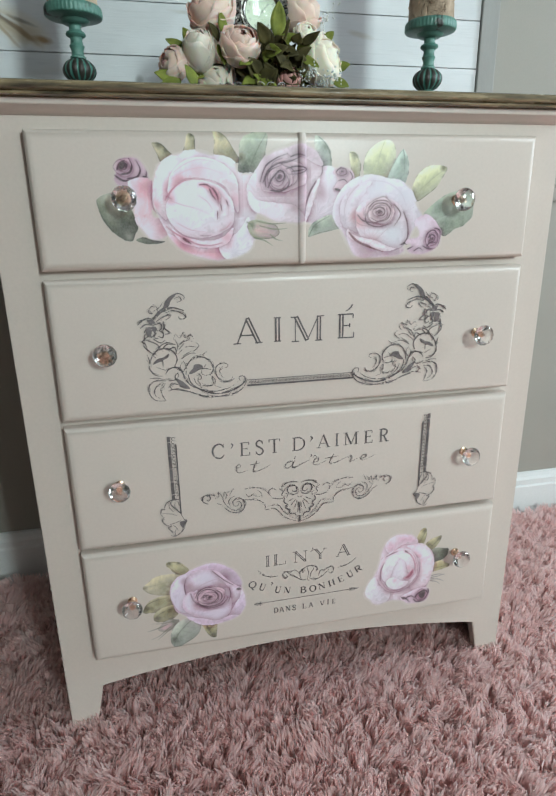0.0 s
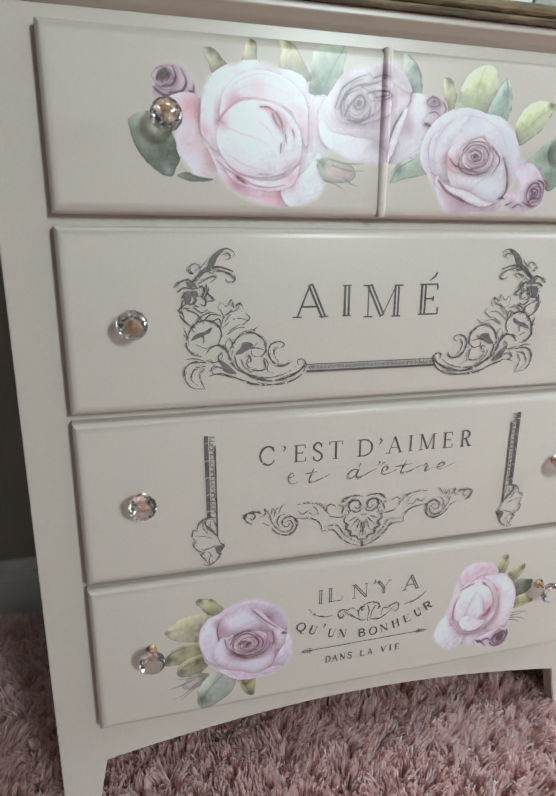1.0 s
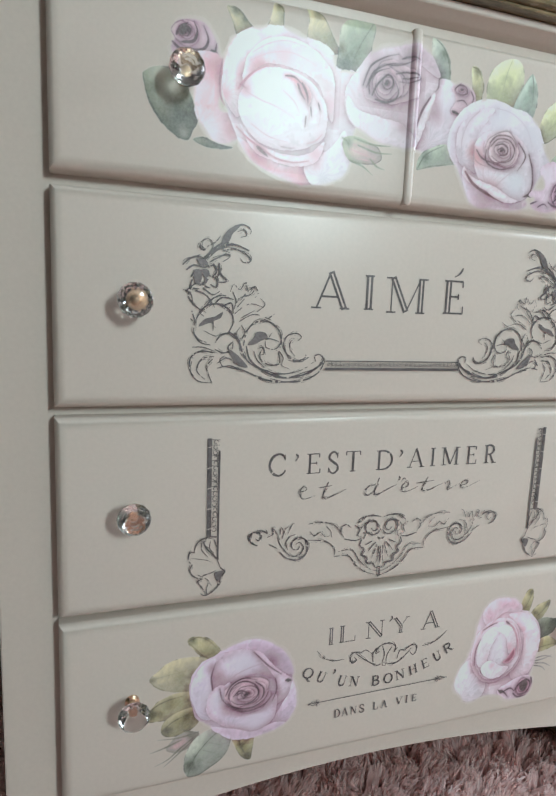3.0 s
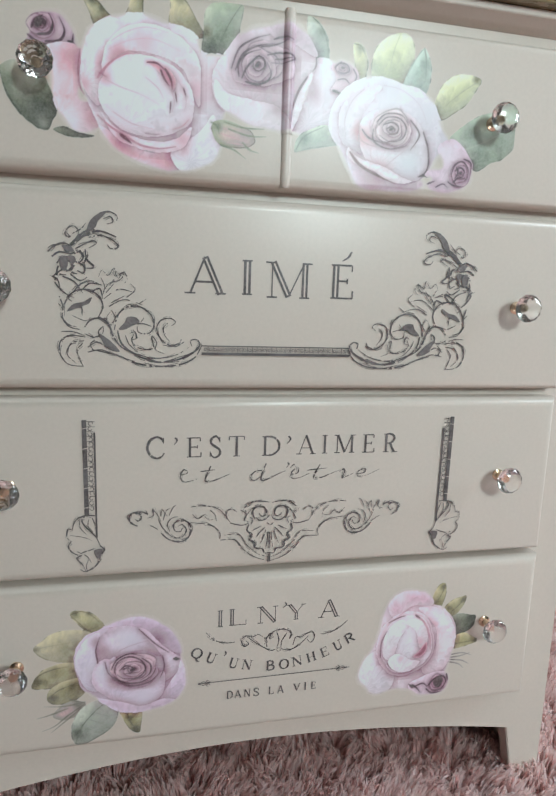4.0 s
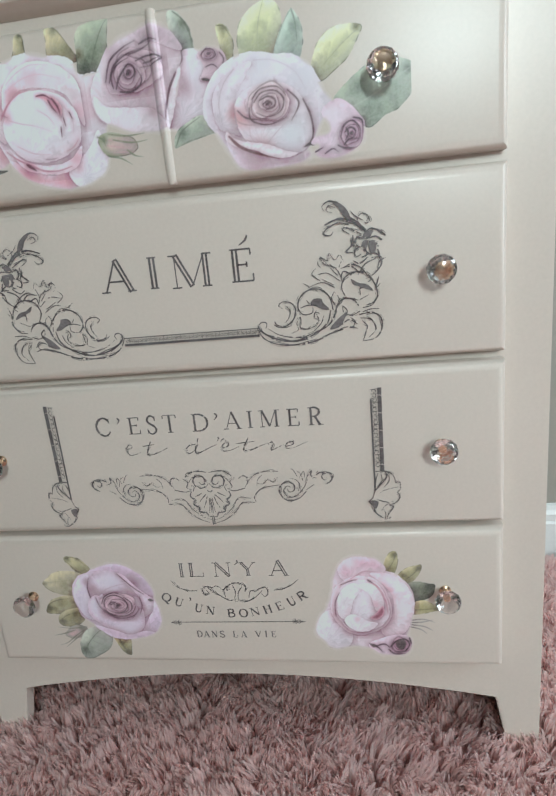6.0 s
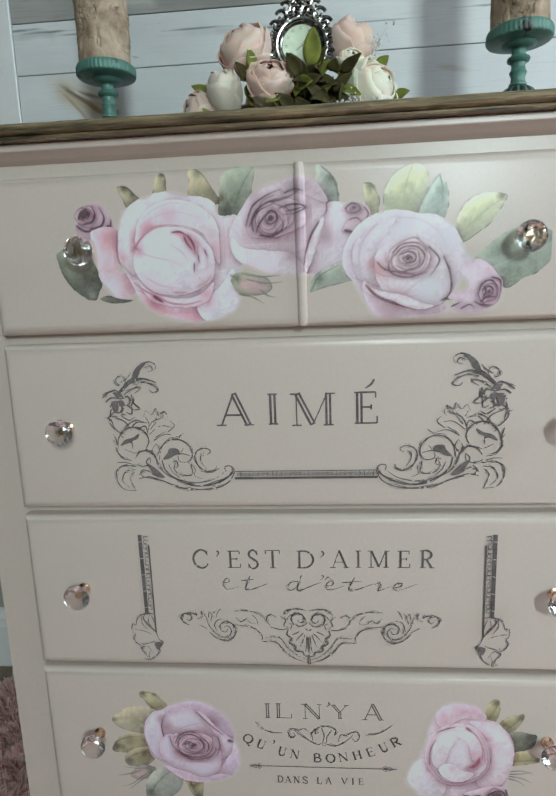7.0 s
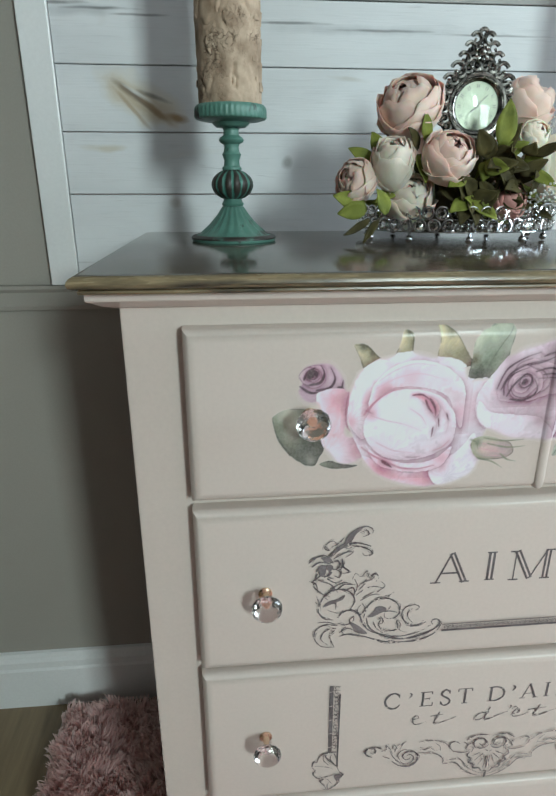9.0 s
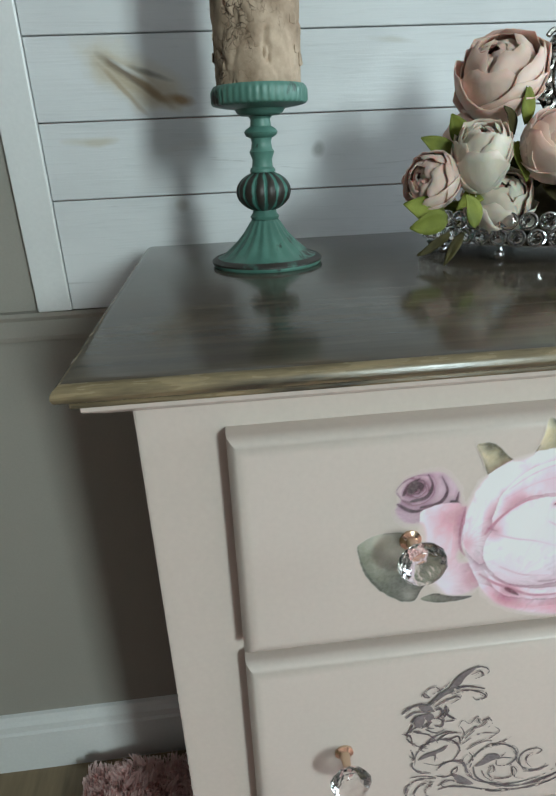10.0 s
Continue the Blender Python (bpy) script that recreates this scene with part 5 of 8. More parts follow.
art.stroke([(-231.8, 864.2), (-228.6, 870.5), (-222.4, 874.7)], 2.47, 0.84, (75, 44, 65))
art.stroke([(-226.6, 859.2), (-217.2, 861.3), (-214.1, 869.6), (-217.2, 876.8)], 2.47, 0.84, (75, 44, 65))
art.stroke([(-220.4, 854.1), (-208.8, 856.3), (-204.6, 864.6), (-208.8, 874.8)], 2.47, 0.84, (75, 44, 65))
art.stroke([(-207.3, 851.1), (-199.4, 854.3), (-197.3, 862.6)], 2.47, 0.84, (75, 44, 65))
art.stroke([(-235, 858), (-225.6, 851.9), (-214.1, 853.1)], 2.47, 0.84, (75, 44, 65))
art.stroke([(-228.7, 867.4), (-223.4, 869.5), (-220.3, 866.5)], 2.47, 0.84, (75, 44, 65))
art.stroke([(-224.5, 872.6), (-220.3, 869.5), (-222.4, 864.4)], 2.47, 0.84, (75, 44, 65))
art.flat([(-228.6, 871.5), (-224.5, 873.6), (-223.4, 868.5), (-226.6, 864.3), (-229.7, 866.3)])
art.stroke([(-201.5, 856.4), (-195.2, 853.3)], 2.86, 1.44, (68, 50, 62))
art.blob([(-220.4, 850.9), (-204.6, 855.3), (-190.4, 851.8), (-189.8, 833.5), (-192.9, 812.3), (-183.3, 808.2), (-173.6, 800.8), (-176.7, 786.7), (-185.8, 781.3), (-199.2, 782.8), (-211, 795.1), (-216.3, 810), (-218.3, 833.2)], (208, 172, 186), (212, 186, 200), [(-200.3, 790.9, 13.9, (206, 202, 216)), (-196.7, 845.0, 11.6, (190, 138, 160)), (-212.5, 822.7, 7.4, (212, 190, 204)), (-182.1, 793.7, 6.4, (194, 150, 170))])
art.stroke([(-192, 851.3), (-194, 833.5), (-191.9, 818.7), (-185.4, 811.3), (-177.9, 803.9)], 1.6, 1.2, (158, 98, 124))
art.blob([(-188.9, 854.5), (-186.3, 867.4), (-178.5, 873.7), (-165.5, 881.6), (-149.8, 885.9), (-134.1, 887.2), (-115.6, 882.3), (-99.6, 880), (-88.8, 873.9), (-83, 861), (-61.6, 859.2), (-56.3, 835), (-62.2, 808.2), (-68.7, 794.6), (-66, 781), (-71.4, 767.3), (-84.9, 758.9), (-101.2, 754.4), (-117.5, 753.2), (-134, 757.6), (-150.5, 765.2), (-164.1, 772.2), (-175, 783), (-182.1, 799.1), (-188.6, 812.4), (-193, 828.2)], (206, 196, 208), (206, 204, 214), [(-151.9, 851.8, 18.0, (200, 164, 182)), (-162.5, 776.0, 15.1, (198, 150, 172)), (-75.6, 834.8, 16.1, (206, 186, 200)), (-88.1, 853.1, 10.7, (212, 208, 216)), (-80.2, 780.9, 16.4, (208, 208, 220)), (-120.9, 883.8, 14.8, (200, 192, 206))])
art.blob([(-177.8, 790), (-164.3, 783), (-147.9, 775), (-128.8, 769.7), (-107.2, 774.2), (-101.5, 764.4), (-112.1, 753.8), (-134, 755.9), (-155.9, 764), (-169.5, 773.8)], (206, 164, 182), (208, 192, 206), [(-156.1, 776.0, 9.8, (190, 130, 156)), (-115.2, 768.7, 8.7, (198, 142, 166))])
art.blob([(-112.6, 772), (-97.6, 781.9), (-83.4, 794.5), (-73, 808.1), (-67.5, 793), (-64.8, 780), (-71.9, 765.6), (-87.6, 757.8), (-103.9, 755.5)], (206, 206, 218), (208, 206, 216), [(-101.8, 775.3, 7.6, (206, 182, 198))])
art.blob([(-190.4, 854.4), (-186.3, 865.9), (-177.5, 874.3), (-163.9, 880.6), (-154.4, 874.6), (-159.4, 859), (-169.8, 846.9), (-173.9, 833.7), (-172.7, 818.9), (-176.8, 806.1), (-186, 813.5), (-191.9, 828.2)], (214, 206, 216), (208, 190, 204), [(-168.7, 845.3, 8.4, (196, 148, 170)), (-188.7, 823.0, 5.3, (200, 160, 180)), (-174.2, 862.4, 8.4, (214, 212, 220))])
art.blob([(-169.9, 856.8), (-157.5, 871.4), (-139.2, 878.4), (-118.1, 877.2), (-100.3, 868.6), (-88.2, 855.7), (-85.3, 834.7), (-86.7, 813.4), (-94.8, 829.3), (-101.7, 844), (-114.7, 851.2), (-136.1, 855.1), (-154.6, 852.8), (-169.7, 840.1), (-173.9, 833.7), (-172.5, 846.8)], (206, 190, 204), (210, 202, 212), [(-157.2, 849.6, 8.5, (190, 132, 158)), (-136.2, 861.4, 10.6, (204, 178, 196)), (-87.3, 829.4, 8.6, (206, 176, 194)), (-112.5, 868.4, 10.6, (210, 206, 214))])
art.stroke([(-165.2, 861), (-151.1, 870.5), (-133.9, 875.9), (-115.3, 873.6)], 0.8, 0.4, (192, 166, 186))
art.stroke([(-167.8, 853.7), (-149.4, 863.3), (-128.4, 866.7), (-107, 860.7)], 0.8, 0.4, (196, 168, 188))
art.blob([(-173.9, 829.5), (-167.6, 841.7), (-154.5, 850.7), (-136, 852.5), (-117.3, 849.1), (-103.7, 840.8), (-94.8, 829.3), (-91.1, 813.3), (-94.9, 798.2), (-107.6, 789.4), (-123.8, 784.4), (-140, 783.2), (-156.2, 786.9), (-167.1, 795.4), (-175.3, 807.2), (-177.5, 820.5)], (208, 208, 218), (206, 194, 208), [(-170.2, 829.5, 6.4, (200, 166, 186)), (-135.5, 828.8, 18.2, (210, 210, 220)), (-114.3, 834.4, 8.6, (206, 190, 204)), (-159.1, 802.0, 8.6, (208, 200, 212))])
art.blob([(-134.8, 847.3), (-127.4, 847.9), (-114.5, 842.8), (-107.8, 833.4), (-110.8, 825.4), (-116.3, 831.2), (-124, 840.6)], (196, 134, 160), (204, 164, 184))
art.stroke([(-121.9, 841.7), (-118.5, 834.3), (-114.1, 829.1)], 2.08, 0.72, (108, 59, 82))
art.stroke([(-117.7, 842.8), (-112.7, 834.4), (-111.4, 825.9)], 2.34, 0.72, (108, 59, 82))
art.stroke([(-133.8, 846.8), (-125.3, 846.9), (-117.7, 841.7)], 1.69, 0.72, (108, 59, 82))
art.stroke([(-177.1, 829.5), (-172.9, 835.8), (-163.4, 845.4), (-150.8, 852.3)], 2.4, 0.7, (172, 96, 126))
art.stroke([(-176, 833.7), (-169.6, 830.6)], 1.6, 0.6, (150, 84, 112))
art.stroke([(-170.7, 828.5), (-156.8, 823.3), (-140.7, 819.2), (-123.3, 811.9)], 0.9, 0.4, (186, 158, 178))
art.stroke([(-114.1, 828), (-109.5, 817.4), (-111.4, 806.7)], 0.9, 0.4, (186, 158, 178))
art.stroke([(-102.3, 829.2), (-98.7, 817.5), (-100.6, 807.9)], 0.9, 0.4, (186, 158, 178))
art.stroke([(-106.2, 834.5), (-101.2, 826.6)], 0.9, 0.4, (186, 158, 178))
art.stroke([(-164.5, 801.9), (-148.3, 793.4), (-129.3, 790.4)], 0.9, 0.4, (186, 158, 178))
art.stroke([(-135.6, 834.1), (-124.8, 826.3), (-119.2, 817.3)], 0.9, 0.4, (186, 158, 178))
art.stroke([(-112.7, 815.2), (-113.5, 805.6)], 1.3, 0.6, (103, 68, 86))
art.stroke([(-108.6, 823.8), (-107.3, 815.3)], 1.3, 0.6, (103, 68, 86))
art.stroke([(-101.2, 828.2), (-98.9, 821.8)], 1.3, 0.6, (103, 68, 86))
art.blob([(-175.7, 801.8), (-164.3, 790.1), (-148.1, 782.6), (-128, 779.5), (-108.5, 782.9), (-93.7, 795), (-97.6, 781.9), (-104.5, 774.2), (-126.1, 769.7), (-147.9, 773.9), (-163.7, 781.4)], (210, 200, 212), (208, 186, 202), [(-156.1, 781.5, 6.4, (196, 152, 174)), (-102.0, 783.5, 6.5, (198, 160, 180))])
art.stroke([(-177.8, 797.5), (-167, 789), (-153.4, 781.5), (-139.8, 775.1), (-123.5, 773.5), (-108.3, 776.4)], 1.8, 1.2, (164, 98, 126))
art.stroke([(-158.3, 783.1), (-148.5, 776.1)], 3.12, 1.2, (104, 54, 77))
art.stroke([(-135.7, 786), (-129.2, 785.5), (-122.7, 786.1)], 1.2, 0.6, (150, 118, 140))
art.stroke([(-110.4, 791.6), (-102.4, 794.9), (-96.1, 801.4)], 1.2, 0.6, (182, 128, 152))
art.blob([(15, 904), (22.2, 903.7), (28.8, 896.9), (35, 885.7), (37.1, 865.5), (27.9, 861.3), (19, 870.7), (14.7, 886.4)], (160, 174, 164), (176, 186, 174), [(28.4, 892.5, 4.8, (112, 124, 110))])
art.stroke([(20.3, 903.4), (29.1, 894.7), (34.6, 881.2), (35.4, 867.8)], 1.6, 0.6, (110, 120, 108))
art.blob([(23.4, 866), (36, 869.6), (48.7, 862.8), (57.4, 848.8), (61.2, 834.8), (54.7, 816.5), (43.5, 802.8), (26.9, 797.8), (9.2, 797.1), (1, 800.7), (8.8, 818.3), (17.1, 841.2)], (198, 192, 204), (204, 202, 212), [(25.5, 836.3, 8.9, (180, 158, 176)), (41.2, 844.8, 10.9, (206, 206, 216))])
art.blob([(-65.4, 860.4), (-53.3, 877.9), (-37.5, 888.4), (-20.1, 892.1), (-3, 893.3), (10.8, 886.6), (20.5, 876.4), (24.4, 866), (22.1, 852.5), (16.6, 836.6), (10.3, 818.3), (2, 800.7), (-13.4, 798), (-33.2, 800.3), (-50.1, 805.7), (-65.6, 813.9), (-73.8, 826.4), (-74.3, 844.8)], (188, 174, 188), (198, 188, 200), [(-48.2, 879.9, 9.6, (186, 168, 184)), (-13.5, 842.4, 14.8, (184, 164, 180)), (-60.6, 821.2, 11.8, (202, 194, 206)), (8.5, 864.3, 7.8, (194, 182, 194))])
art.blob([(-25.4, 887.9), (-16.4, 894.6), (-0.2, 897.5), (15.8, 888.1), (25.8, 870.4), (15.2, 872.1), (0.3, 879), (-14.2, 880.4)], (182, 164, 180), (192, 178, 192), [(-6.6, 882.8, 6.8, (140, 112, 132))])
art.blob([(-72.1, 839.3), (-59.7, 828.1), (-40.3, 825), (-15.7, 822.2), (-3.7, 813.2), (1.1, 801.7), (-15.8, 798.6), (-38.1, 801.4), (-57.1, 809.8), (-71.5, 821.6)], (202, 192, 204), (198, 186, 200), [(-11.1, 819.2, 7.0, (170, 144, 162)), (-41.9, 812.0, 12.0, (206, 198, 210))])
art.blob([(-54.2, 840.4), (-56.4, 854.2), (-51, 865.7), (-40.2, 874.3), (-24.3, 877.2), (-7, 874.8), (3.7, 865.4), (-1, 857.4), (-12.7, 849.7), (-19.5, 841.7), (-32.7, 838.6), (-46.1, 838.2)], (172, 152, 170), (186, 166, 184), [(-34.1, 856.0, 6.8, (112, 84, 104)), (-7.0, 865.8, 4.9, (128, 98, 118)), (-22.7, 870.0, 4.9, (190, 170, 186))])
art.swirl(-24.0, 858.8, 25.5, 19.1, 2.4, (192, 174, 188), (128, 100, 118), 3)
art.swirl(-32.7, 855.1, 16.1, 15.5, 1.0, (190, 170, 186), (104, 74, 96), 4)
art.stroke([(-37.3, 858), (-31.8, 863.2), (-26.1, 861.1), (-26, 853.9), (-32.3, 850.5), (-37.2, 854.3)], 1.95, 0.72, (88, 65, 82))
art.stroke([(-47, 842.8), (-43, 851.8), (-36.1, 859.7), (-30.6, 864.5)], 1.95, 0.72, (88, 65, 82))
art.stroke([(-43.4, 839.9), (-32.7, 838.6), (-22.4, 842.8), (-19.1, 850), (-23.4, 859.2)], 1.95, 0.72, (88, 65, 82))
art.stroke([(-53.1, 849.5), (-46.4, 863.7), (-32.6, 872.2), (-16.6, 876)], 1.95, 0.72, (88, 65, 82))
art.stroke([(-49.8, 843.9), (-50.4, 855.3), (-42.4, 864.5), (-30.1, 869.4)], 1.95, 0.72, (88, 65, 82))
art.stroke([(-22.7, 865.5), (-9.6, 868.6), (3.7, 865.4), (-5.7, 859.9), (-19.5, 859.1)], 1.95, 0.72, (88, 65, 82))
art.stroke([(-28.8, 872), (-15.7, 875.1), (-4.5, 880)], 1.95, 0.72, (88, 65, 82))
art.stroke([(-17.2, 879.6), (-8.1, 882.8), (1.4, 880.7)], 1.95, 0.72, (88, 65, 82))
art.stroke([(-15.2, 862.5), (-6.3, 863.5), (1.7, 865)], 1.95, 0.72, (88, 65, 82))
art.stroke([(-34.2, 855.1), (-31.4, 858.2), (-29.2, 855.8)], 1.95, 0.72, (88, 65, 82))
art.stroke([(-56.9, 850.5), (-49.7, 868.4), (-34.8, 878.5), (-21.1, 883.3)], 1.95, 0.72, (88, 65, 82))
art.blob([(21.5, 856.6), (20.1, 847.5), (15.5, 835.7), (12.2, 821.9), (3, 800.7), (1.3, 808.3), (3.7, 822.3), (9.3, 837.8), (16.4, 849.5)], (206, 200, 210), (200, 190, 202))
art.stroke([(16.5, 850.4), (8.8, 837.9), (3.2, 822.3), (1.3, 808.3)], 2.34, 0.96, (103, 73, 90))
art.stroke([(24.6, 868.2), (24.4, 861), (21.4, 855.7)], 1.56, 0.72, (114, 90, 104))
art.stroke([(-16.2, 840.2), (-24.9, 829), (-23.1, 823.4)], 0.9, 0.5, (170, 146, 164))
art.blob([(-74.4, 800.1), (-66.3, 804.5), (-53, 803), (-44.4, 799.3), (-36.3, 795.7), (-32.6, 788.8), (-37.9, 782.3), (-50.8, 780), (-64.9, 780.6), (-72.9, 788.6)], (196, 180, 174), (150, 156, 132), [(-44.5, 790.3, 10.0, (202, 172, 178)), (-68.6, 798.0, 4.9, (104, 114, 96))])
art.stroke([(-63.8, 796.8), (-49, 794.3), (-34.3, 790.8)], 1.2, 0.5, (190, 150, 160))
art.stroke([(-66.9, 792.2), (-52.2, 788.7), (-37.5, 785.2)], 1.2, 0.5, (190, 150, 160))
art.stroke([(-60.4, 784.2), (-47.8, 783.7), (-37.4, 782.3)], 1.2, 0.5, (190, 150, 160))
art.stroke([(-63, 802.5), (-43.5, 798.8), (-24.3, 799.4)], 2.0, 0.5, (116, 126, 104))
art.stroke([(-58.8, 796.6), (-39.2, 792), (-22, 792.7)], 2.0, 0.5, (116, 126, 104))
art.stroke([(-45.1, 785.5), (-37.7, 779.4), (-28.8, 777.1)], 2.0, 0.5, (116, 126, 104))
art.stroke([(-65.7, 781.6), (-53, 778.1), (-41.7, 770.9)], 2.0, 0.5, (116, 126, 104))
art.stroke([(-75.2, 801.1), (-69.6, 798), (-67.5, 791.2)], 2.0, 0.5, (116, 126, 104))
art.blob([(59.3, 884.7), (66.8, 885.8), (72.5, 877.6), (74.6, 866.3), (71.5, 851.9), (64.4, 855.8), (61, 869)], (184, 186, 146), (196, 198, 166), [(66.0, 882.3, 3.9, (112, 112, 88))])
art.stroke([(60.4, 885.2), (67.1, 883.6), (72.2, 874.5)], 1.4, 0.5, (112, 112, 88))
art.blob([(79.1, 854.8), (78.5, 872.9), (82.9, 886.1), (94.4, 896.7), (106.8, 901.1), (116.4, 898.1), (121.6, 886.9), (120.7, 871.3), (114.6, 851.1), (98.3, 844.9), (86.1, 848.6)], (188, 198, 160), (196, 204, 176), [(100.8, 883.2, 11.7, (196, 206, 166)), (84.9, 865.9, 6.9, (170, 180, 146))])
art.stroke([(105.3, 899.8), (99.3, 883.2), (95.9, 860.9)], 0.7, 0.4, (164, 172, 140))
art.blob([(110, 849), (117.1, 869.2), (125.3, 882.3), (131.6, 890), (137.5, 881.8), (140.9, 870.5), (139.7, 855.6), (133.6, 843.5), (120.5, 841.7)], (160, 182, 170), (176, 194, 184), [(134.2, 875.2, 5.9, (124, 142, 130)), (116.5, 857.9, 5.9, (176, 194, 186))])
art.stroke([(131.5, 889.6), (134.3, 877.5), (134.9, 859.4)], 1.6, 0.5, (116, 132, 120))
art.stroke([(131.5, 889.6), (123.6, 879.7), (114.7, 862)], 0.8, 0.4, (140, 156, 144))
art.blob([(144.9, 827.8), (146.4, 840.7), (153.7, 857.8), (166.5, 868.2), (181.5, 870.8), (196.2, 867), (191.5, 856.3), (183.1, 842.9), (167.6, 831.5), (154.8, 824.6)], (188, 196, 156), (198, 204, 172), [(191.3, 867.2, 3.9, (120, 118, 92)), (150.1, 833.6, 7.1, (150, 154, 124))])
art.stroke([(195.2, 866.6), (175.9, 853.3), (147.9, 829.5)], 0.8, 0.5, (150, 154, 124))
art.blob([(165.2, 807.2), (182.5, 823), (200.4, 833.9), (220.6, 837.8), (238.2, 832.9), (244.2, 826.6), (243.6, 813.5), (238.5, 801.8), (228.1, 792.2), (215.7, 787.4), (199.1, 778), (189, 786.1), (178.2, 799.1)], (132, 150, 134), (152, 166, 150), [(189.8, 815.6, 9.2, (112, 126, 112)), (220.0, 800.2, 12.3, (150, 166, 148)), (238.1, 825.4, 5.1, (96, 104, 92))])
art.stroke([(175, 795.4), (199.7, 804.8), (220.3, 815.4), (240.7, 826.7)], 0.9, 0.5, (170, 182, 168))
art.stroke([(238.2, 832.4), (243.7, 826.6), (243.6, 813.5), (238.5, 801.8)], 0.7, 0.4, (104, 116, 102))
art.blob([(6.6, 781.4), (9, 794.7), (21.4, 803.7), (36.5, 809.2), (43.5, 802.8), (49.7, 792), (38.7, 788.7), (23.3, 786.4)], (162, 176, 162), (174, 186, 172), [(16.5, 794.4, 6.0, (112, 126, 112))])
art.stroke([(7.8, 783.2), (15.7, 796.3), (34.8, 807.4)], 1.4, 0.6, (104, 116, 102))
art.stroke([(7.1, 781.3), (24.8, 786.4), (48.7, 792.1)], 0.8, 0.5, (120, 132, 118))
art.blob([(39.4, 863.1), (45.7, 867.8), (54.1, 868.9), (61.7, 865), (66.8, 855.7), (65.9, 843.9), (56.5, 838.7), (46.6, 838.2), (39.9, 841.2), (44.2, 851.6)], (190, 170, 186), (196, 178, 192), [(50.1, 862.7, 4.5, (116, 84, 104))])
art.swirl(50.1, 862.3, 7.4, 5.9, 2.0, (196, 176, 190), (108, 76, 98), 3)
art.stroke([(42.7, 862.1), (48, 866.4), (54.8, 865.2), (56.3, 859.8), (50.2, 857.3), (45.4, 859.3)], 1.3, 0.6, (91, 65, 83))
art.stroke([(48.7, 862.8), (52.6, 862.6)], 1.3, 0.6, (91, 65, 83))
art.stroke([(60.5, 862.3), (63.9, 855.8), (60.3, 847.8)], 1.3, 0.6, (91, 65, 83))
art.stroke([(45.7, 851.1), (52.7, 852.6), (57.4, 848.8)], 1.3, 0.6, (91, 65, 83))
art.flat([(40.9, 841.6), (45.8, 841.4), (50, 838.1), (42.2, 839.3)])
art.blob([(38.7, 817.1), (46.3, 835.4), (58.4, 848.7), (74.4, 857.2), (91.8, 858.8), (111.3, 854.4), (128.6, 852.4), (144.1, 843.1), (151, 831.2), (158.5, 816.9), (165.2, 806.3), (157, 792.3), (148.7, 778.2), (142.1, 768.7), (132.5, 761.3), (115.7, 756.1), (100, 751.9), (84.3, 749.6), (68.2, 754.3), (59, 769.4), (47.5, 790.7), (40, 802.9)], (200, 200, 210), (200, 196, 208), [(53.7, 816.5, 13.0, (196, 192, 204)), (96.0, 847.3, 16.8, (202, 204, 214)), (79.9, 760.2, 13.3, (190, 176, 192)), (140.0, 831.7, 12.0, (200, 202, 212))])
art.stroke([(91.3, 851.1), (111, 848.5), (130.2, 836.7), (139.5, 820)], 0.8, 0.4, (184, 176, 190))
art.blob([(49.5, 802.5), (49.1, 821.4), (57.9, 837.3), (72.1, 846.4), (89.2, 850.3), (80.2, 835), (71.7, 821.4), (68.7, 802.7), (73.6, 786.2), (64.1, 789), (54.3, 792.8)], (198, 192, 204), (190, 180, 194), [(70.5, 805.4, 7.0, (186, 130, 142)), (56.2, 816.4, 7.0, (204, 200, 210))])
art.stroke([(72, 845.5), (61.1, 833.9), (54.7, 816.5), (56.2, 797.5)], 0.9, 0.5, (170, 152, 168))
art.blob([(58.9, 786.8), (75.9, 776.5), (95.7, 765.9), (122.1, 760.3), (139.4, 765.9), (141.6, 757.5), (125.8, 750.8), (94.6, 749.2), (70.2, 754.2), (61.4, 767.3)], (190, 176, 192), (196, 186, 200), [(85.1, 761.4, 10.3, (176, 150, 168))])
art.blob([(69.4, 811.2), (76.3, 823.1), (89.8, 829.1), (104.9, 830.3), (122.7, 826.3), (135.1, 814.1), (143.3, 794.8), (144, 776.4), (134.8, 765.1), (116, 761.1), (95.7, 765.9), (80, 776.3), (71.5, 792.1)], (206, 206, 214), (198, 190, 202), [(73.7, 801.5, 8.1, (202, 156, 166)), (93.7, 774.2, 8.2, (196, 172, 184)), (122.2, 780.3, 12.3, (202, 208, 216))])
art.blob([(82, 819.1), (93.7, 828), (109.7, 828.3), (120.3, 819.4), (122.6, 806.1), (116.5, 796.4), (102.5, 793.2), (87.6, 797.1), (81.2, 807.8)], (186, 168, 180), (200, 188, 200), [(101.7, 811.7, 8.0, (120, 96, 110))])
art.blob([(92.6, 812.1), (98.6, 818.4), (108.1, 818.5), (112.2, 810.8), (106.8, 803.9), (96.7, 804.4)], (96, 76, 88), (120, 96, 110))
art.swirl(101.6, 811.2, 20.2, 17.0, 0.6, (206, 194, 202), (134, 106, 118), 5)
art.stroke([(88.7, 814.1), (96.3, 821.8), (109.4, 822.2), (117.4, 813.9), (113.8, 803.2), (100.9, 799.4), (90.1, 804.2)], 1.69, 0.72, (103, 80, 91))
art.stroke([(83.4, 809.6), (84.6, 798.2), (99.9, 792.3), (119, 796.8)], 1.69, 0.72, (103, 80, 91))
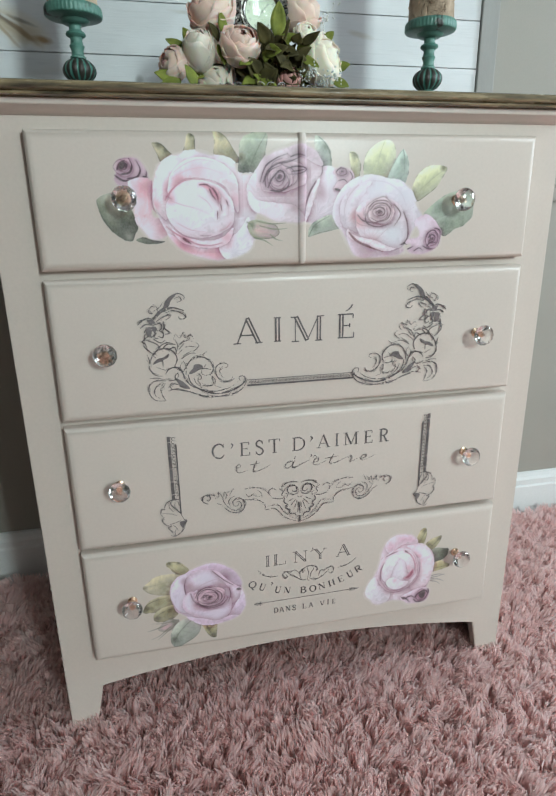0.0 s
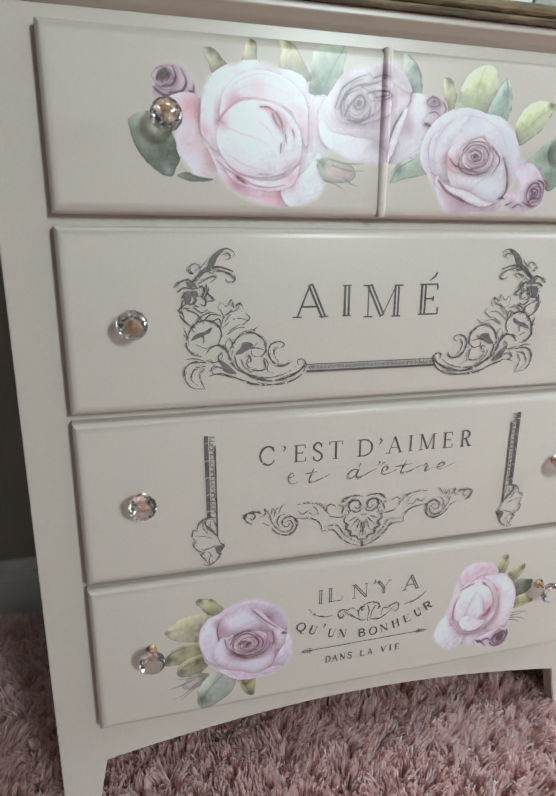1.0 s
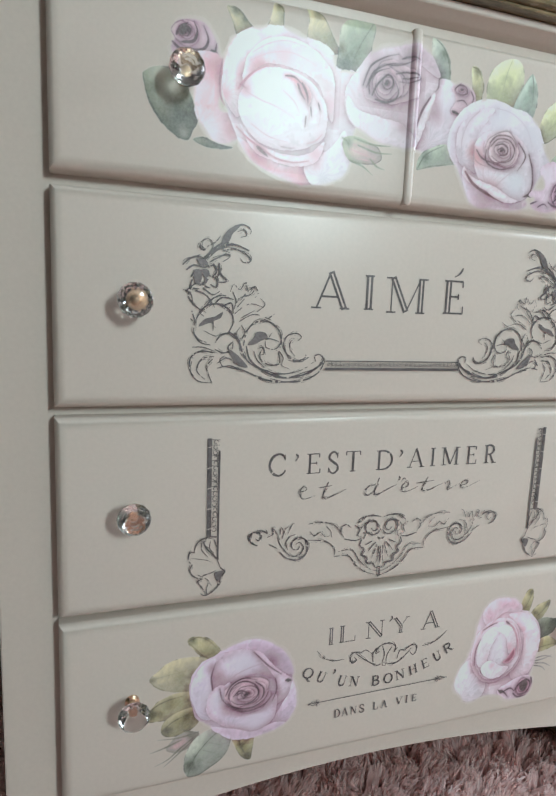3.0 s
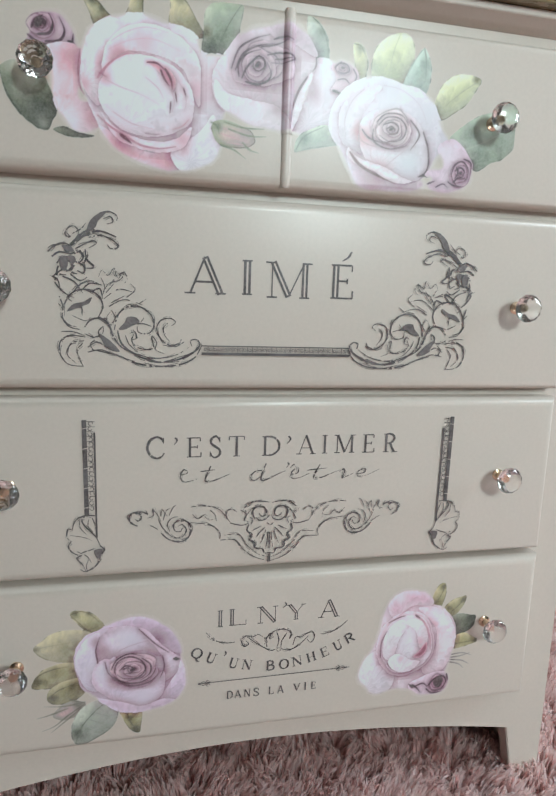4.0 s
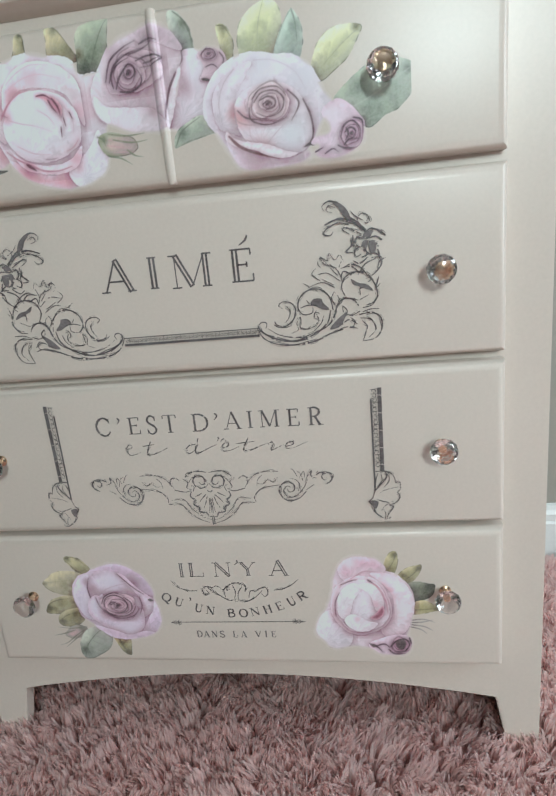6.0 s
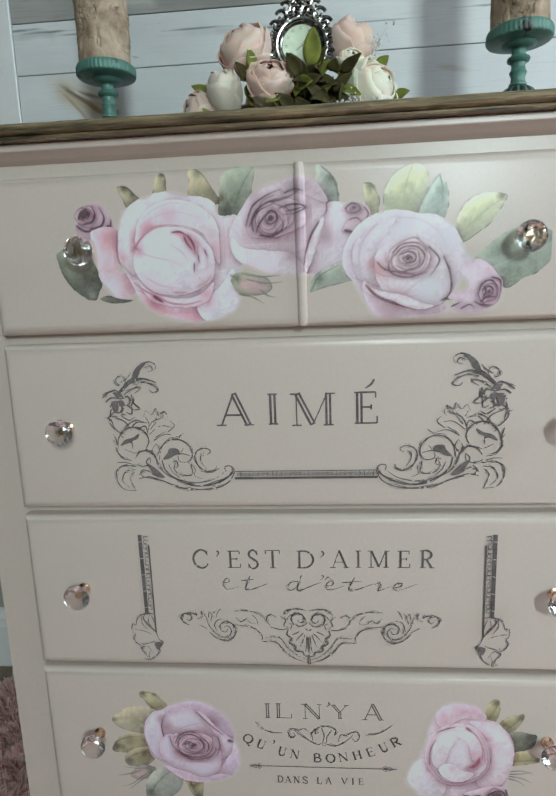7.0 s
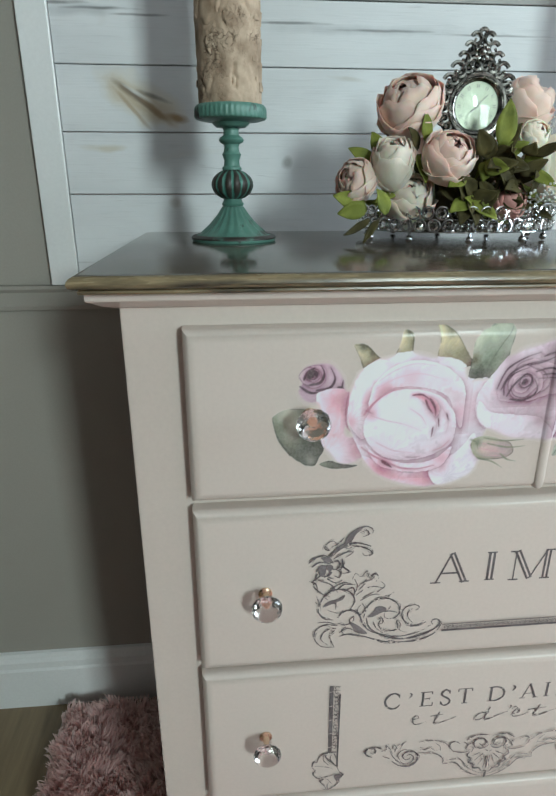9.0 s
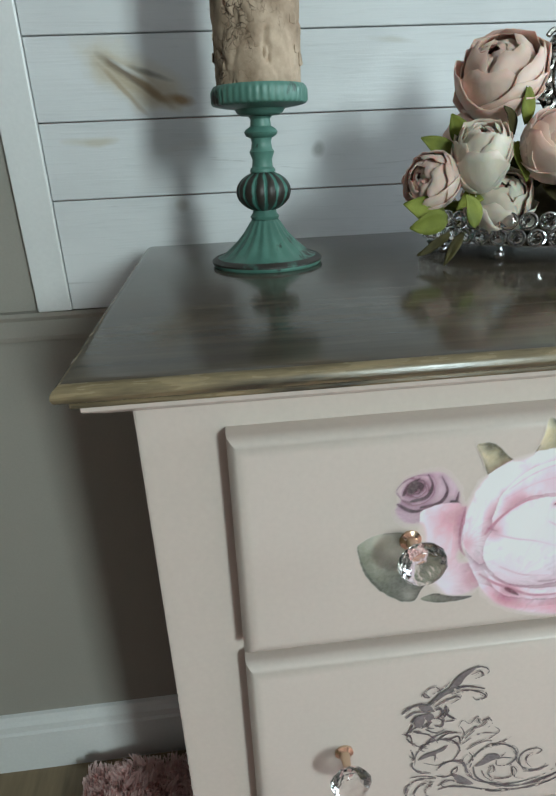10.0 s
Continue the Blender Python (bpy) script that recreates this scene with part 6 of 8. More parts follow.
art.stroke([(72.2, 808.2), (79.7, 800.8), (93.7, 797.3)], 1.69, 0.72, (103, 80, 91))
art.stroke([(121.9, 821.2), (132.3, 808.6), (123.9, 793.7)], 1.69, 0.72, (103, 80, 91))
art.stroke([(93.8, 814.9), (102.1, 817.8), (108.9, 814.2), (107.5, 807.7), (99.3, 806.1)], 1.69, 0.72, (103, 80, 91))
art.stroke([(96.6, 811), (101.8, 813.6), (105.6, 810.6), (102.4, 807.9)], 1.69, 0.72, (103, 80, 91))
art.stroke([(86.9, 817), (95.5, 825.1), (111.6, 825.4), (120.1, 816.6)], 1.69, 0.72, (103, 80, 91))
art.stroke([(69.4, 811.2), (70.5, 799.7), (79.3, 794.6), (90.3, 793.2)], 1.1, 0.6, (160, 128, 142))
art.stroke([(82.3, 794), (82.5, 782.9), (90.1, 773.9)], 0.8, 0.4, (186, 164, 176))
art.stroke([(117.8, 792.5), (106, 782.9), (97.3, 774.6)], 0.8, 0.4, (178, 162, 176))
art.blob([(59.7, 790.6), (66.3, 783.6), (81.2, 778.2), (98.8, 774), (116.3, 766.4), (128, 763), (115.9, 759.6), (100.6, 762.2), (85.7, 770.2), (68.2, 774.8), (58.1, 783)], (208, 200, 210), (200, 188, 200))
art.stroke([(61.4, 785.8), (71.7, 774.7), (89.6, 766.1), (108.7, 759.4)], 3.12, 0.96, (111, 68, 77))
art.stroke([(59.7, 790.6), (67.4, 784.6), (82.3, 779.1), (100.4, 774.9)], 0.9, 0.5, (176, 148, 160))
art.stroke([(136.5, 811.2), (142.9, 795.8), (144.1, 778.4), (137.5, 768)], 2.08, 0.84, (104, 83, 95))
art.flat([(133.9, 768.1), (141.3, 772.7), (144.5, 775.5), (146.3, 768.6), (140.1, 768.3)])
art.blob([(153.6, 797.2), (164.2, 807.3), (175.3, 806.3), (189.2, 792.9), (195, 780.1), (192, 764.6), (178.8, 755.4), (164.7, 752), (149.2, 754.2), (142.2, 759.4), (148.7, 766.5), (141.2, 770.2), (147.7, 777.3), (160.1, 780.6)], (194, 180, 196), (188, 168, 188), [(181.0, 776.8, 7.2, (146, 112, 140)), (163.7, 793.0, 9.1, (200, 192, 206)), (154.7, 760.4, 6.2, (184, 156, 180))])
art.blob([(170.3, 777.3), (174.1, 785.3), (184, 788.8), (191.9, 780.2), (192.2, 769.5), (184.2, 762), (173.9, 762.5), (170, 769.5)], (158, 126, 152), (176, 150, 172), [(179.6, 778.8, 4.6, (104, 70, 96))])
art.swirl(181.5, 775.3, 10.8, 12.2, 2.6, (190, 164, 186), (98, 64, 90), 4)
art.stroke([(171.2, 773.3), (174.6, 782.9), (182.9, 786.4), (189.9, 779.3), (189.6, 768.6)], 1.69, 0.72, (82, 55, 77))
art.stroke([(175.4, 777), (180.6, 780.7), (185.7, 776.6), (182.4, 770.9)], 1.69, 0.72, (82, 55, 77))
art.stroke([(174, 765.4), (179.3, 770.1), (188.6, 769.7)], 1.69, 0.72, (82, 55, 77))
art.stroke([(167.8, 765.7), (173.9, 762.5), (183.2, 762.1)], 1.69, 0.72, (82, 55, 77))
art.stroke([(176.5, 780.9), (178.4, 775), (175.1, 769.3)], 1.69, 0.72, (82, 55, 77))
art.stroke([(154.6, 759.4), (162.5, 763), (167.6, 759.8)], 1.69, 0.72, (82, 55, 77))
art.stroke([(144.9, 761.8), (153.3, 765.3)], 1.69, 0.72, (82, 55, 77))
art.stroke([(184, 789.2), (192.1, 786), (192.9, 776.3)], 1.69, 0.72, (82, 55, 77))
art.put('rose_transfer', drawers[0], (-334.5, 334.5, 746, 909), 'printed pink peony, roses, buds and green leaves', True)

# second row: word between two scrolled corner ornaments
art = Art(2)
art.letter("A", -95.9, 641.5, -60.8, 677.1, 0.11, True)
art.letter("I", -41.5, 641.9, -32.9, 676.1, 0.13, True)
art.letter("M", -16.1, 640.0, 27.5, 675.6, 0.11, True)
art.letter("É", 50.4, 641.2, 74.3, 676.0, 0.12, True)
for side in (1, -1):
    left = Art(20 + side)
    CORNER(left)
    art.add(left, -5.0, side)
art.bar(-82, 582.3, 74, 582.3, 2.6)
art.bar(-82, 590.2, 74, 590.2, 0.9)
for i in range(31):
    art.spiral(-78 + i * 5, 586.6, 1.7, 0.9, i, 0.95, 1.1, 0.8)
    art.bar(-75.6 + i * 5, 584, -75.4 + i * 5, 589.6, 0.7)
art.put('scroll_transfer', drawers[1], (-334.5, 334.5, 546, 735), 'printed charcoal scroll ornaments and French word')

# third row: two short pillars, words and a shell ornament
art = Art(3)
art.letter("C", -136.1, 474.5, -118.8, 496.7, 0.1)
art.letter("E", -95.5, 474.8, -81.0, 495.7, 0.1)
art.letter("S", -72.5, 474.2, -60.5, 496.4, 0.1)
art.letter("T", -52.4, 474.6, -35.9, 496.6, 0.1)
art.letter("D", -17.2, 474.7, 1.4, 495.8, 0.1)
art.letter("A", 22.4, 475.3, 40.3, 496.3, 0.1)
art.letter("I", 50.8, 475.6, 53.3, 496.1, 0.1)
art.letter("M", 64.0, 475.8, 85.4, 496.0, 0.1)
art.letter("E", 95.9, 475.6, 108.9, 496.0, 0.1)
art.letter("R", 120.4, 475.5, 133.5, 496.6, 0.1)
art.stroke([(-107.9, 495.9), (-105.7, 493.2), (-108.7, 488.5)], 3.22, 0.94)
art.stroke([(11.1, 495.7), (13.6, 492.3), (9.9, 487.4)], 3.22, 0.94)
art.stroke([(-95, 460.3), (-98.8, 461.5), (-101.8, 457.3), (-101, 450.7), (-96.1, 448.4), (-83.9, 451.7)], 1.45, 0.86, None, 0.09)
art.stroke([(-101.7, 456.2), (-95.9, 457.6), (-94.5, 460.2)], 1.31, 0.86, None, 0.09)
art.stroke([(-71, 464.9), (-75.4, 454.6), (-76.2, 448.6), (-69.7, 448.4), (-58.9, 452.4), (-50.9, 455.9)], 2.13, 0.86, None, 0.09)
art.stroke([(-81.6, 459.2), (-67, 460.9)], 1.45, 0.86, None, 0.09)
art.stroke([(-16.2, 458.5), (-23.6, 457.7), (-28.9, 451.7), (-24.7, 447.7), (-17.6, 452.4), (-13.5, 460.7)], 1.86, 0.86, None, 0.09)
art.stroke([(-12.2, 466.2), (-16.5, 454.1), (-16.7, 447.9), (-10.5, 448.8), (0.7, 454), (9.7, 457.6)], 2.27, 0.86, None, 0.09)
art.stroke([(11.4, 466.6), (12.7, 464.3), (9.5, 460.5)], 2.27, 0.86, None, 0.09)
art.stroke([(15.9, 452.9), (22.8, 454.9), (23.1, 458.9), (17.9, 457.9), (15.3, 452.9), (17.3, 448.8), (25.5, 449.6), (35.9, 453.8)], 1.58, 0.86, None, 0.09)
art.stroke([(14.7, 460.8), (18, 464.1), (21.1, 461.2)], 1.45, 0.86, None, 0.09)
art.stroke([(47.6, 463.7), (42.4, 454.2), (41.6, 449), (49.4, 448.7), (61.7, 453.5), (70.6, 456.6)], 2.13, 0.86, None, 0.09)
art.stroke([(33.2, 457.4), (55.8, 459.4)], 1.45, 0.86, None, 0.09)
art.stroke([(69.6, 454.3), (74.8, 457.6), (76.3, 454.7), (73.2, 447.8), (77.4, 448.8), (86.3, 452.6)], 1.72, 0.86, None, 0.09)
art.stroke([(90.8, 451.2), (99.3, 453.3), (99.6, 456.8), (94.7, 456.4), (90.7, 452.4), (92.3, 448.8), (100.9, 449.7), (116.7, 456.2)], 1.58, 0.86, None, 0.09)
for side in (1, -1):
    left = Art(30 + side)
    PILLAR(left)
    art.add(left, 2.0, side)
    left = Art(40 + side)
    SHELL(left)
    art.add(left, SHELL_X, side)
art.put('scroll_transfer', drawers[2], (-334.5, 334.5, 347, 537), 'printed charcoal shell ornament, pillars and French words')

# fourth row: two roses, words on a curve and an arrow
art = Canvas(-265, 255, 155, 341, 0.62, 4)
art.blob([(-214.7, 307.9), (-210.7, 313.1), (-198.1, 311.7), (-186.3, 303.7), (-178.9, 290.3), (-185, 284.1), (-195.3, 286.4), (-203, 293)], (174, 172, 134), (186, 182, 148), [(-209.7, 310.2, 4.6, (98, 98, 78)), (-195.5, 309.2, 4.1, (120, 116, 90))])
art.stroke([(-214.2, 308.4), (-200.5, 292.7), (-194.3, 286.9)], 0.7, 0.5, (112, 106, 84))
art.stroke([(-213.7, 308.9), (-203.6, 311.8), (-193.4, 306.7), (-185.2, 297.8)], 1.2, 0.5, (112, 106, 84))
art.blob([(-251.8, 272.9), (-243, 281.9), (-233.1, 289.2), (-215.6, 292.2), (-192.8, 286.1), (-197.7, 264.8), (-205.3, 254.2), (-225.6, 255.2), (-241.6, 261.9)], (178, 174, 148), (184, 180, 152), [(-249.4, 272.6, 2.9, (112, 106, 92)), (-220.6, 273.5, 10.1, (166, 162, 132))])
art.stroke([(-251.4, 272.8), (-230.6, 275.9), (-202.9, 278.2)], 0.6, 0.4, (150, 146, 120))
art.stroke([(-251.4, 271.7), (-241.6, 261.9), (-225.6, 255.2)], 0.6, 0.4, (140, 136, 112))
art.blob([(-253.7, 228.6), (-250.6, 240.3), (-240.6, 250.3), (-220.6, 255.1), (-202.8, 250.4), (-201.1, 235), (-223.1, 228.7), (-238.3, 226.3)], (158, 154, 120), (174, 170, 138), [(-248.7, 235.9, 6.0, (100, 96, 76)), (-233.2, 246.4, 6.1, (132, 128, 98))])
art.stroke([(-253.2, 229.7), (-248.1, 241.6), (-234.7, 247.8), (-217.6, 250.1)], 1.3, 0.5, (104, 98, 78))
art.blob([(-240.3, 214.9), (-235.7, 226.5), (-220.6, 234.2), (-200.1, 234.8), (-202.5, 215.7), (-220.5, 207.2), (-233.3, 207.4)], (148, 144, 110), (166, 162, 128), [(-234.8, 215.2, 5.1, (104, 100, 80)), (-214.4, 226.3, 5.1, (120, 116, 88))])
art.stroke([(-239.8, 213.7), (-227.7, 223.6), (-207.8, 230)], 1.0, 0.5, (104, 100, 78))
art.blob([(-234.8, 192.8), (-226.7, 204.6), (-214.4, 209.8), (-200.9, 205.3), (-205, 194), (-222.6, 187.2)], (188, 162, 168), (150, 148, 140), [(-209.2, 204.2, 5.2, (120, 124, 112))])
art.stroke([(-202, 204.3), (-220.5, 191.7), (-232.8, 181.8), (-246, 176.8)], 2.0, 0.4, (122, 122, 112))
art.stroke([(-202, 206.6), (-222.6, 203.9), (-243.4, 206)], 2.0, 0.4, (122, 122, 112))
art.stroke([(-204, 201), (-223.6, 185), (-236.9, 174.1)], 2.0, 0.4, (122, 122, 112))
art.stroke([(-219.5, 201.1), (-236.9, 195.5), (-251, 192.5)], 2.0, 0.4, (122, 122, 112))
art.stroke([(-202, 205.4), (-213.4, 209.6), (-219.5, 212.9)], 2.0, 0.4, (122, 122, 112))
art.blob([(-214.3, 159.2), (-216.4, 177.8), (-208.7, 195.7), (-195.7, 205.7), (-177.8, 206.5), (-168, 192.9), (-170, 179.7), (-178.4, 168.9), (-191.7, 161.3), (-204.8, 154.5)], (158, 168, 156), (168, 176, 166), [(-210.1, 171.9, 7.3, (104, 112, 102)), (-189.3, 195.7, 6.3, (140, 148, 136))])
art.stroke([(-212.2, 158.8), (-204.9, 178.3), (-189.3, 196.3), (-178.8, 203.1)], 1.2, 0.5, (104, 112, 102))
art.stroke([(-203.8, 154.9), (-190.1, 162.3), (-176.3, 171), (-169.4, 180.9)], 0.8, 0.5, (110, 118, 108))
art.stroke([(-202.8, 175.5), (-194.4, 171.6)], 0.5, 0.3, (126, 134, 122))
art.stroke([(-196.6, 184.1), (-184.9, 178.6)], 0.5, 0.3, (126, 134, 122))
art.stroke([(-190.3, 191.6), (-177.5, 185.9)], 0.5, 0.3, (126, 134, 122))
art.blob([(-166.9, 192.7), (-157.2, 193.6), (-142.5, 191.3), (-143.7, 169.8), (-146.2, 162.1), (-156.8, 168.9)], (166, 162, 118), (176, 172, 132), [(-149.1, 166.4, 4.4, (104, 98, 74)), (-155.9, 181.1, 3.8, (116, 110, 82))])
art.stroke([(-159.3, 190.3), (-154.7, 176), (-146.8, 162.9)], 1.2, 0.6, (108, 102, 78))
art.blob([(-212.5, 255.2), (-208.5, 272), (-198.4, 284.5), (-187.1, 288.9), (-176.9, 295.8), (-159.2, 301.9), (-140.7, 302.8), (-120.5, 291.8), (-105.8, 277.1), (-97.9, 258.1), (-99.3, 249.2), (-94.1, 230.2), (-95.1, 211.9), (-106.5, 196.8), (-123.1, 189.5), (-143.5, 186.5), (-162.6, 189.6), (-174.5, 198.8), (-190.5, 209.1), (-203.6, 220.6), (-208.8, 236)], (190, 174, 196), (194, 180, 202), [(-115.6, 275.3, 13.3, (184, 164, 190)), (-194.9, 229.3, 12.6, (196, 186, 206)), (-140.8, 191.0, 13.3, (190, 166, 192))])
art.blob([(-184, 289.7), (-164.4, 299), (-140.7, 300.4), (-117.7, 289.1), (-103.4, 270.8), (-99.4, 253.5), (-114, 258.9), (-128.6, 270.3), (-145.2, 286.4), (-169.5, 291.5)], (184, 164, 190), (192, 176, 200), [(-126.5, 273.6, 7.7, (140, 106, 132))])
art.blob([(-187.8, 249.6), (-189, 272.4), (-179.9, 286.9), (-164.3, 291.5), (-145.2, 287), (-129.6, 268), (-120.4, 252.6), (-142.4, 261.3), (-161.1, 259), (-176.3, 253.9)], (196, 188, 206), (180, 160, 182), [(-182.2, 262.9, 7.3, (166, 134, 158)), (-153.4, 273.9, 12.9, (198, 194, 210)), (-132.6, 256.5, 7.7, (172, 140, 162))])
art.stroke([(-176.9, 255.1), (-161.2, 264.9), (-145.3, 270), (-133, 272)], 0.8, 0.4, (170, 146, 168))
art.blob([(-211.5, 253.9), (-205.4, 271.6), (-195.3, 283), (-185, 285.2), (-188.5, 266.6), (-187.2, 247.1), (-170.1, 256.6), (-175, 235.4), (-183.3, 219.3), (-197.4, 219), (-206.3, 233.3)], (192, 182, 204), (196, 186, 206), [(-189.1, 275.3, 5.2, (168, 138, 164)), (-195.0, 241.1, 10.5, (198, 192, 208))])
art.blob([(-146.2, 287.1), (-136.5, 284.2), (-122.5, 267.2), (-111.2, 256.2), (-99.2, 246.2), (-105.4, 231.2), (-115.1, 222.8), (-122.9, 220.8), (-119, 239.7), (-121, 252), (-134, 271)], (200, 188, 206), (190, 170, 192), [(-119.9, 233.8, 5.6, (150, 106, 132))])
art.blob([(-99.8, 249.3), (-94.1, 230.2), (-95.1, 210), (-107.6, 195.7), (-127, 190.7), (-119.2, 208), (-110.7, 222.1), (-104.3, 233.5)], (188, 172, 196), (196, 182, 204))
art.blob([(-190.9, 247.6), (-175.3, 253.8), (-170.7, 231.8), (-155, 217.6), (-136, 218.4), (-119.9, 234.4), (-117.8, 218.2), (-123.4, 202.5), (-140.9, 194.7), (-162.8, 200.6), (-181.6, 211.3), (-193.3, 225.6)], (194, 184, 204), (186, 166, 188), [(-171.2, 228.9, 7.4, (176, 146, 168)), (-141.2, 206.4, 13.3, (198, 190, 208)), (-181.9, 239.3, 8.4, (198, 194, 210))])
art.blob([(-190.5, 209.7), (-168.2, 203.2), (-143.7, 195.2), (-120.6, 200.2), (-106.5, 196.8), (-124.2, 188.4), (-146.2, 186.9), (-169.1, 191.2)], (186, 166, 190), (192, 176, 198))
art.blob([(-175.6, 240.8), (-170, 252.5), (-157.4, 259.1), (-142.3, 255.4), (-129, 244.7), (-125.4, 232.7), (-132.8, 224.1), (-146.9, 220), (-163.2, 223.6), (-172.3, 231.5)], (178, 148, 170), (192, 170, 190), [(-158.1, 240.8, 9.7, (116, 82, 102)), (-136.4, 236.0, 6.6, (186, 160, 180))])
art.blob([(-168.8, 241.7), (-161.5, 249), (-149.6, 246.2), (-146.2, 237.4), (-153.1, 231.1), (-163.8, 233.3)], (72, 48, 62), (112, 80, 98))
art.swirl(-151.7, 239.3, 24.0, 18.6, 0.4, (202, 180, 196), (108, 72, 94), 5)
art.stroke([(-170.8, 237.8), (-167.8, 249.2), (-156.2, 254.8), (-143.3, 249.5), (-138.7, 238.2), (-146.1, 229.6), (-160, 229.1), (-168.7, 235.1)], 1.82, 0.72, (85, 57, 75))
art.stroke([(-165.5, 239.4), (-159.2, 244.5), (-151.7, 241.1), (-153.7, 235.4), (-161.2, 235.3)], 1.82, 0.72, (85, 57, 75))
art.stroke([(-174.1, 241.8), (-167.9, 252.8), (-155.2, 258.2), (-141.2, 254)], 1.82, 0.72, (85, 57, 75))
art.stroke([(-171.8, 232), (-160, 224.3), (-144.8, 223.3), (-133, 228.9), (-127.7, 237.9)], 1.82, 0.72, (85, 57, 75))
art.stroke([(-162.4, 240.2), (-157.1, 241.9), (-153.8, 237.8)], 1.82, 0.72, (85, 57, 75))
art.stroke([(-142.2, 251.8), (-133.3, 243.4), (-134.2, 232.7), (-143.8, 225.6)], 1.82, 0.72, (85, 57, 75))
art.stroke([(-187.8, 250.7), (-189.5, 266.1), (-185.5, 280.7)], 1.69, 0.84, (101, 70, 90))
art.stroke([(-120.4, 252.6), (-118.4, 239), (-123, 226.3)], 1.69, 0.84, (101, 70, 90))
art.stroke([(-145.2, 286.4), (-128.5, 267.9), (-113.9, 255.9)], 1.69, 0.84, (101, 70, 90))
art.stroke([(-180.5, 250.9), (-177.7, 238.8), (-171.8, 230.8)], 1.69, 0.84, (101, 70, 90))
art.stroke([(-170.7, 229.4), (-153.4, 219.8), (-133.9, 223), (-125.4, 231.5)], 1.69, 0.84, (101, 70, 90))
art.flat([(-109.2, 247.5), (-106, 249.5), (-101.4, 246.5), (-105.8, 245.2)])
art.stroke([(-168.2, 204.4), (-156.3, 199.6), (-140.9, 194.7), (-123.4, 200.6)], 0.9, 0.5, (168, 136, 162))
art.blob([(189.4, 287.4), (192.7, 301), (199.1, 310.8), (206.4, 312.4), (208.6, 299.9), (203.4, 281.6), (194.7, 279.4)], (164, 160, 118), (178, 174, 132), [(205.1, 308.4, 4.3, (100, 96, 72))])
art.stroke([(206.4, 311.7), (202.5, 298.3), (194.9, 286.3)], 1.0, 0.5, (108, 104, 80))
art.blob([(205.8, 277.2), (215.2, 288.4), (227.6, 293.1), (235.6, 293.3), (232.4, 280.3), (221.1, 267.8), (210.6, 267.1)], (164, 160, 120), (178, 174, 136), [(231.9, 289.4, 4.3, (100, 96, 74)), (213.2, 279.5, 5.0, (116, 112, 84))])
art.stroke([(235, 292.6), (224.4, 280.2), (211.9, 271.2)], 0.9, 0.5, (108, 104, 80))
art.blob([(210.4, 253), (214.9, 266.1), (227.4, 271.6), (242.8, 268.4), (250.9, 265.8), (248.4, 253.2), (236.5, 244.8), (220.2, 243.8)], (106, 112, 98), (120, 126, 112), [(245.9, 264.7, 5.0, (78, 80, 70)), (230.3, 253.1, 6.2, (134, 140, 126))])
art.blob([(218.9, 238.2), (236.5, 245.5), (252.1, 237.3), (261.5, 233.1), (245.8, 228.4), (225, 224.8)], (162, 158, 116), (178, 174, 136), [(255.2, 232.8, 5.1, (104, 100, 78))])
art.stroke([(221.3, 230.9), (239.5, 232.4), (260.3, 233.1)], 0.9, 0.5, (112, 108, 82))
art.stroke([(218.6, 216.6), (236.3, 218.2), (250.1, 213.6)], 2.0, 0.5, (126, 122, 120))
art.stroke([(218.6, 213.7), (233.7, 214.1), (247.6, 217.4)], 2.0, 0.5, (126, 122, 120))
art.stroke([(219.8, 210.7), (236.2, 208.1), (246.9, 202.2)], 2.0, 0.5, (126, 122, 120))
art.stroke([(218.5, 207.9), (232.4, 203.9), (239.9, 197.5)], 2.0, 0.5, (126, 122, 120))
art.blob([(109.7, 225.8), (101.1, 204.6), (104.3, 191.9), (115.4, 187.4), (116.2, 177), (130.6, 172.9), (148, 177.6), (172.1, 174.3), (198.9, 175.4), (215.7, 191.9), (222.4, 214.1), (226.4, 242.7), (220.5, 265), (205.9, 282.1), (191.8, 287.9), (186, 302.1), (169.7, 307.3), (153.2, 308.4), (137.6, 298.5), (127.6, 277.7), (123.4, 253.4), (115, 232.6)], (200, 182, 198), (202, 192, 204), [(135.2, 284.1, 11.0, (200, 186, 202)), (175.4, 295.2, 12.3, (192, 158, 182)), (116.3, 207.2, 13.8, (200, 196, 208)), (185.2, 187.5, 15.2, (200, 180, 198))])
art.blob([(139.8, 275.5), (134.9, 291.1), (145.1, 302.1), (160.5, 307.2), (183, 303.7), (193.7, 289.9), (187.4, 283.4), (166, 286.2), (150.2, 274.8)], (194, 162, 184), (202, 184, 200), [(151.0, 296.9, 7.3, (204, 196, 208))])
art.blob([(105.1, 195.5), (102.7, 211.8), (114.1, 227.6), (130, 233), (139.3, 216.4), (148.7, 197.5), (144.3, 179.4), (130.7, 174.4), (117.5, 178.3)], (200, 196, 208), (202, 194, 206), [(132.7, 224.1, 6.3, (196, 164, 184))])
art.blob([(173.9, 283.6), (196.6, 282.7), (215.6, 268.2), (225.8, 242.7), (221.7, 215.6), (212, 198.8), (192.9, 192.1), (184.3, 204.5), (199.3, 226.6), (199.7, 251.6), (187.1, 270.1)], (206, 192, 206), (202, 182, 198), [(189.9, 255.9, 7.4, (196, 150, 172)), (211.3, 233.0, 10.0, (208, 200, 210))])
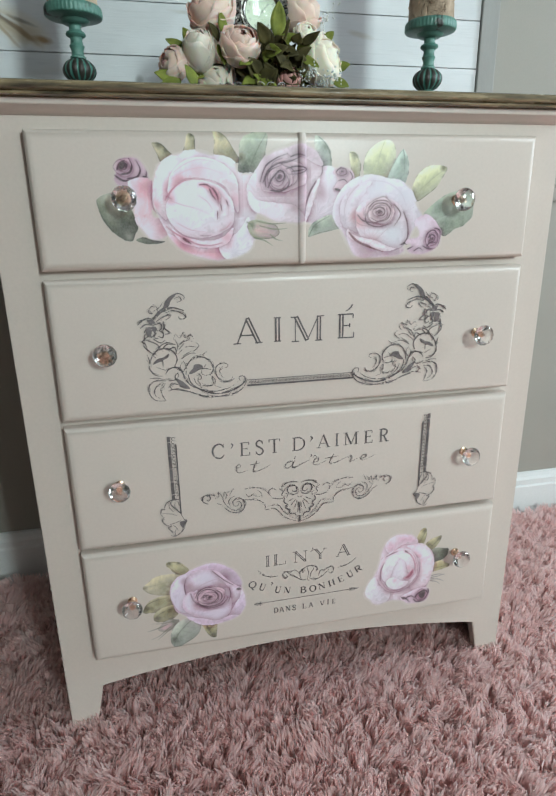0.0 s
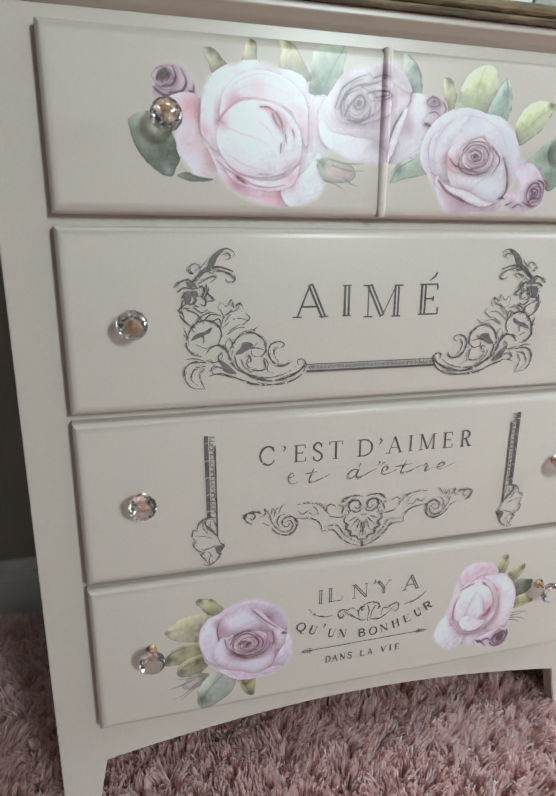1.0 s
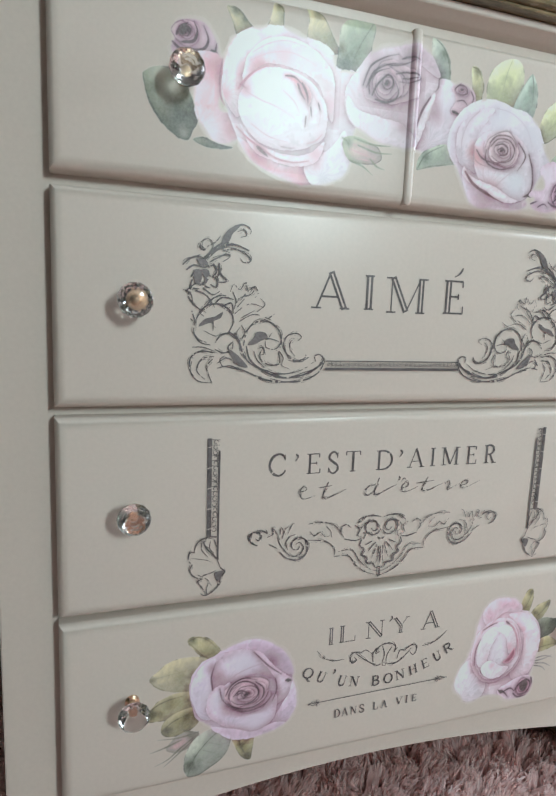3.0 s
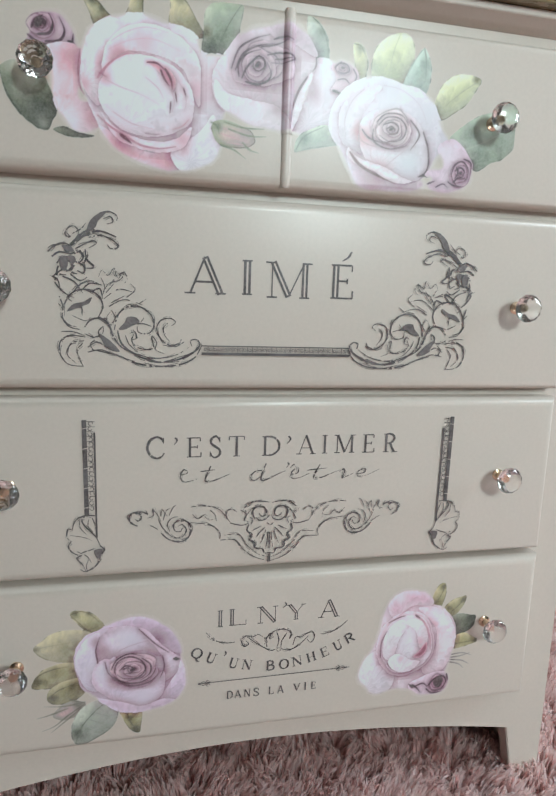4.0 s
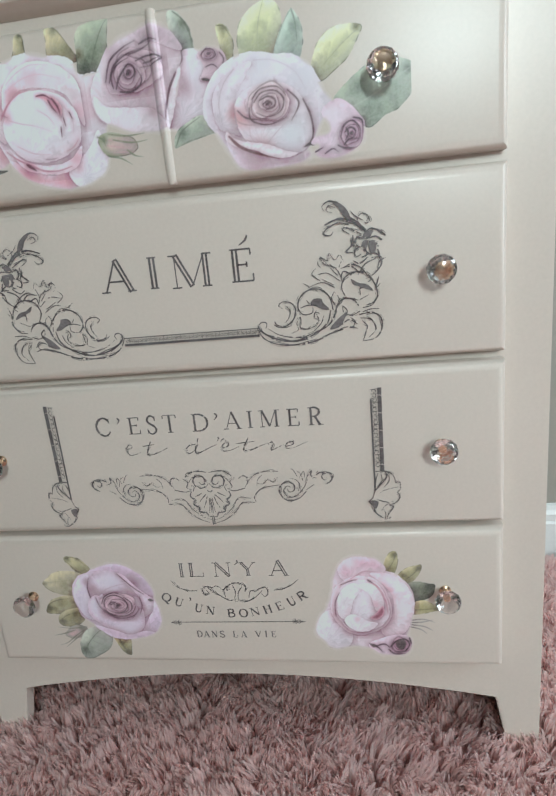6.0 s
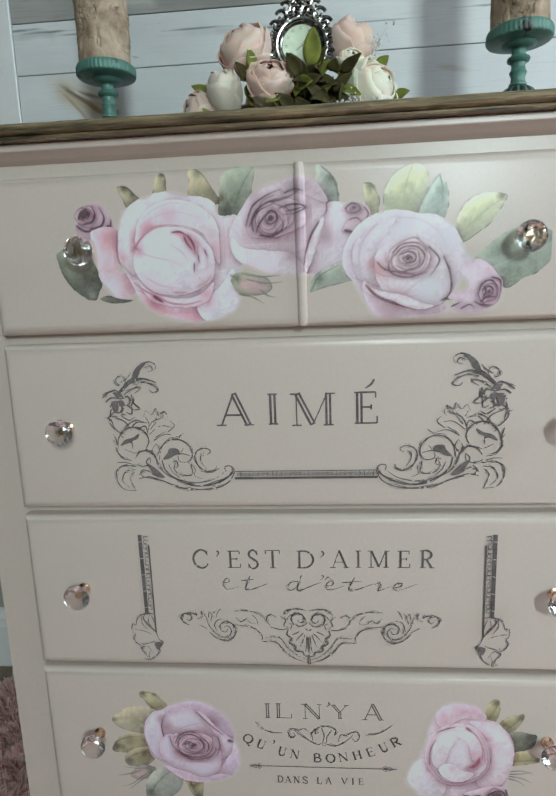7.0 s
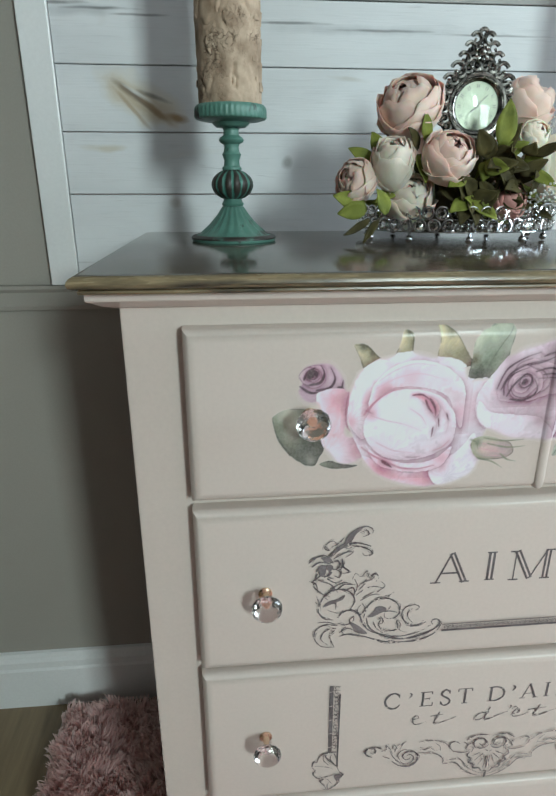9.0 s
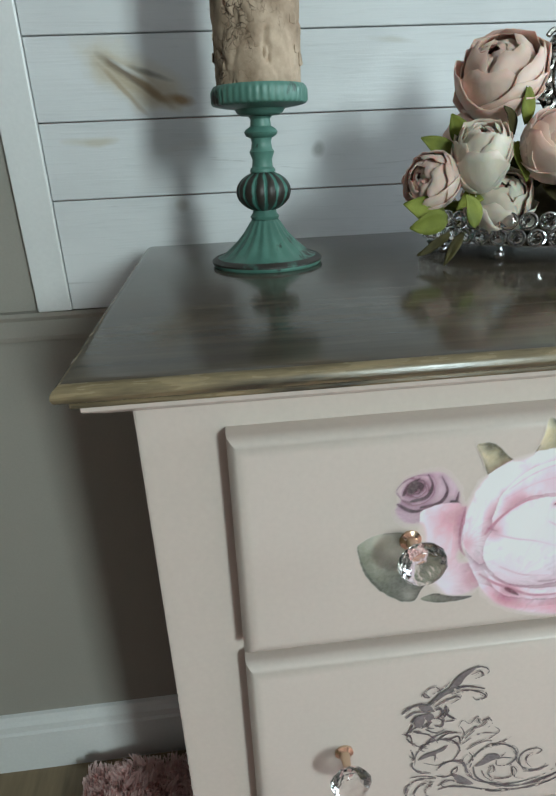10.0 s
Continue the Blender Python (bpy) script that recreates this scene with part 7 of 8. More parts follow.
art.blob([(123.7, 232), (128.6, 258.7), (141.5, 273.3), (162.7, 280.2), (182.2, 273.3), (194.2, 254.2), (198.6, 226.7), (188.1, 207.1), (167.7, 196.9), (146.2, 198.4), (131.6, 212.6)], (200, 186, 200), (202, 186, 200))
art.blob([(129.9, 230.1), (134, 255.5), (143.8, 268.9), (162.5, 274.6), (180.9, 269.9), (191.6, 251.5), (195.5, 226.9), (185.7, 209.5), (166.5, 200.6), (147.6, 202), (135.5, 215.3)], (206, 202, 214), (204, 194, 208), [(183.2, 238.5, 7.5, (202, 176, 194)), (152.4, 247.8, 13.6, (206, 206, 216))])
art.stroke([(137.6, 267.2), (150.1, 272.7), (157.6, 274.3)], 1.56, 0.72, (114, 78, 98))
art.stroke([(129.6, 222.9), (129.7, 241.6), (135.9, 256.8)], 1.3, 0.72, (114, 78, 98))
art.stroke([(139.3, 215), (144, 207.4)], 2.34, 0.72, (114, 78, 98))
art.stroke([(135.3, 239.8), (137.3, 228.1)], 1.82, 0.72, (114, 78, 98))
art.stroke([(154.4, 216.8), (161.9, 214.8)], 1.56, 0.72, (114, 78, 98))
art.stroke([(172.3, 272.5), (183.2, 263.4), (191.5, 244.4), (193.6, 227)], 2.2, 1.0, (190, 136, 160))
art.stroke([(171.2, 274), (177.2, 269.4)], 2.6, 0.96, (98, 62, 80))
art.stroke([(150.2, 275.5), (169, 286), (188.7, 283.3)], 1.3, 0.6, (184, 140, 164))
art.blob([(131.3, 234.3), (137.2, 258.1), (152.5, 269.7), (163.4, 263.3), (152.9, 245.7), (145.8, 221.8), (136.9, 219.5)], (206, 202, 212), (204, 196, 208), [(147.4, 230.3, 5.6, (200, 182, 198))])
art.blob([(153.6, 265.4), (172.3, 269.8), (186.7, 254.7), (188.7, 233.1), (178.7, 231), (174.2, 249.9), (164.6, 260.4)], (206, 198, 210), (204, 190, 204), [(180.1, 238.8, 5.6, (198, 164, 184))])
art.blob([(139.3, 216.4), (151, 225.7), (169.5, 215.7), (180.7, 212), (169, 201.2), (151.4, 202.4)], (206, 202, 212), (204, 192, 206), [(155.7, 218.2, 5.0, (200, 176, 194))])
art.blob([(172.1, 219.9), (179.8, 228), (187.6, 237.5), (189.2, 227.4), (180.8, 217.8)], (140, 76, 102), (190, 140, 164))
art.stroke([(174.7, 222.6), (183.6, 226.3)], 0.9, 0.5, (168, 128, 150))
art.stroke([(173.3, 219.1), (182.2, 219.9)], 0.9, 0.5, (168, 128, 150))
art.blob([(168.5, 182), (182, 189.9), (201.2, 195.9), (219.6, 193.1), (223.2, 181), (214.8, 166.7), (194.2, 164.5), (178.3, 167.2)], (192, 172, 192), (196, 180, 198), [(206.0, 180.8, 8.3, (116, 76, 100))])
art.swirl(206.7, 180.7, 11.4, 11.1, 1.4, (186, 156, 178), (88, 50, 76), 4)
art.stroke([(195.1, 178.6), (202.9, 186.9), (213.2, 189.2), (218.1, 181.4), (211.6, 171.4), (201.4, 170.7)], 2.34, 0.84, (75, 45, 65))
art.stroke([(204.1, 182.4), (210.5, 183.4), (210.4, 176), (204, 175)], 2.34, 0.84, (75, 45, 65))
art.stroke([(192.5, 174.3), (200, 167.8), (212.9, 168.4)], 2.34, 0.84, (75, 45, 65))
art.stroke([(178.6, 179.8), (187.6, 182.1), (193.8, 177.2)], 2.34, 0.84, (75, 45, 65))
art.stroke([(173.6, 181.7), (179.8, 176.8), (184.8, 170.4)], 2.34, 0.84, (75, 45, 65))
art.stroke([(218.3, 191.7), (220.7, 182.7)], 2.34, 0.84, (75, 45, 65))
art.flat([(201.7, 185.6), (210.6, 189.3), (214.3, 181.7), (207.8, 174.7), (202.8, 178)])
art.flat([(168.5, 183.5), (176.1, 180), (173.5, 177.2)])
art.put('rose_transfer', drawers[3], (-334.5, 334.5, 149, 340), 'printed pink rose with green leaves', False, 0.0)
art = Art(4)
art.letter("I", -65.3, 280.5, -57.8, 300.4, 0.12, True)
art.letter("L", -52.5, 281.0, -32.5, 300.9, 0.12, True)
art.letter("N", -19.1, 280.8, 3.2, 300.7, 0.12, True)
art.letter("Y", 15.1, 281.9, 34.1, 300.5, 0.12, True)
art.letter("A", 52.4, 281.4, 74.4, 302.8, 0.12, True)
art.stroke([(11.5, 304.2), (12.4, 300.7), (8.5, 297.6)], 2.44, 0.94)
art.stroke([(-77.4, 275.8), (-67.6, 265.3), (-55.8, 260.9), (-44.8, 260.9)], 1.27, 1.5, None, 0.02)
art.stroke([(54.7, 261), (67.1, 263), (77.2, 267.9), (86.3, 275.6)], 1.4, 1.36, None, 0.02)
art.stroke([(-30.5, 257.1), (-35.5, 256), (-37.2, 263.2), (-32, 267), (-24.8, 265.1), (-18.5, 267.5), (-11.5, 262.8)], 1.66, 1.22, None, 0.03)
art.stroke([(-37.4, 261.8), (-34.4, 254.5), (-29.3, 257), (-32.5, 261.4)], 1.66, 1.22, None, 0.03)
art.stroke([(-11.7, 261.4), (-3.9, 266.5), (0.1, 270.4)], 1.66, 1.22, None, 0.03)
art.stroke([(-30.9, 265.5), (-17.2, 254.7), (-4.3, 246.7), (1.9, 247.7)], 1.66, 1.22, None, 0.03)
art.stroke([(-8.3, 251.3), (-9.2, 261.2), (-3.8, 267.9), (-5.6, 261), (-0.5, 263.4)], 1.66, 1.22, None, 0.03)
art.stroke([(-2.4, 269.2), (5.1, 271.4), (12.4, 270.9), (19.4, 266.3), (17.6, 259.3), (21.7, 264.7)], 1.66, 1.22, None, 0.03)
art.stroke([(2.5, 268.8), (5.3, 258.8), (3.2, 249)], 1.66, 1.22, None, 0.03)
art.stroke([(14.5, 266.6), (8.8, 257.1), (8.1, 248.7)], 1.66, 1.22, None, 0.03)
art.stroke([(21.9, 250.6), (25.1, 260.2), (31.2, 259.8), (37.6, 263.6), (45.1, 264.5), (47, 257.3), (42.9, 251.9), (38.3, 256.5)], 1.66, 1.22, None, 0.03)
art.stroke([(8, 247.3), (19, 245.1), (30.6, 251.4), (39.9, 260.6)], 1.66, 1.22, None, 0.03)
art.spiral(5.5, 246.7, 2.2, 2.2, 0, 1.0, 0.8, 0.8)
for ch, x, z, w, slope in (("Q", -83.1, 251.4, 11.5, -0.46), ("U", -67.3, 244.4, 10.5, -0.42), ("U", -42.2, 235.5, 10.5, -0.28), ("N", -27.0, 231.7, 10.5, -0.20), ("B", -0.5, 227.8, 9.0, 0.00), ("O", 15.9, 227.8, 10.5, 0.08), ("N", 31.2, 230.0, 11.0, 0.18), ("H", 47.8, 233.3, 11.0, 0.27), ("E", 63.4, 238.2, 8.8, 0.38), ("U", 79.0, 245.1, 10.5, 0.47), ("R", 92.9, 252.9, 10.5, 0.55)):
    art.letter(ch, x - 3.5 - w / 2, z - 5.9, x - 3.5 + w / 2, z + 5.9, 0.15, False, slope)
art.stroke([(-55.9, 251.0), (-54.5, 248.6), (-56.9, 245.4)], 2.9, 1.1)
art.bar(-81.8, 214.2, 91.6, 215.5, 0.9)
for s in (1, -1):
    art.spiral(-74.1, 213.9 + s * 2.6, 2.2, 0.8, 0, s * 0.9 * -1, 1.3, 0.8)
    art.stroke([(-83.1, 213.9 + s * 0.5), (-79.1, 213.9 + s * 2.2), (-75.1, 213.9)], 1.0, 0.8)
art.flat([(-85.6, 213.9), (-84.1, 215.1), (-82.3, 213.9), (-84.1, 212.7)])
for s in (1, -1):
    art.spiral(77.6, 215.5 + s * 2.6, 2.2, 0.8, 3.14, s * 0.9 * 1, 1.3, 0.8)
    art.stroke([(86.6, 215.5 + s * 0.5), (82.6, 215.5 + s * 2.2), (78.6, 215.5)], 1.0, 0.8)
art.flat([(89.1, 215.5), (87.6, 216.7), (85.8, 215.5), (87.6, 214.3)])
art.letter("D", -53.0, 191.6, -46.4, 201.1, 0.13)
art.letter("A", -43.6, 191.6, -36.4, 201.1, 0.13)
art.letter("N", -32.9, 191.6, -25.8, 201.1, 0.13)
art.letter("S", -22.3, 191.6, -15.8, 201.1, 0.13)
art.letter("L", -4.7, 191.7, 1.1, 201.2, 0.13)
art.letter("A", 6.0, 191.7, 13.0, 201.2, 0.13)
art.letter("V", 24.9, 192.5, 32.4, 201.3, 0.13)
art.letter("I", 37.5, 192.3, 40.0, 201.8, 0.13)
art.letter("E", 45.7, 192.5, 51.3, 201.3, 0.13)
# the words sit a little to the right of the drawer's middle
art.v = [(x + 3.5, y, z) for x, y, z in art.v]
art.put('word_transfer', drawers[3], (-334.5, 334.5, 149, 340), 'printed charcoal French words and arrow')

# ---- candle holders ----


def teal_worn(name, lo, hi):
    m, nt, b = start(name)
    wear = tex_noise(nt, 38, 6, 0.65, (1, 1, 0.6))
    col = mix_rgb(nt, ramp(nt, tex_noise(nt, 25), 0.3, 0.7), (0.062, 0.160, 0.128), (0.120, 0.265, 0.212))
    col = mix_rgb(nt, ramp(nt, wear, lo, hi), col, (0.035, 0.03, 0.025))
    nt.links.new(col, b.inputs["Base Color"])
    b.inputs["Roughness"].default_value = 0.42
    bump(nt, b, wear, 0.3)
    return m


def bark():
    m, nt, b = start("birch_bark")
    v = nt.nodes.new("ShaderNodeTexVoronoi")
    v.feature = "DISTANCE_TO_EDGE"
    tc, mp = nt.nodes.new("ShaderNodeTexCoord"), nt.nodes.new("ShaderNodeMapping")
    mp.inputs["Scale"].default_value = (34, 34, 22)
    dist = nt.nodes.new("ShaderNodeTexNoise")
    dist.inputs["Scale"].default_value = 55
    nt.links.new(tc.outputs["Object"], dist.inputs["Vector"])
    vm = nt.nodes.new("ShaderNodeVectorMath")
    vm.operation = "MULTIPLY_ADD"
    vm.inputs[1].default_value = (0.03, 0.03, 0.03)
    nt.links.new(dist.outputs["Color"], vm.inputs[0])
    nt.links.new(tc.outputs["Object"], vm.inputs[2])
    nt.links.new(vm.outputs[0], mp.inputs[0])
    nt.links.new(mp.outputs[0], v.inputs["Vector"])
    crack = ramp(nt, v.outputs["Distance"], 0.0, 0.06)
    big = tex_noise(nt, 32, 5, 0.6)
    gate = ramp(nt, tex_noise(nt, 22, 4), 0.36, 0.47)
    col = mix_rgb(nt, ramp(nt, big, 0.3, 0.7), (0.22, 0.145, 0.09), (0.60, 0.455, 0.335))
    keep = nt.nodes.new("ShaderNodeMath")
    keep.operation = "MAXIMUM"
    nt.links.new(crack, keep.inputs[0])
    nt.links.new(gate, keep.inputs[1])
    col = mix_rgb(nt, keep.outputs[0], (0.17, 0.11, 0.07), col)
    nt.links.new(col, b.inputs["Base Color"])
    b.inputs["Roughness"].default_value = 0.8
    bump(nt, b, keep.outputs[0], 0.8, 0.002)
    return m


M_RIM = teal_worn("teal_paint_worn_off_the_rim", 0.30, 0.44)
M_WORN, M_RUBBED, M_BARK = teal_worn("teal_paint_lightly_rubbed", 0.60, 0.66), teal_worn("teal_paint_rubbed_to_brown", 0.46, 0.54), bark()


def ribbed_wear():
    """Teal left in the grooves, brown where the ribs are rubbed."""
    m, nt, b = start("teal_ribs_rubbed_to_brown")
    tc, sp, at = nt.nodes.new("ShaderNodeTexCoord"), nt.nodes.new("ShaderNodeSeparateXYZ"), nt.nodes.new("ShaderNodeMath")
    nt.links.new(tc.outputs["Object"], sp.inputs[0])
    at.operation = "ARCTAN2"
    nt.links.new(sp.outputs["Y"], at.inputs[0])
    nt.links.new(sp.outputs["X"], at.inputs[1])
    last = at.outputs[0]
    for op, v in (("MULTIPLY", 7.0), ("COSINE", 0.0), ("ABSOLUTE", 0.0)):
        n = nt.nodes.new("ShaderNodeMath")
        n.operation = op
        n.inputs[1].default_value = v
        nt.links.new(last, n.inputs[0])
        last = n.outputs[0]
    add = nt.nodes.new("ShaderNodeMath")
    add.operation = "ADD"
    nt.links.new(last, add.inputs[0])
    nt.links.new(ramp(nt, tex_noise(nt, 55, 4), 0.25, 0.75, -0.6, 0.35), add.inputs[1])
    col = mix_rgb(nt, ramp(nt, tex_noise(nt, 25), 0.3, 0.7), (0.05, 0.16, 0.13), (0.10, 0.26, 0.21))
    col = mix_rgb(nt, ramp(nt, add.outputs[0], 0.30, 0.50), col, (0.035, 0.03, 0.024))
    nt.links.new(col, b.inputs["Base Color"])
    b.inputs["Roughness"].default_value = 0.45
    return m


M_RIBS = ribbed_wear()
M_WAX = surface("ivory_wax", (0.70, 0.60, 0.44), (0.76, 0.66, 0.50), 20, 0.5, relief=0.05)


def candle_holder(m):
    h = thing("candle_holder", m, "chipped teal turned candle holder on the dresser top", "candle holder", "pair of candle holders")
    flute = lambda a, z: 1 + 0.035 * math.cos(18 * a) * (0.010 < z < 0.040)
    part("base", lathe(((0.050, 0.0), (0.0515, 0.002), (0.0515, 0.0030), (0.048, 0.0068), (0.041, 0.009), (0.036, 0.013), (0.028, 0.020), (0.020, 0.029), (0.014, 0.038), (0.0125, 0.0405), (0.004, 0.041)), 108, flute), M_WORN, h, smooth=True)
    part("base_rim", lathe(((0.0500, 0.0032), (0.0520, 0.0034), (0.0520, 0.0050), (0.0490, 0.0074), (0.0465, 0.0078), (0.0460, 0.0064)), 72), M_RIM, h, "base rim rubbed to brown", smooth=True)
    part("collar", lathe(((0.004, 0.0405), (0.0125, 0.041), (0.0135, 0.0435), (0.0115, 0.046), (0.0105, 0.049), (0.004, 0.050)), 40), M_WORN, h, smooth=True)
    rib = lambda a, z: 1 + 0.075 * abs(math.cos(7 * a)) - 0.05
    part("ribbed_ball", lathe([(max(0.004, 0.0245 * math.sin(t)), 0.065 - 0.0178 * math.cos(t)) for t in [0.08 + i * (math.pi - 0.16) / 16 for i in range(17)]], 112, rib), M_RIBS, h, smooth=True)
    part("stem", lathe(((0.004, 0.081), (0.0115, 0.0815), (0.0115, 0.084), (0.0095, 0.086), (0.0088, 0.092), (0.0105, 0.0965), (0.0112, 0.0985), (0.0095, 0.101), (0.0086, 0.106), (0.0095, 0.1095), (0.0135, 0.1115), (0.0148, 0.114),
                        (0.0135, 0.1165), (0.0092, 0.119), (0.0088, 0.1245), (0.0105, 0.1268), (0.004, 0.1275)), 40), M_WORN, h, smooth=True)
    notch = lambda a, z: 1 + 0.016 * math.cos(44 * a) * (0.136 < z < 0.147)
    part("dish", lathe(((0.004, 0.127), (0.017, 0.1275), (0.0205, 0.130), (0.022, 0.1325), (0.036, 0.1345), (0.0405, 0.1358), (0.0412, 0.1375), (0.0412, 0.1455), (0.0405, 0.1485), (0.039, 0.1500), (0.037, 0.1485), (0.004, 0.1480)), 176, notch), M_WORN, h, smooth=50)
    c = thing("pillar_candle", m @ pose(0, 0, 0.1486), "tall pillar candle wrapped in peeling birch bark", "candle", "pair of pillar candles")
    rnd = random.Random(4)
    loops = []
    for j in range(120):
        z = 0.235 * j / 119
        ring = []
        for i in range(150):
            a = 2 * math.pi * i / 150
            q = Vector((math.cos(a) * 1.9, math.sin(a) * 1.9, z * 34))
            q += 0.5 * noise.noise_vector(q * 1.7)
            far, where = noise.voronoi(q)
            crack = max(0.0, 1 - (far[1] - far[0]) / 0.13) * (noise.noise(q * 0.6 + Vector((5, 2, 1))) > -0.12)
            plate = noise.cell(where[0] * 3.7)
            r = 0.0364 + 0.0013 * noise.noise(q * 0.8) + 0.0009 * plate + 0.0004 * noise.noise(q * 9) - 0.0019 * crack
            ring.append((r * math.cos(a), r * math.sin(a), z))
        loops.append(ring)
    part("bark_wrap", loft(loops), M_BARK, c, smooth=50)
    bm = bmesh.new()
    for k in range(26):
        a, z, w, hh = rnd.uniform(0, 6.28), rnd.uniform(0.003, 0.22), rnd.uniform(0.004, 0.011), rnd.uniform(0.003, 0.008)
        vs = []
        for du, dv, lift in ((-1, -1, 0.0002), (0, -1.1, 0.0012), (1, -0.8, 0.0034), (1, 0.7, 0.0030), (0.1, 1, 0.0012), (-1, 1, 0.0002)):
            r = 0.0369 + 0.4 * lift * rnd.uniform(0.4, 1)
            b = a + du * w / 0.036 / 2
            vs.append(bm.verts.new((r * math.cos(b), r * math.sin(b), max(0.001, z + dv * hh / 2 + rnd.uniform(-0.001, 0.001)))))
        bm.faces.new(vs)
    flakes = tagged(part("bark_flake", bm, M_BARK, c, "curling bark flakes"), kind="stuff")
    sol = flakes.modifiers.new("thick", "SOLIDIFY")
    sol.thickness = 0.0007
    part("wax", lathe(((0.033, 0.232), (0.033, 0.2375), (0.004, 0.2365)), 40), M_WAX, c)
    part("wick", tube(((0, 0, 0.236), (0.0005, 0, 0.243), (0.002, 0, 0.249)), 0.0008, 6), M_INK, c)
    return h, c


HOLD_Z = TOP_Z + 0.0002
for x, y, rz in ((-0.2845, 0.272, 0), (0.283, 0.250, 65)):
    candle_holder(pose(x, y, HOLD_Z, 0, 0, rz))

# ---- shag pile ----


def pile(name, x0, x1, y0, y1, step, length, width, seed):
    """Bent yarn ends in tufts, each a narrow three-part ribbon."""
    rng = np.random.default_rng(seed)
    gx, gy = np.meshgrid(np.arange(x0, x1, step), np.arange(y0, y1, step))
    p = np.stack([gx.ravel(), gy.ravel()], 1) + rng.uniform(-0.8 * step, 0.8 * step, (gx.size, 2))
    n = len(p)
    # tufts: neighbours lean the same way and draw together at the tip
    cell = 0.021
    warp = p + 0.006 * np.stack([np.sin(p[:, 1] * 190), np.sin(p[:, 0] * 170)], 1)
    ij = np.floor((warp - (x0, y0)) / cell).astype(int).clip(0)
    cols = ij[:, 0].max() + 1
    tuft = ij[:, 1] * cols + ij[:, 0]
    count = tuft.max() + 1
    centre = (ij + 0.5) * cell + (x0, y0) + rng.uniform(-0.006, 0.006, (count, 2))[tuft]
    # trodden drifts across the rug
    drift = 0.55 * np.sin(p[:, 0] * 11 + 1.6 * np.sin(p[:, 1] * 8)) + 0.45 * np.sin(p[:, 1] * 17 + 2.0 * np.sin(p[:, 0] * 7))
    lean = rng.uniform(-math.pi, math.pi, count)[tuft] * 0.62 - math.pi / 2 + 0.7 * drift + rng.normal(0, 0.45, n)
    tilt = (rng.uniform(0.12, 0.62, count)[tuft] + 0.10 * drift + rng.normal(0, 0.12, n)).clip(0.04, 0.85)
    size = length * rng.uniform(0.78, 1.12, count)[tuft] * rng.uniform(0.78, 1.10, n) * (1 + 0.05 * drift)
    d = np.stack([np.cos(lean), np.sin(lean)], 1)
    across = np.stack([-d[:, 1], d[:, 0]], 1)
    turn = rng.uniform(-1.2, 1.2, n)
    side = np.stack([across[:, 0] * np.cos(turn) + d[:, 0] * np.sin(turn), across[:, 1] * np.cos(turn) + d[:, 1] * np.sin(turn)], 1)
    half = width * rng.uniform(0.7, 1.3, n) / 2
    verts = np.zeros((n, 7, 3), np.float32)
    for k, (s, hk, w) in enumerate(((0.0, 0.0, 0.9), (0.45, 0.55, 1.0), (0.85, 0.90, 0.8), (1.0, 1.0, 0.0))):
        mid = p + (centre - p) * (0.20 * s) + d * (size * 0.75 * tilt * s ** 1.6)[:, None]
        z = RUG_Z + size * hk * np.cos(tilt * s * 0.8)
        for j, sg in enumerate((-1, 1) if k < 3 else (0,)):
            verts[:, 2 * k + j, :2] = mid + side * (sg * half * w)[:, None]
            verts[:, 2 * k + j, 2] = z
    base = (np.arange(n) * 7)[:, None]
    quads = np.concatenate([base + np.array([0, 1, 3, 2]), base + np.array([2, 3, 5, 4])])
    tris = base + np.array([4, 5, 6])
    me = bpy.data.meshes.new(name)
    me.vertices.add(n * 7)
    me.vertices.foreach_set("co", verts.ravel())
    loops = np.concatenate([quads.ravel(), tris.ravel()])
    me.loops.add(len(loops))
    me.loops.foreach_set("vertex_index", loops.astype(np.int32))
    starts = np.concatenate([np.arange(len(quads)) * 4, len(quads) * 4 + np.arange(len(tris)) * 3])
    me.polygons.add(len(starts))
    me.polygons.foreach_set("loop_start", starts.astype(np.int32))
    me.update(calc_edges=True)
    me.validate()
    me.materials.append(M_PILE)
    return tagged(new(name, me), "long dusty pink shag pile of the rug", "rug", kind="stuff")


RUG_Z = FLOOR_Z + 0.016
tagged(part("rug", box(RUG_L, RIGHT_X - 0.05, BACK_Y + 0.3, RUG_N, FLOOR_Z + 0.0002, RUG_Z, 0.006), M_RUGBASE), "large dusty pink shag rug under the dresser", "rug")
pile("rug_pile", RUG_L, 1.0, -0.45, RUG_N, 0.0034, 0.038, 0.0034, 3)
pile("rug_pile", 1.0, RIGHT_X - 0.06, -1.6, RUG_N, 0.009, 0.040, 0.007, 5)
pile("rug_pile", RUG_L, 1.0, -1.6, -0.45, 0.012, 0.040, 0.009, 6)
pile("rug_pile", RUG_L, RIGHT_X - 0.06, BACK_Y + 0.31, -1.6, 0.022, 0.040, 0.018, 7)

# ---- jewelled tray ----
TX, TY, TA, TB = -0.002, 0.283, 0.122, 0.098
tray = thing("jewelled_tray", pose(TX, TY, TOP_Z + 0.0002), "oval silver tray edged with two rows of crystals", "tray")


def oval(a, b, z, n=64):
    return [(a * math.cos(2 * math.pi * i / n), b * math.sin(2 * math.pi * i / n), z) for i in range(n)]


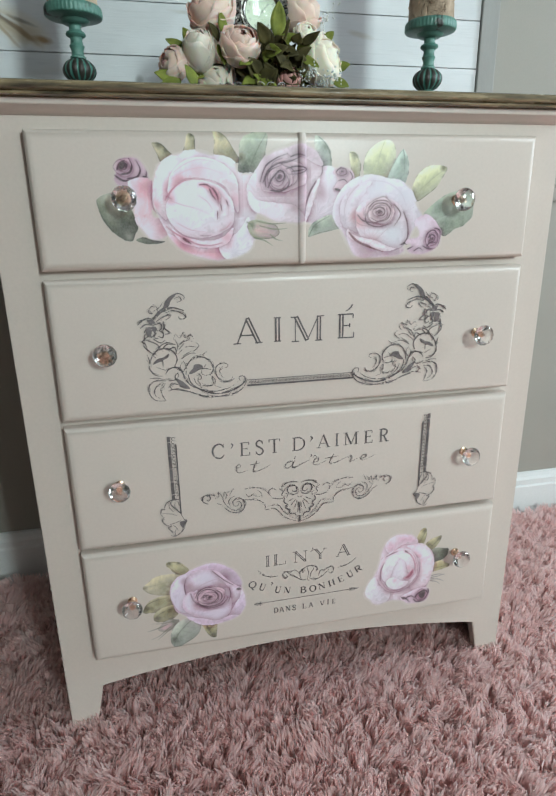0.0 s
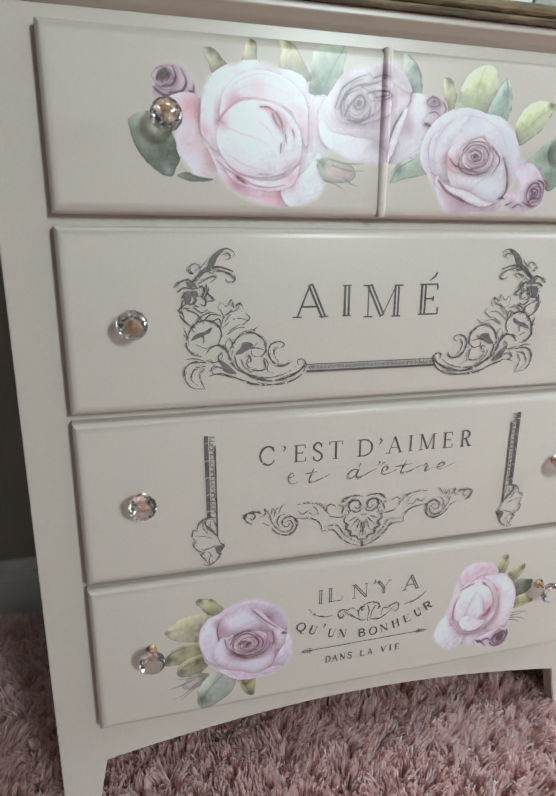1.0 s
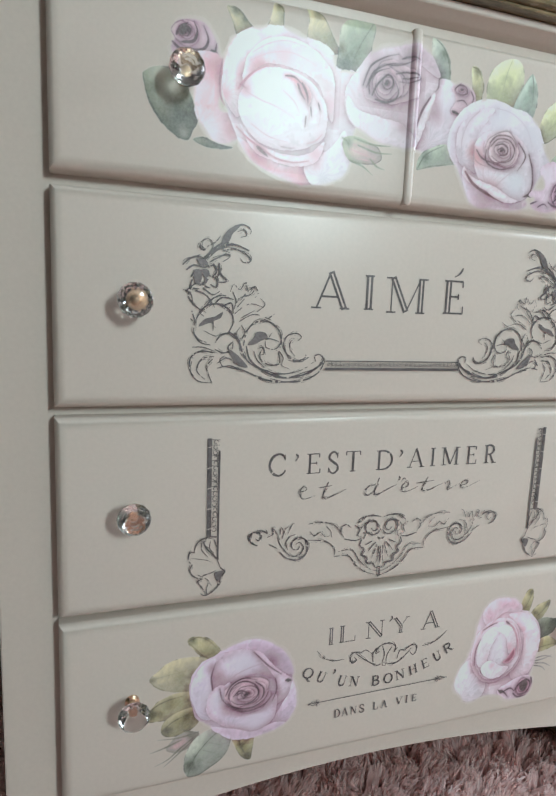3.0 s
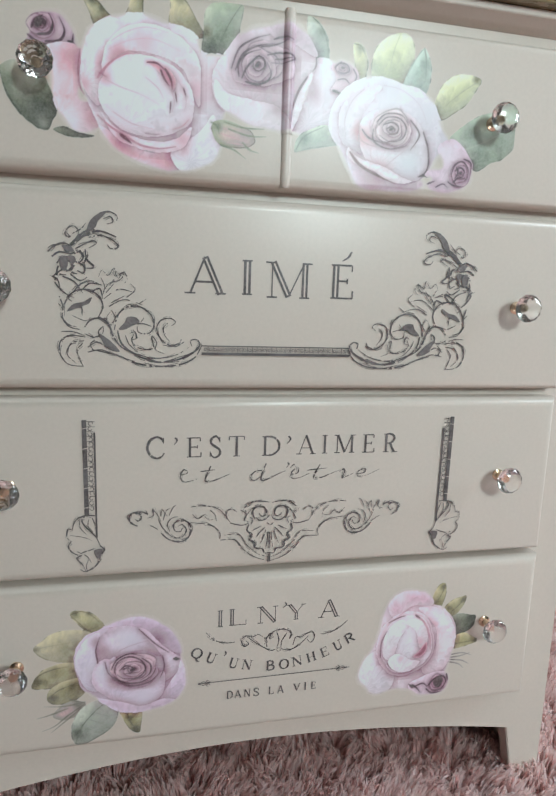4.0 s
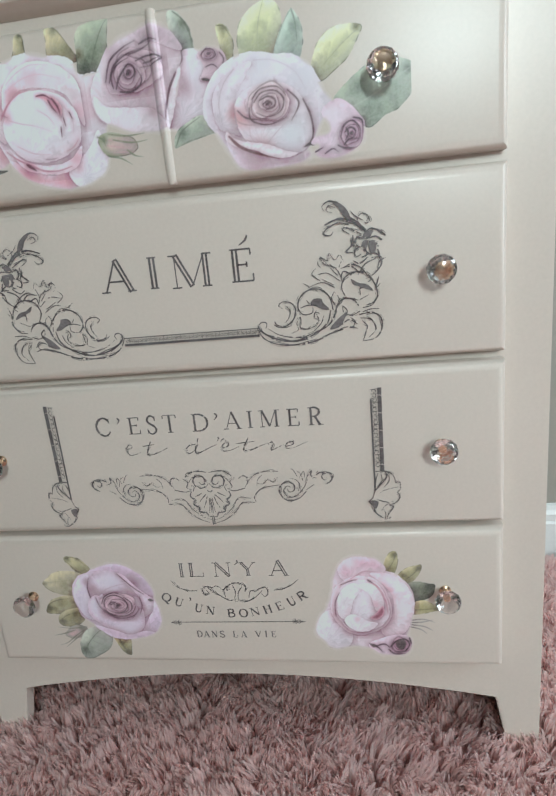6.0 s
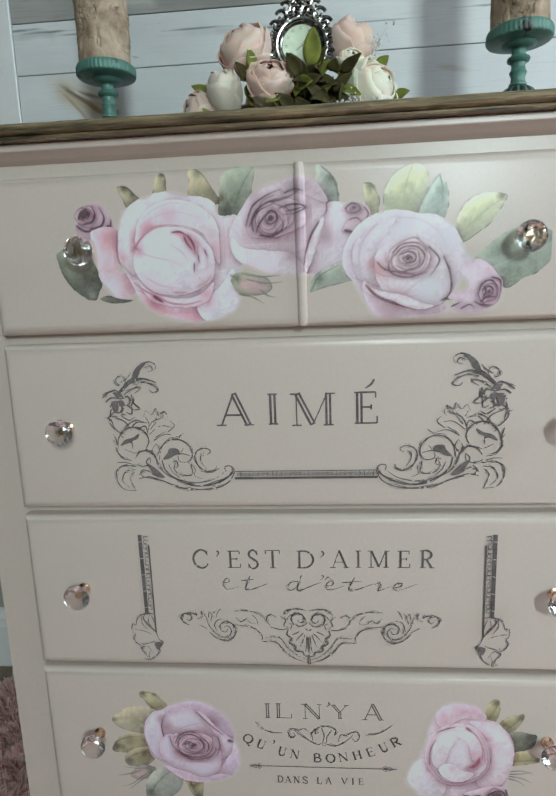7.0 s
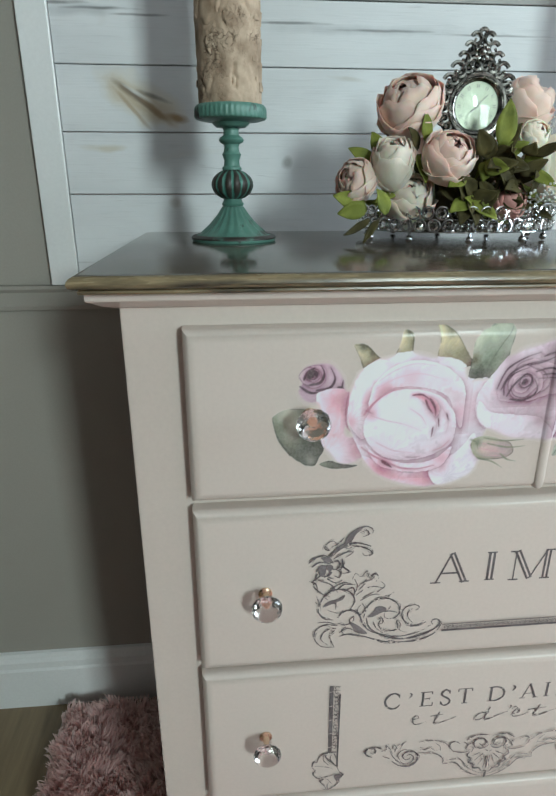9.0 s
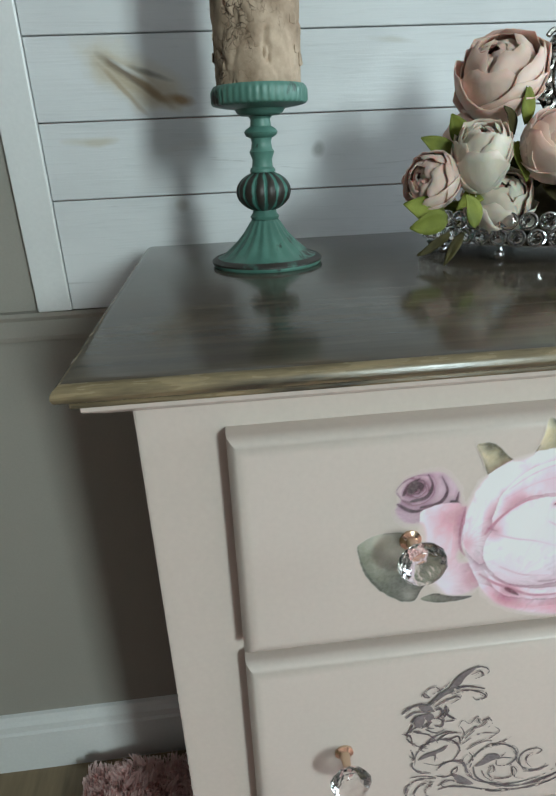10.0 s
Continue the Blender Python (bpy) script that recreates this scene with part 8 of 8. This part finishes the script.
part("plate", loft([oval(TA - 0.004, TB - 0.004, 0.0125), oval(TA + 0.001, TB + 0.001, 0.0130), oval(TA + 0.001, TB + 0.001, 0.0142), oval(TA - 0.006, TB - 0.006, 0.0146)]), M_CHROME, tray)
for i in range(10):
    a = 2 * math.pi * (i + 0.3) / 10
    foot = bmesh.new()
    ball((TA * 0.93 * math.cos(a), TB * 0.93 * math.sin(a), 0.0048), 0.0046, 2, foot)
    tube(((TA * 0.93 * math.cos(a), TB * 0.93 * math.sin(a), 0.008), (TA * 0.93 * math.cos(a), TB * 0.93 * math.sin(a), 0.0127)), 0.0018, 8, foot)
    part("foot", foot, M_CHROME, tray, smooth=True)
gem_mesh, ring_mesh = None, None
for row, zc in ((0, 0.0205), (1, 0.0345)):
    n = 46
    for i in range(n):
        a = 2 * math.pi * (i + 0.5 * row) / n
        m = Matrix.Translation((TA * math.cos(a), TB * math.sin(a), zc)) @ Euler((0, 0, math.atan2(TA * math.sin(a), TB * math.cos(a)) - math.pi / 2 + math.pi)).to_matrix().to_4x4()
        if ring_mesh is None:
            bm = bmesh.new()
            tube([(0.0071 * math.cos(2 * math.pi * k / 16), 0, 0.0071 * math.sin(2 * math.pi * k / 16)) for k in range(17)], 0.0010, 5, bm)
            ring = part("setting", bm, M_CHROME, tray, smooth=True)
            ring_mesh = ring.data
            gem = part("crystal", lathe(((0.0012, -0.0035), (0.0040, -0.0022), (0.0062, 0.0), (0.0052, 0.0018), (0.0030, 0.0030), (0.0008, 0.0032)), 10, axis="y"), M_GLASS, ring)
            gem_mesh = gem.data
        else:
            ring = new("setting", ring_mesh)
            ring.parent = tray
            gem = new("crystal", gem_mesh)
            gem.parent = ring
        ring.matrix_local = m

# ---- flowers in the tray ----
M_PEACH = surface("blush_silk_petal", (0.78, 0.53, 0.44), (0.84, 0.63, 0.54), 30, 0.75, relief=0.6, fine=90, island=0.12, sheen=0.2)
M_IVORY = surface("ivory_silk_petal", (0.72, 0.60, 0.49), (0.78, 0.68, 0.58), 30, 0.75, relief=0.6, fine=90, island=0.10, sheen=0.2)
M_CREAM = surface("cream_silk_petal", (0.92, 0.80, 0.64), (0.94, 0.87, 0.75), 30, 0.75, relief=0.5, fine=90, island=0.08, sheen=0.2)
for m in (M_PEACH, M_IVORY, M_CREAM):
    # thin cloth lets a little light through
    silk = m.node_tree.nodes["Principled BSDF"]
    silk.inputs["Subsurface Weight"].default_value, silk.inputs["Subsurface Scale"].default_value = 0.25, 0.0025
M_HEART = surface("mauve_flower_heart", (0.52, 0.22, 0.20), (0.70, 0.40, 0.33), 60, 0.8, relief=0.3, fine=220, island=0.2)
M_LEAF = surface("silk_leaf_green", (0.105, 0.125, 0.022), (0.25, 0.270, 0.05), 45, 0.7, relief=0.5, fine=120)
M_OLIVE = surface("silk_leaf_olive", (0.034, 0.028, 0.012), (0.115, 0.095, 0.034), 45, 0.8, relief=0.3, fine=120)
for m in (M_LEAF, M_OLIVE):
    m.node_tree.nodes["Principled BSDF"].inputs["IOR"].default_value = 1.3
M_SPRIG = surface("beaded_sprig_white", (0.62, 0.62, 0.58), (0.76, 0.76, 0.72), 80, 0.4, relief=0.1)
M_STEM = surface("wrapped_stem_brown", (0.06, 0.05, 0.03), (0.12, 0.09, 0.05), 40, 0.8)

arrangement = thing("flower_arrangement", pose(TX, TY, TOP_Z + 0.0146), "silk peonies and leaves in a jewelled tray", "flower arrangement")
ORIGIN = Vector((TX, TY, TOP_Z + 0.0146))


def petal_patch(bm, r, spread, low, high, turn, flare, wave, rnd):
    """One cupped petal on a ball of radius r: from polar angle low (base) to high (tip)."""
    nu, nv = 9, 9
    grid = []
    for j in range(nv):
        v = j / (nv - 1)
        row = []
        for i in range(nu):
            u = 2 * i / (nu - 1) - 1
            wide = spread * (0.35 + 0.65 * math.sin(math.pi * min(1, 0.18 + 0.72 * v)) ** 0.7)
            pol = low + (high - low) * (v * (1 - 0.20 * u * u * v + 0.030 * math.sin(7 * u + turn * 5) * v))
            az = turn + u * wide / max(0.35, math.sin(max(0.25, pol)))
            k = r * (1 + flare * v ** 3 + wave * (math.sin(5 * u + turn * 3) + 0.6 * math.sin(11 * u - turn * 7 + 3 * v)) * v * v + rnd.uniform(-0.008, 0.008))
            row.append(bm.verts.new((k * math.sin(pol) * math.cos(az), k * math.sin(pol) * math.sin(az), -k * math.cos(pol) * 1.02)))
        grid.append(row)
    for j in range(nv - 1):
        for i in range(nu - 1):
            bm.faces.new((grid[j][i], grid[j][i + 1], grid[j + 1][i + 1], grid[j + 1][i]))


def bloom(place, r, face, material, seed, openness=0.5, tall=1.0):
    """A peony head: nested rings of cupped petals that close over a mauve heart; face is the way it looks."""
    rnd = random.Random(seed)
    bm = bmesh.new()
    for k, (scale, count, high) in enumerate(((0.70, 4, 2.98), (0.82, 4, 2.7 - 0.25 * openness), (0.92, 4, 2.45 - 0.4 * openness), (1.0, 4, 2.25 - 0.45 * openness), (1.04, 3, 1.9 - 0.4 * openness))):
        for i in range(count):
            petal_patch(bm, r * scale * rnd.uniform(0.96, 1.04), rnd.uniform(1.15, 1.5), 0.12, high + rnd.uniform(-0.2, 0.15), 2 * math.pi * i / count + k * 0.7 + rnd.uniform(-0.2, 0.2), 0.01 + 0.06 * k / 4, 0.038, rnd)
    q = Vector(face).normalized().to_track_quat("Z", "Y").to_matrix().to_4x4()
    m = Matrix.Translation(Vector(place) - ORIGIN) @ q @ Matrix.Diagonal((1, 1, tall, 1))
    ob = part("bloom", bm, material, arrangement, smooth=70)
    ob.matrix_local = m
    sol = ob.modifiers.new("thick", "SOLIDIFY")
    sol.thickness = 0.0006
    heart = bmesh.new()
    for i in range(16):
        petal_patch(heart, r * rnd.uniform(0.45, 0.68), 0.34, 0.5, rnd.uniform(2.75, 3.12), rnd.uniform(0, 6.28), 0.05, 0.05, rnd)
    part("heart", heart, M_HEART, ob, "mauve flower heart", smooth=70)
    return ob


def leaf(place, tip, width, material, fold=0.25, droop=0.15, roll=0.0):
    """A pointed leaf from place to tip, folded along its rib."""
    a, b = Vector(place) - ORIGIN, Vector(tip) - ORIGIN
    d = b - a
    length = d.length
    d.normalize()
    side = d.cross(Vector((0, -1, 0.25))).normalized()
    up = side.cross(d)
    side, up = side * math.cos(roll) + up * math.sin(roll), up * math.cos(roll) - side * math.sin(roll)
    bm = bmesh.new()
    rows = []
    for j in range(9):
        t = j / 8
        w = width * (math.sin(math.pi * min(1, t * 0.94 + 0.05)) ** 0.75) * (1 - 0.35 * t) if j < 8 else 0.0006
        mid = a + d * (length * t) - up * (droop * length * t * t) + up * (0.02 * length * math.sin(9 * t))
        rows.append([bm.verts.new(mid + side * (s * w) + up * (abs(s) * w * fold + 0.0006 * math.sin(7 * t + s * 4))) for s in (-1, -0.5, 0, 0.5, 1)])
    for p, q in zip(rows, rows[1:]):
        for i in range(4):
            bm.faces.new((p[i], p[i + 1], q[i + 1], q[i]))
    ob = part("leaf", bm, material, arrangement, smooth=50)
    ob.modifiers.new("thick", "SOLIDIFY").thickness = 0.0005
    return ob


bloom((-0.081, 0.248, 1.108), 0.036, (-0.45, -0.55, 0.75), M_PEACH, 11, 0.55)
bloom((-0.044, 0.205, 1.052), 0.029, (0.15, -0.75, 0.65), M_PEACH, 12, 0.25)
bloom((-0.106, 0.214, 1.046), 0.023, (-0.15, -0.35, 0.9), M_IVORY, 13, 0.05, 1.35)
bloom((-0.145, 0.222, 1.027), 0.023, (-0.85, -0.45, 0.30), M_PEACH, 14, 0.35)
bloom((-0.078, 0.232, 1.008), 0.030, (-0.1, -0.75, 0.6), M_IVORY, 15, 0.55)
bloom((0.064, 0.262, 1.112), 0.031, (0.45, -0.3, 0.85), M_PEACH, 16, 0.3, 1.1)
bloom((0.091, 0.226, 1.040), 0.036, (0.75, -0.5, 0.35), M_CREAM, 17, 0.6)
bloom((0.062, 0.225, 1.075), 0.018, (0.2, -0.8, 0.6), M_CREAM, 18, 0.5)
bloom((0.030, 0.200, 1.005), 0.020, (0.2, -0.8, 0.3), M_HEART, 19, 0.6)
bloom((-0.06, 0.335, 1.06), 0.034, (-0.3, 0.5, 0.8), M_PEACH, 20, 0.4)
bloom((0.05, 0.335, 1.05), 0.034, (0.3, 0.5, 0.8), M_IVORY, 21, 0.4)

bright = (((-0.135, 0.213, 1.000), (-0.172, 0.200, 1.012), 0.013), ((-0.135, 0.205, 0.998), (-0.168, 0.196, 0.992), 0.012), ((-0.115, 0.190, 0.992), (-0.128, 0.180, 1.018), 0.011),
          ((-0.120, 0.232, 1.045), (-0.152, 0.226, 1.062), 0.010), ((-0.112, 0.236, 1.055), (-0.126, 0.232, 1.078), 0.010), ((-0.066, 0.222, 1.068), (-0.070, 0.214, 1.098), 0.009),
          ((0.010, 0.195, 1.062), (0.014, 0.190, 1.108), 0.014), ((0.112, 0.240, 1.030), (0.138, 0.232, 1.040), 0.012), ((0.095, 0.24, 1.07), (0.112, 0.235, 1.083), 0.009), ((0.105, 0.215, 1.01), (0.128, 0.205, 1.002), 0.010),
          ((0.045, 0.205, 1.045), (0.062, 0.196, 1.060), 0.011), ((-0.03, 0.190, 1.03), (-0.05, 0.182, 1.022), 0.010))
for i, (a, b, w) in enumerate(bright):
    leaf(a, b, w, M_LEAF, 0.22, 0.12, 0.4 * math.sin(i * 2.1))
dark = (((0.005, 0.205, 1.050), (0.036, 0.186, 1.066), 0.011), ((0.005, 0.205, 1.050), (-0.016, 0.184, 1.074), 0.011), ((0.008, 0.202, 1.048), (0.040, 0.184, 1.040), 0.012), ((0.004, 0.202, 1.046), (-0.012, 0.182, 1.030), 0.012),
        ((0.010, 0.204, 1.05), (0.026, 0.188, 1.084), 0.010), ((0.012, 0.200, 1.040), (0.030, 0.180, 1.018), 0.012), ((-0.020, 0.196, 1.005), (-0.046, 0.176, 0.998), 0.011), ((-0.020, 0.196, 1.005), (-0.036, 0.172, 0.985), 0.011),
        ((-0.020, 0.196, 1.005), (-0.016, 0.170, 0.984), 0.011), ((-0.018, 0.196, 1.006), (0.006, 0.174, 0.990), 0.011), ((-0.018, 0.198, 1.008), (0.004, 0.178, 1.012), 0.011), ((-0.022, 0.198, 1.008), (-0.036, 0.180, 1.022), 0.010),
        ((0.030, 0.205, 1.02), (0.060, 0.186, 1.012), 0.011), ((0.03, 0.21, 1.03), (0.058, 0.19, 1.036), 0.011), ((-0.074, 0.226, 1.06), (-0.086, 0.212, 1.082), 0.010), ((-0.074, 0.222, 1.055), (-0.068, 0.200, 1.028), 0.009),
        ((-0.13, 0.21, 0.985), (-0.158, 0.198, 0.968), 0.006), ((-0.12, 0.206, 0.985), (-0.140, 0.190, 0.964), 0.005), ((-0.09, 0.23, 1.02), (-0.122, 0.212, 1.008), 0.010), ((0.05, 0.22, 1.0), (0.082, 0.192, 0.990), 0.010),
        ((-0.05, 0.21, 1.02), (-0.03, 0.186, 1.004), 0.010), ((0.0, 0.21, 1.0), (0.020, 0.184, 0.982), 0.010))
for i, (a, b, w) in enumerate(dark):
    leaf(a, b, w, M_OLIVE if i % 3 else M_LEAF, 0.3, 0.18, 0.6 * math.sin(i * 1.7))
rnd = random.Random(77)
for i in range(46):
    a, lift = rnd.uniform(math.pi * 1.02, math.pi * 1.98), rnd.uniform(0.12, 1.15)
    r0, r1 = 0.055, rnd.uniform(0.078, 0.094)
    d = Vector((1.25 * math.cos(a) * math.cos(lift), 0.9 * math.sin(a) * math.cos(lift), 0.95 * math.sin(lift)))
    c = Vector((0.0, 0.270, 0.985))
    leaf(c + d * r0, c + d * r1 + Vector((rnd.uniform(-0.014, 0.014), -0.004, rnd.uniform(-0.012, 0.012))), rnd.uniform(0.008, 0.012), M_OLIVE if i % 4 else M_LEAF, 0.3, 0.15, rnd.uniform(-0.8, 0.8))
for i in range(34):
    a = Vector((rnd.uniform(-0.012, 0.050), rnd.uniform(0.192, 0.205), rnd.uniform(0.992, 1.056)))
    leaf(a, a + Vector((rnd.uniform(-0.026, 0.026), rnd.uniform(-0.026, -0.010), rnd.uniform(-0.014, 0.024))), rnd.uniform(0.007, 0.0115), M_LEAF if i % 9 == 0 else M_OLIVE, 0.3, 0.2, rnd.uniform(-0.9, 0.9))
# foam and stems that fill the middle
core = bmesh.new()
ball((0, 0, 0.030), 0.055, 3, core, (1.25, 0.95, 0.62))
for v in core.verts:
    v.co += v.co.normalized() * 0.006 * noise.noise(v.co * 60)
    v.co.z = max(0.0003, v.co.z)
part("foam_core", core, M_STEM, arrangement, smooth=60)
for k, (bx, by, bz, tx, ty, tz) in enumerate(((0.070, 0.245, 1.06, 0.112, 0.238, 1.118), (0.040, 0.20, 1.00, 0.062, 0.172, 1.016), (0.075, 0.20, 1.0, 0.098, 0.176, 1.010))):
    rnd = random.Random(50 + k)
    bm = bmesh.new()
    a, b = Vector((bx, by, bz)) - ORIGIN, Vector((tx, ty, tz)) - ORIGIN
    tube([a.lerp(b, i / 6) + Vector((0.002 * math.sin(i), 0, 0.001 * math.cos(i))) for i in range(7)], 0.0006, 5, bm)
    for i in range(48):
        p = a.lerp(b, rnd.uniform(0.25, 1.05)) + Vector([rnd.gauss(0, 0.005) for _ in range(3)])
        ball(p, rnd.uniform(0.0010, 0.0020), 1, bm)
    part("sprig", bm, M_SPRIG, arrangement, "pale beaded sprig", smooth=True)

# ---- ornate clock ----
clock = thing("table_clock", pose(-0.003, 0.246, TOP_Z + 0.0148), "small antique silver clock with scrolled openwork frame", "clock")
CZ = 1.107 - TOP_Z - 0.0148


def ring_y(profile, z, n=64, hollow=False):
    bm = lathe(profile, n, axis="y", hollow=hollow)
    bmesh.ops.translate(bm, verts=bm.verts[:], vec=(0, 0, z))
    return bm


def torus_y(bm, x, z, R, r, y=0.0, a0=0.0, a1=2 * math.pi, squash=1.0, n=22):
    tube([(x + R * math.cos(a0 + (a1 - a0) * i / n), y, z + squash * R * math.sin(a0 + (a1 - a0) * i / n)) for i in range(n + 1)], 1.25 * r, 7, bm)


part("case_ring", ring_y(((0.0255, 0.002), (0.0275, 0.0045), (0.0290, 0.0050), (0.0300, 0.0035), (0.0310, 0.0055), (0.0335, 0.0060), (0.0345, 0.0030), (0.0345, -0.0038), (0.0255, -0.0038)), CZ, 64, True), M_SILVER, clock, smooth=True)
M_BACK = surface("blackened_metal", (0.02, 0.02, 0.02), (0.05, 0.048, 0.045), 40, 0.5, 0.6)
part("back_plate", ring_y(((0.0005, -0.0040), (0.0425, -0.0040), (0.0425, -0.0065), (0.0005, -0.0065)), CZ), M_BACK, clock)
bm = loft([[(-0.022 * k, y, CZ + 0.035), (0.022 * k, y, CZ + 0.035), (0.009 * k, y, CZ + 0.064), (-0.009 * k, y, CZ + 0.064)] for y, k in ((0.0040, 1), (0.0060, 1))])
part("crest_plate", bm, M_BACK, clock)
M_DIAL = surface("aged_pale_green_dial", (0.26, 0.285, 0.205), (0.36, 0.375, 0.29), 40, 0.5, relief=0.05)
dial = part("dial", ring_y(((0.0005, 0.0005), (0.0256, 0.0005), (0.0256, -0.001), (0.0005, -0.001)), CZ), M_DIAL, clock, "pale green dial")
bm = bmesh.new()
for i in range(12):
    a = math.pi / 6 * i
    for k in (-0.05, 0.05):
        tube([((0.0185 + 0.004 * q) * math.cos(a + k), -0.0008, CZ + (0.0185 + 0.004 * q) * math.sin(a + k)) for q in (0, 1)], 0.0004, 4, bm)
tagged(part("hour_marks", bm, M_INK, clock, "dark hour marks"), kind="stuff")
part("hour_pointer", tube(((0.002, -0.0014, CZ), (-0.007, -0.0014, CZ - 0.006)), 0.0006, 6), M_INK, clock)
part("minute_pointer", tube(((0, -0.0019, CZ), (0.011, -0.0019, CZ + 0.011)), 0.0005, 6), M_INK, clock)
lens = part("lens", ring_y(((0.0006, 0.0022), (0.0253, 0.0022), (0.0253, 0.0028), (0.018, 0.0050), (0.010, 0.0064), (0.0006, 0.0069)), CZ), M_PANE, clock, "domed clear lens", smooth=True)
lens.visible_shadow = False
# openwork border: rows of scrolls that widen to a crest
for i in range(22):
    a = math.radians(-60 + i * 300 / 21)
    ex, ez = 0.0385 * math.cos(a), 0.0415 * math.sin(a)
    bm = bmesh.new()
    torus_y(bm, ex, CZ + ez, 0.0050, 0.0022, -0.001, a + 0.5, a + 5.6)
    ball((ex, -0.0012, CZ + ez), 0.0026, 1, bm)
    part("scroll", bm, M_SILVER, clock, smooth=True)
for x, z, R in ((-0.0335, 0.024, 0.0080), (0.0335, 0.024, 0.0080), (-0.0255, 0.036, 0.0082), (0.0255, 0.036, 0.0082), (-0.0085, 0.0405, 0.0075), (0.0085, 0.0405, 0.0075), (-0.0195, 0.0475, 0.0062), (0.0195, 0.0475, 0.0062),
                (-0.0135, 0.0580, 0.0058), (0.0135, 0.0580, 0.0058), (-0.0075, 0.0675, 0.0056), (0.0075, 0.0675, 0.0056), (0.0, 0.0725, 0.0042), (-0.0385, 0.008, 0.0062), (0.0385, 0.008, 0.0062), (-0.0380, -0.013, 0.0062), (0.0380, -0.013, 0.0062)):
    bm = bmesh.new()
    s = 1 if x >= 0 else -1
    torus_y(bm, x, CZ + z, R, 0.0019, -0.001, 0.4 if s > 0 else 2.7, 0.4 + 5.2 if s > 0 else 2.7 - 5.2)
    ball((x + s * 0.25 * R, -0.002, CZ + z - 0.2 * R), 0.30 * R, 2, bm)
    part("scroll", bm, M_SILVER, clock, smooth=True)
bm = bmesh.new()
for i in range(9):
    a = 2 * math.pi * i / 9
    ball((0.0070 * math.cos(a), -0.002, CZ + 0.054 + 0.0070 * math.sin(a)), 0.0032, 2, bm, (1, 0.6, 1))
ball((0, -0.003, CZ + 0.054), 0.0046, 2, bm)
part("rosette", bm, M_SILVER, clock, smooth=True)
bm = box(-0.022, 0.022, -0.004, 0.010, 0.0, 0.006, 0.0015)
box(-0.010, 0.010, -0.001, 0.004, 0.005, CZ - 0.030, 0.001, 1, bm)
part("stand", bm, M_SILVER, clock)
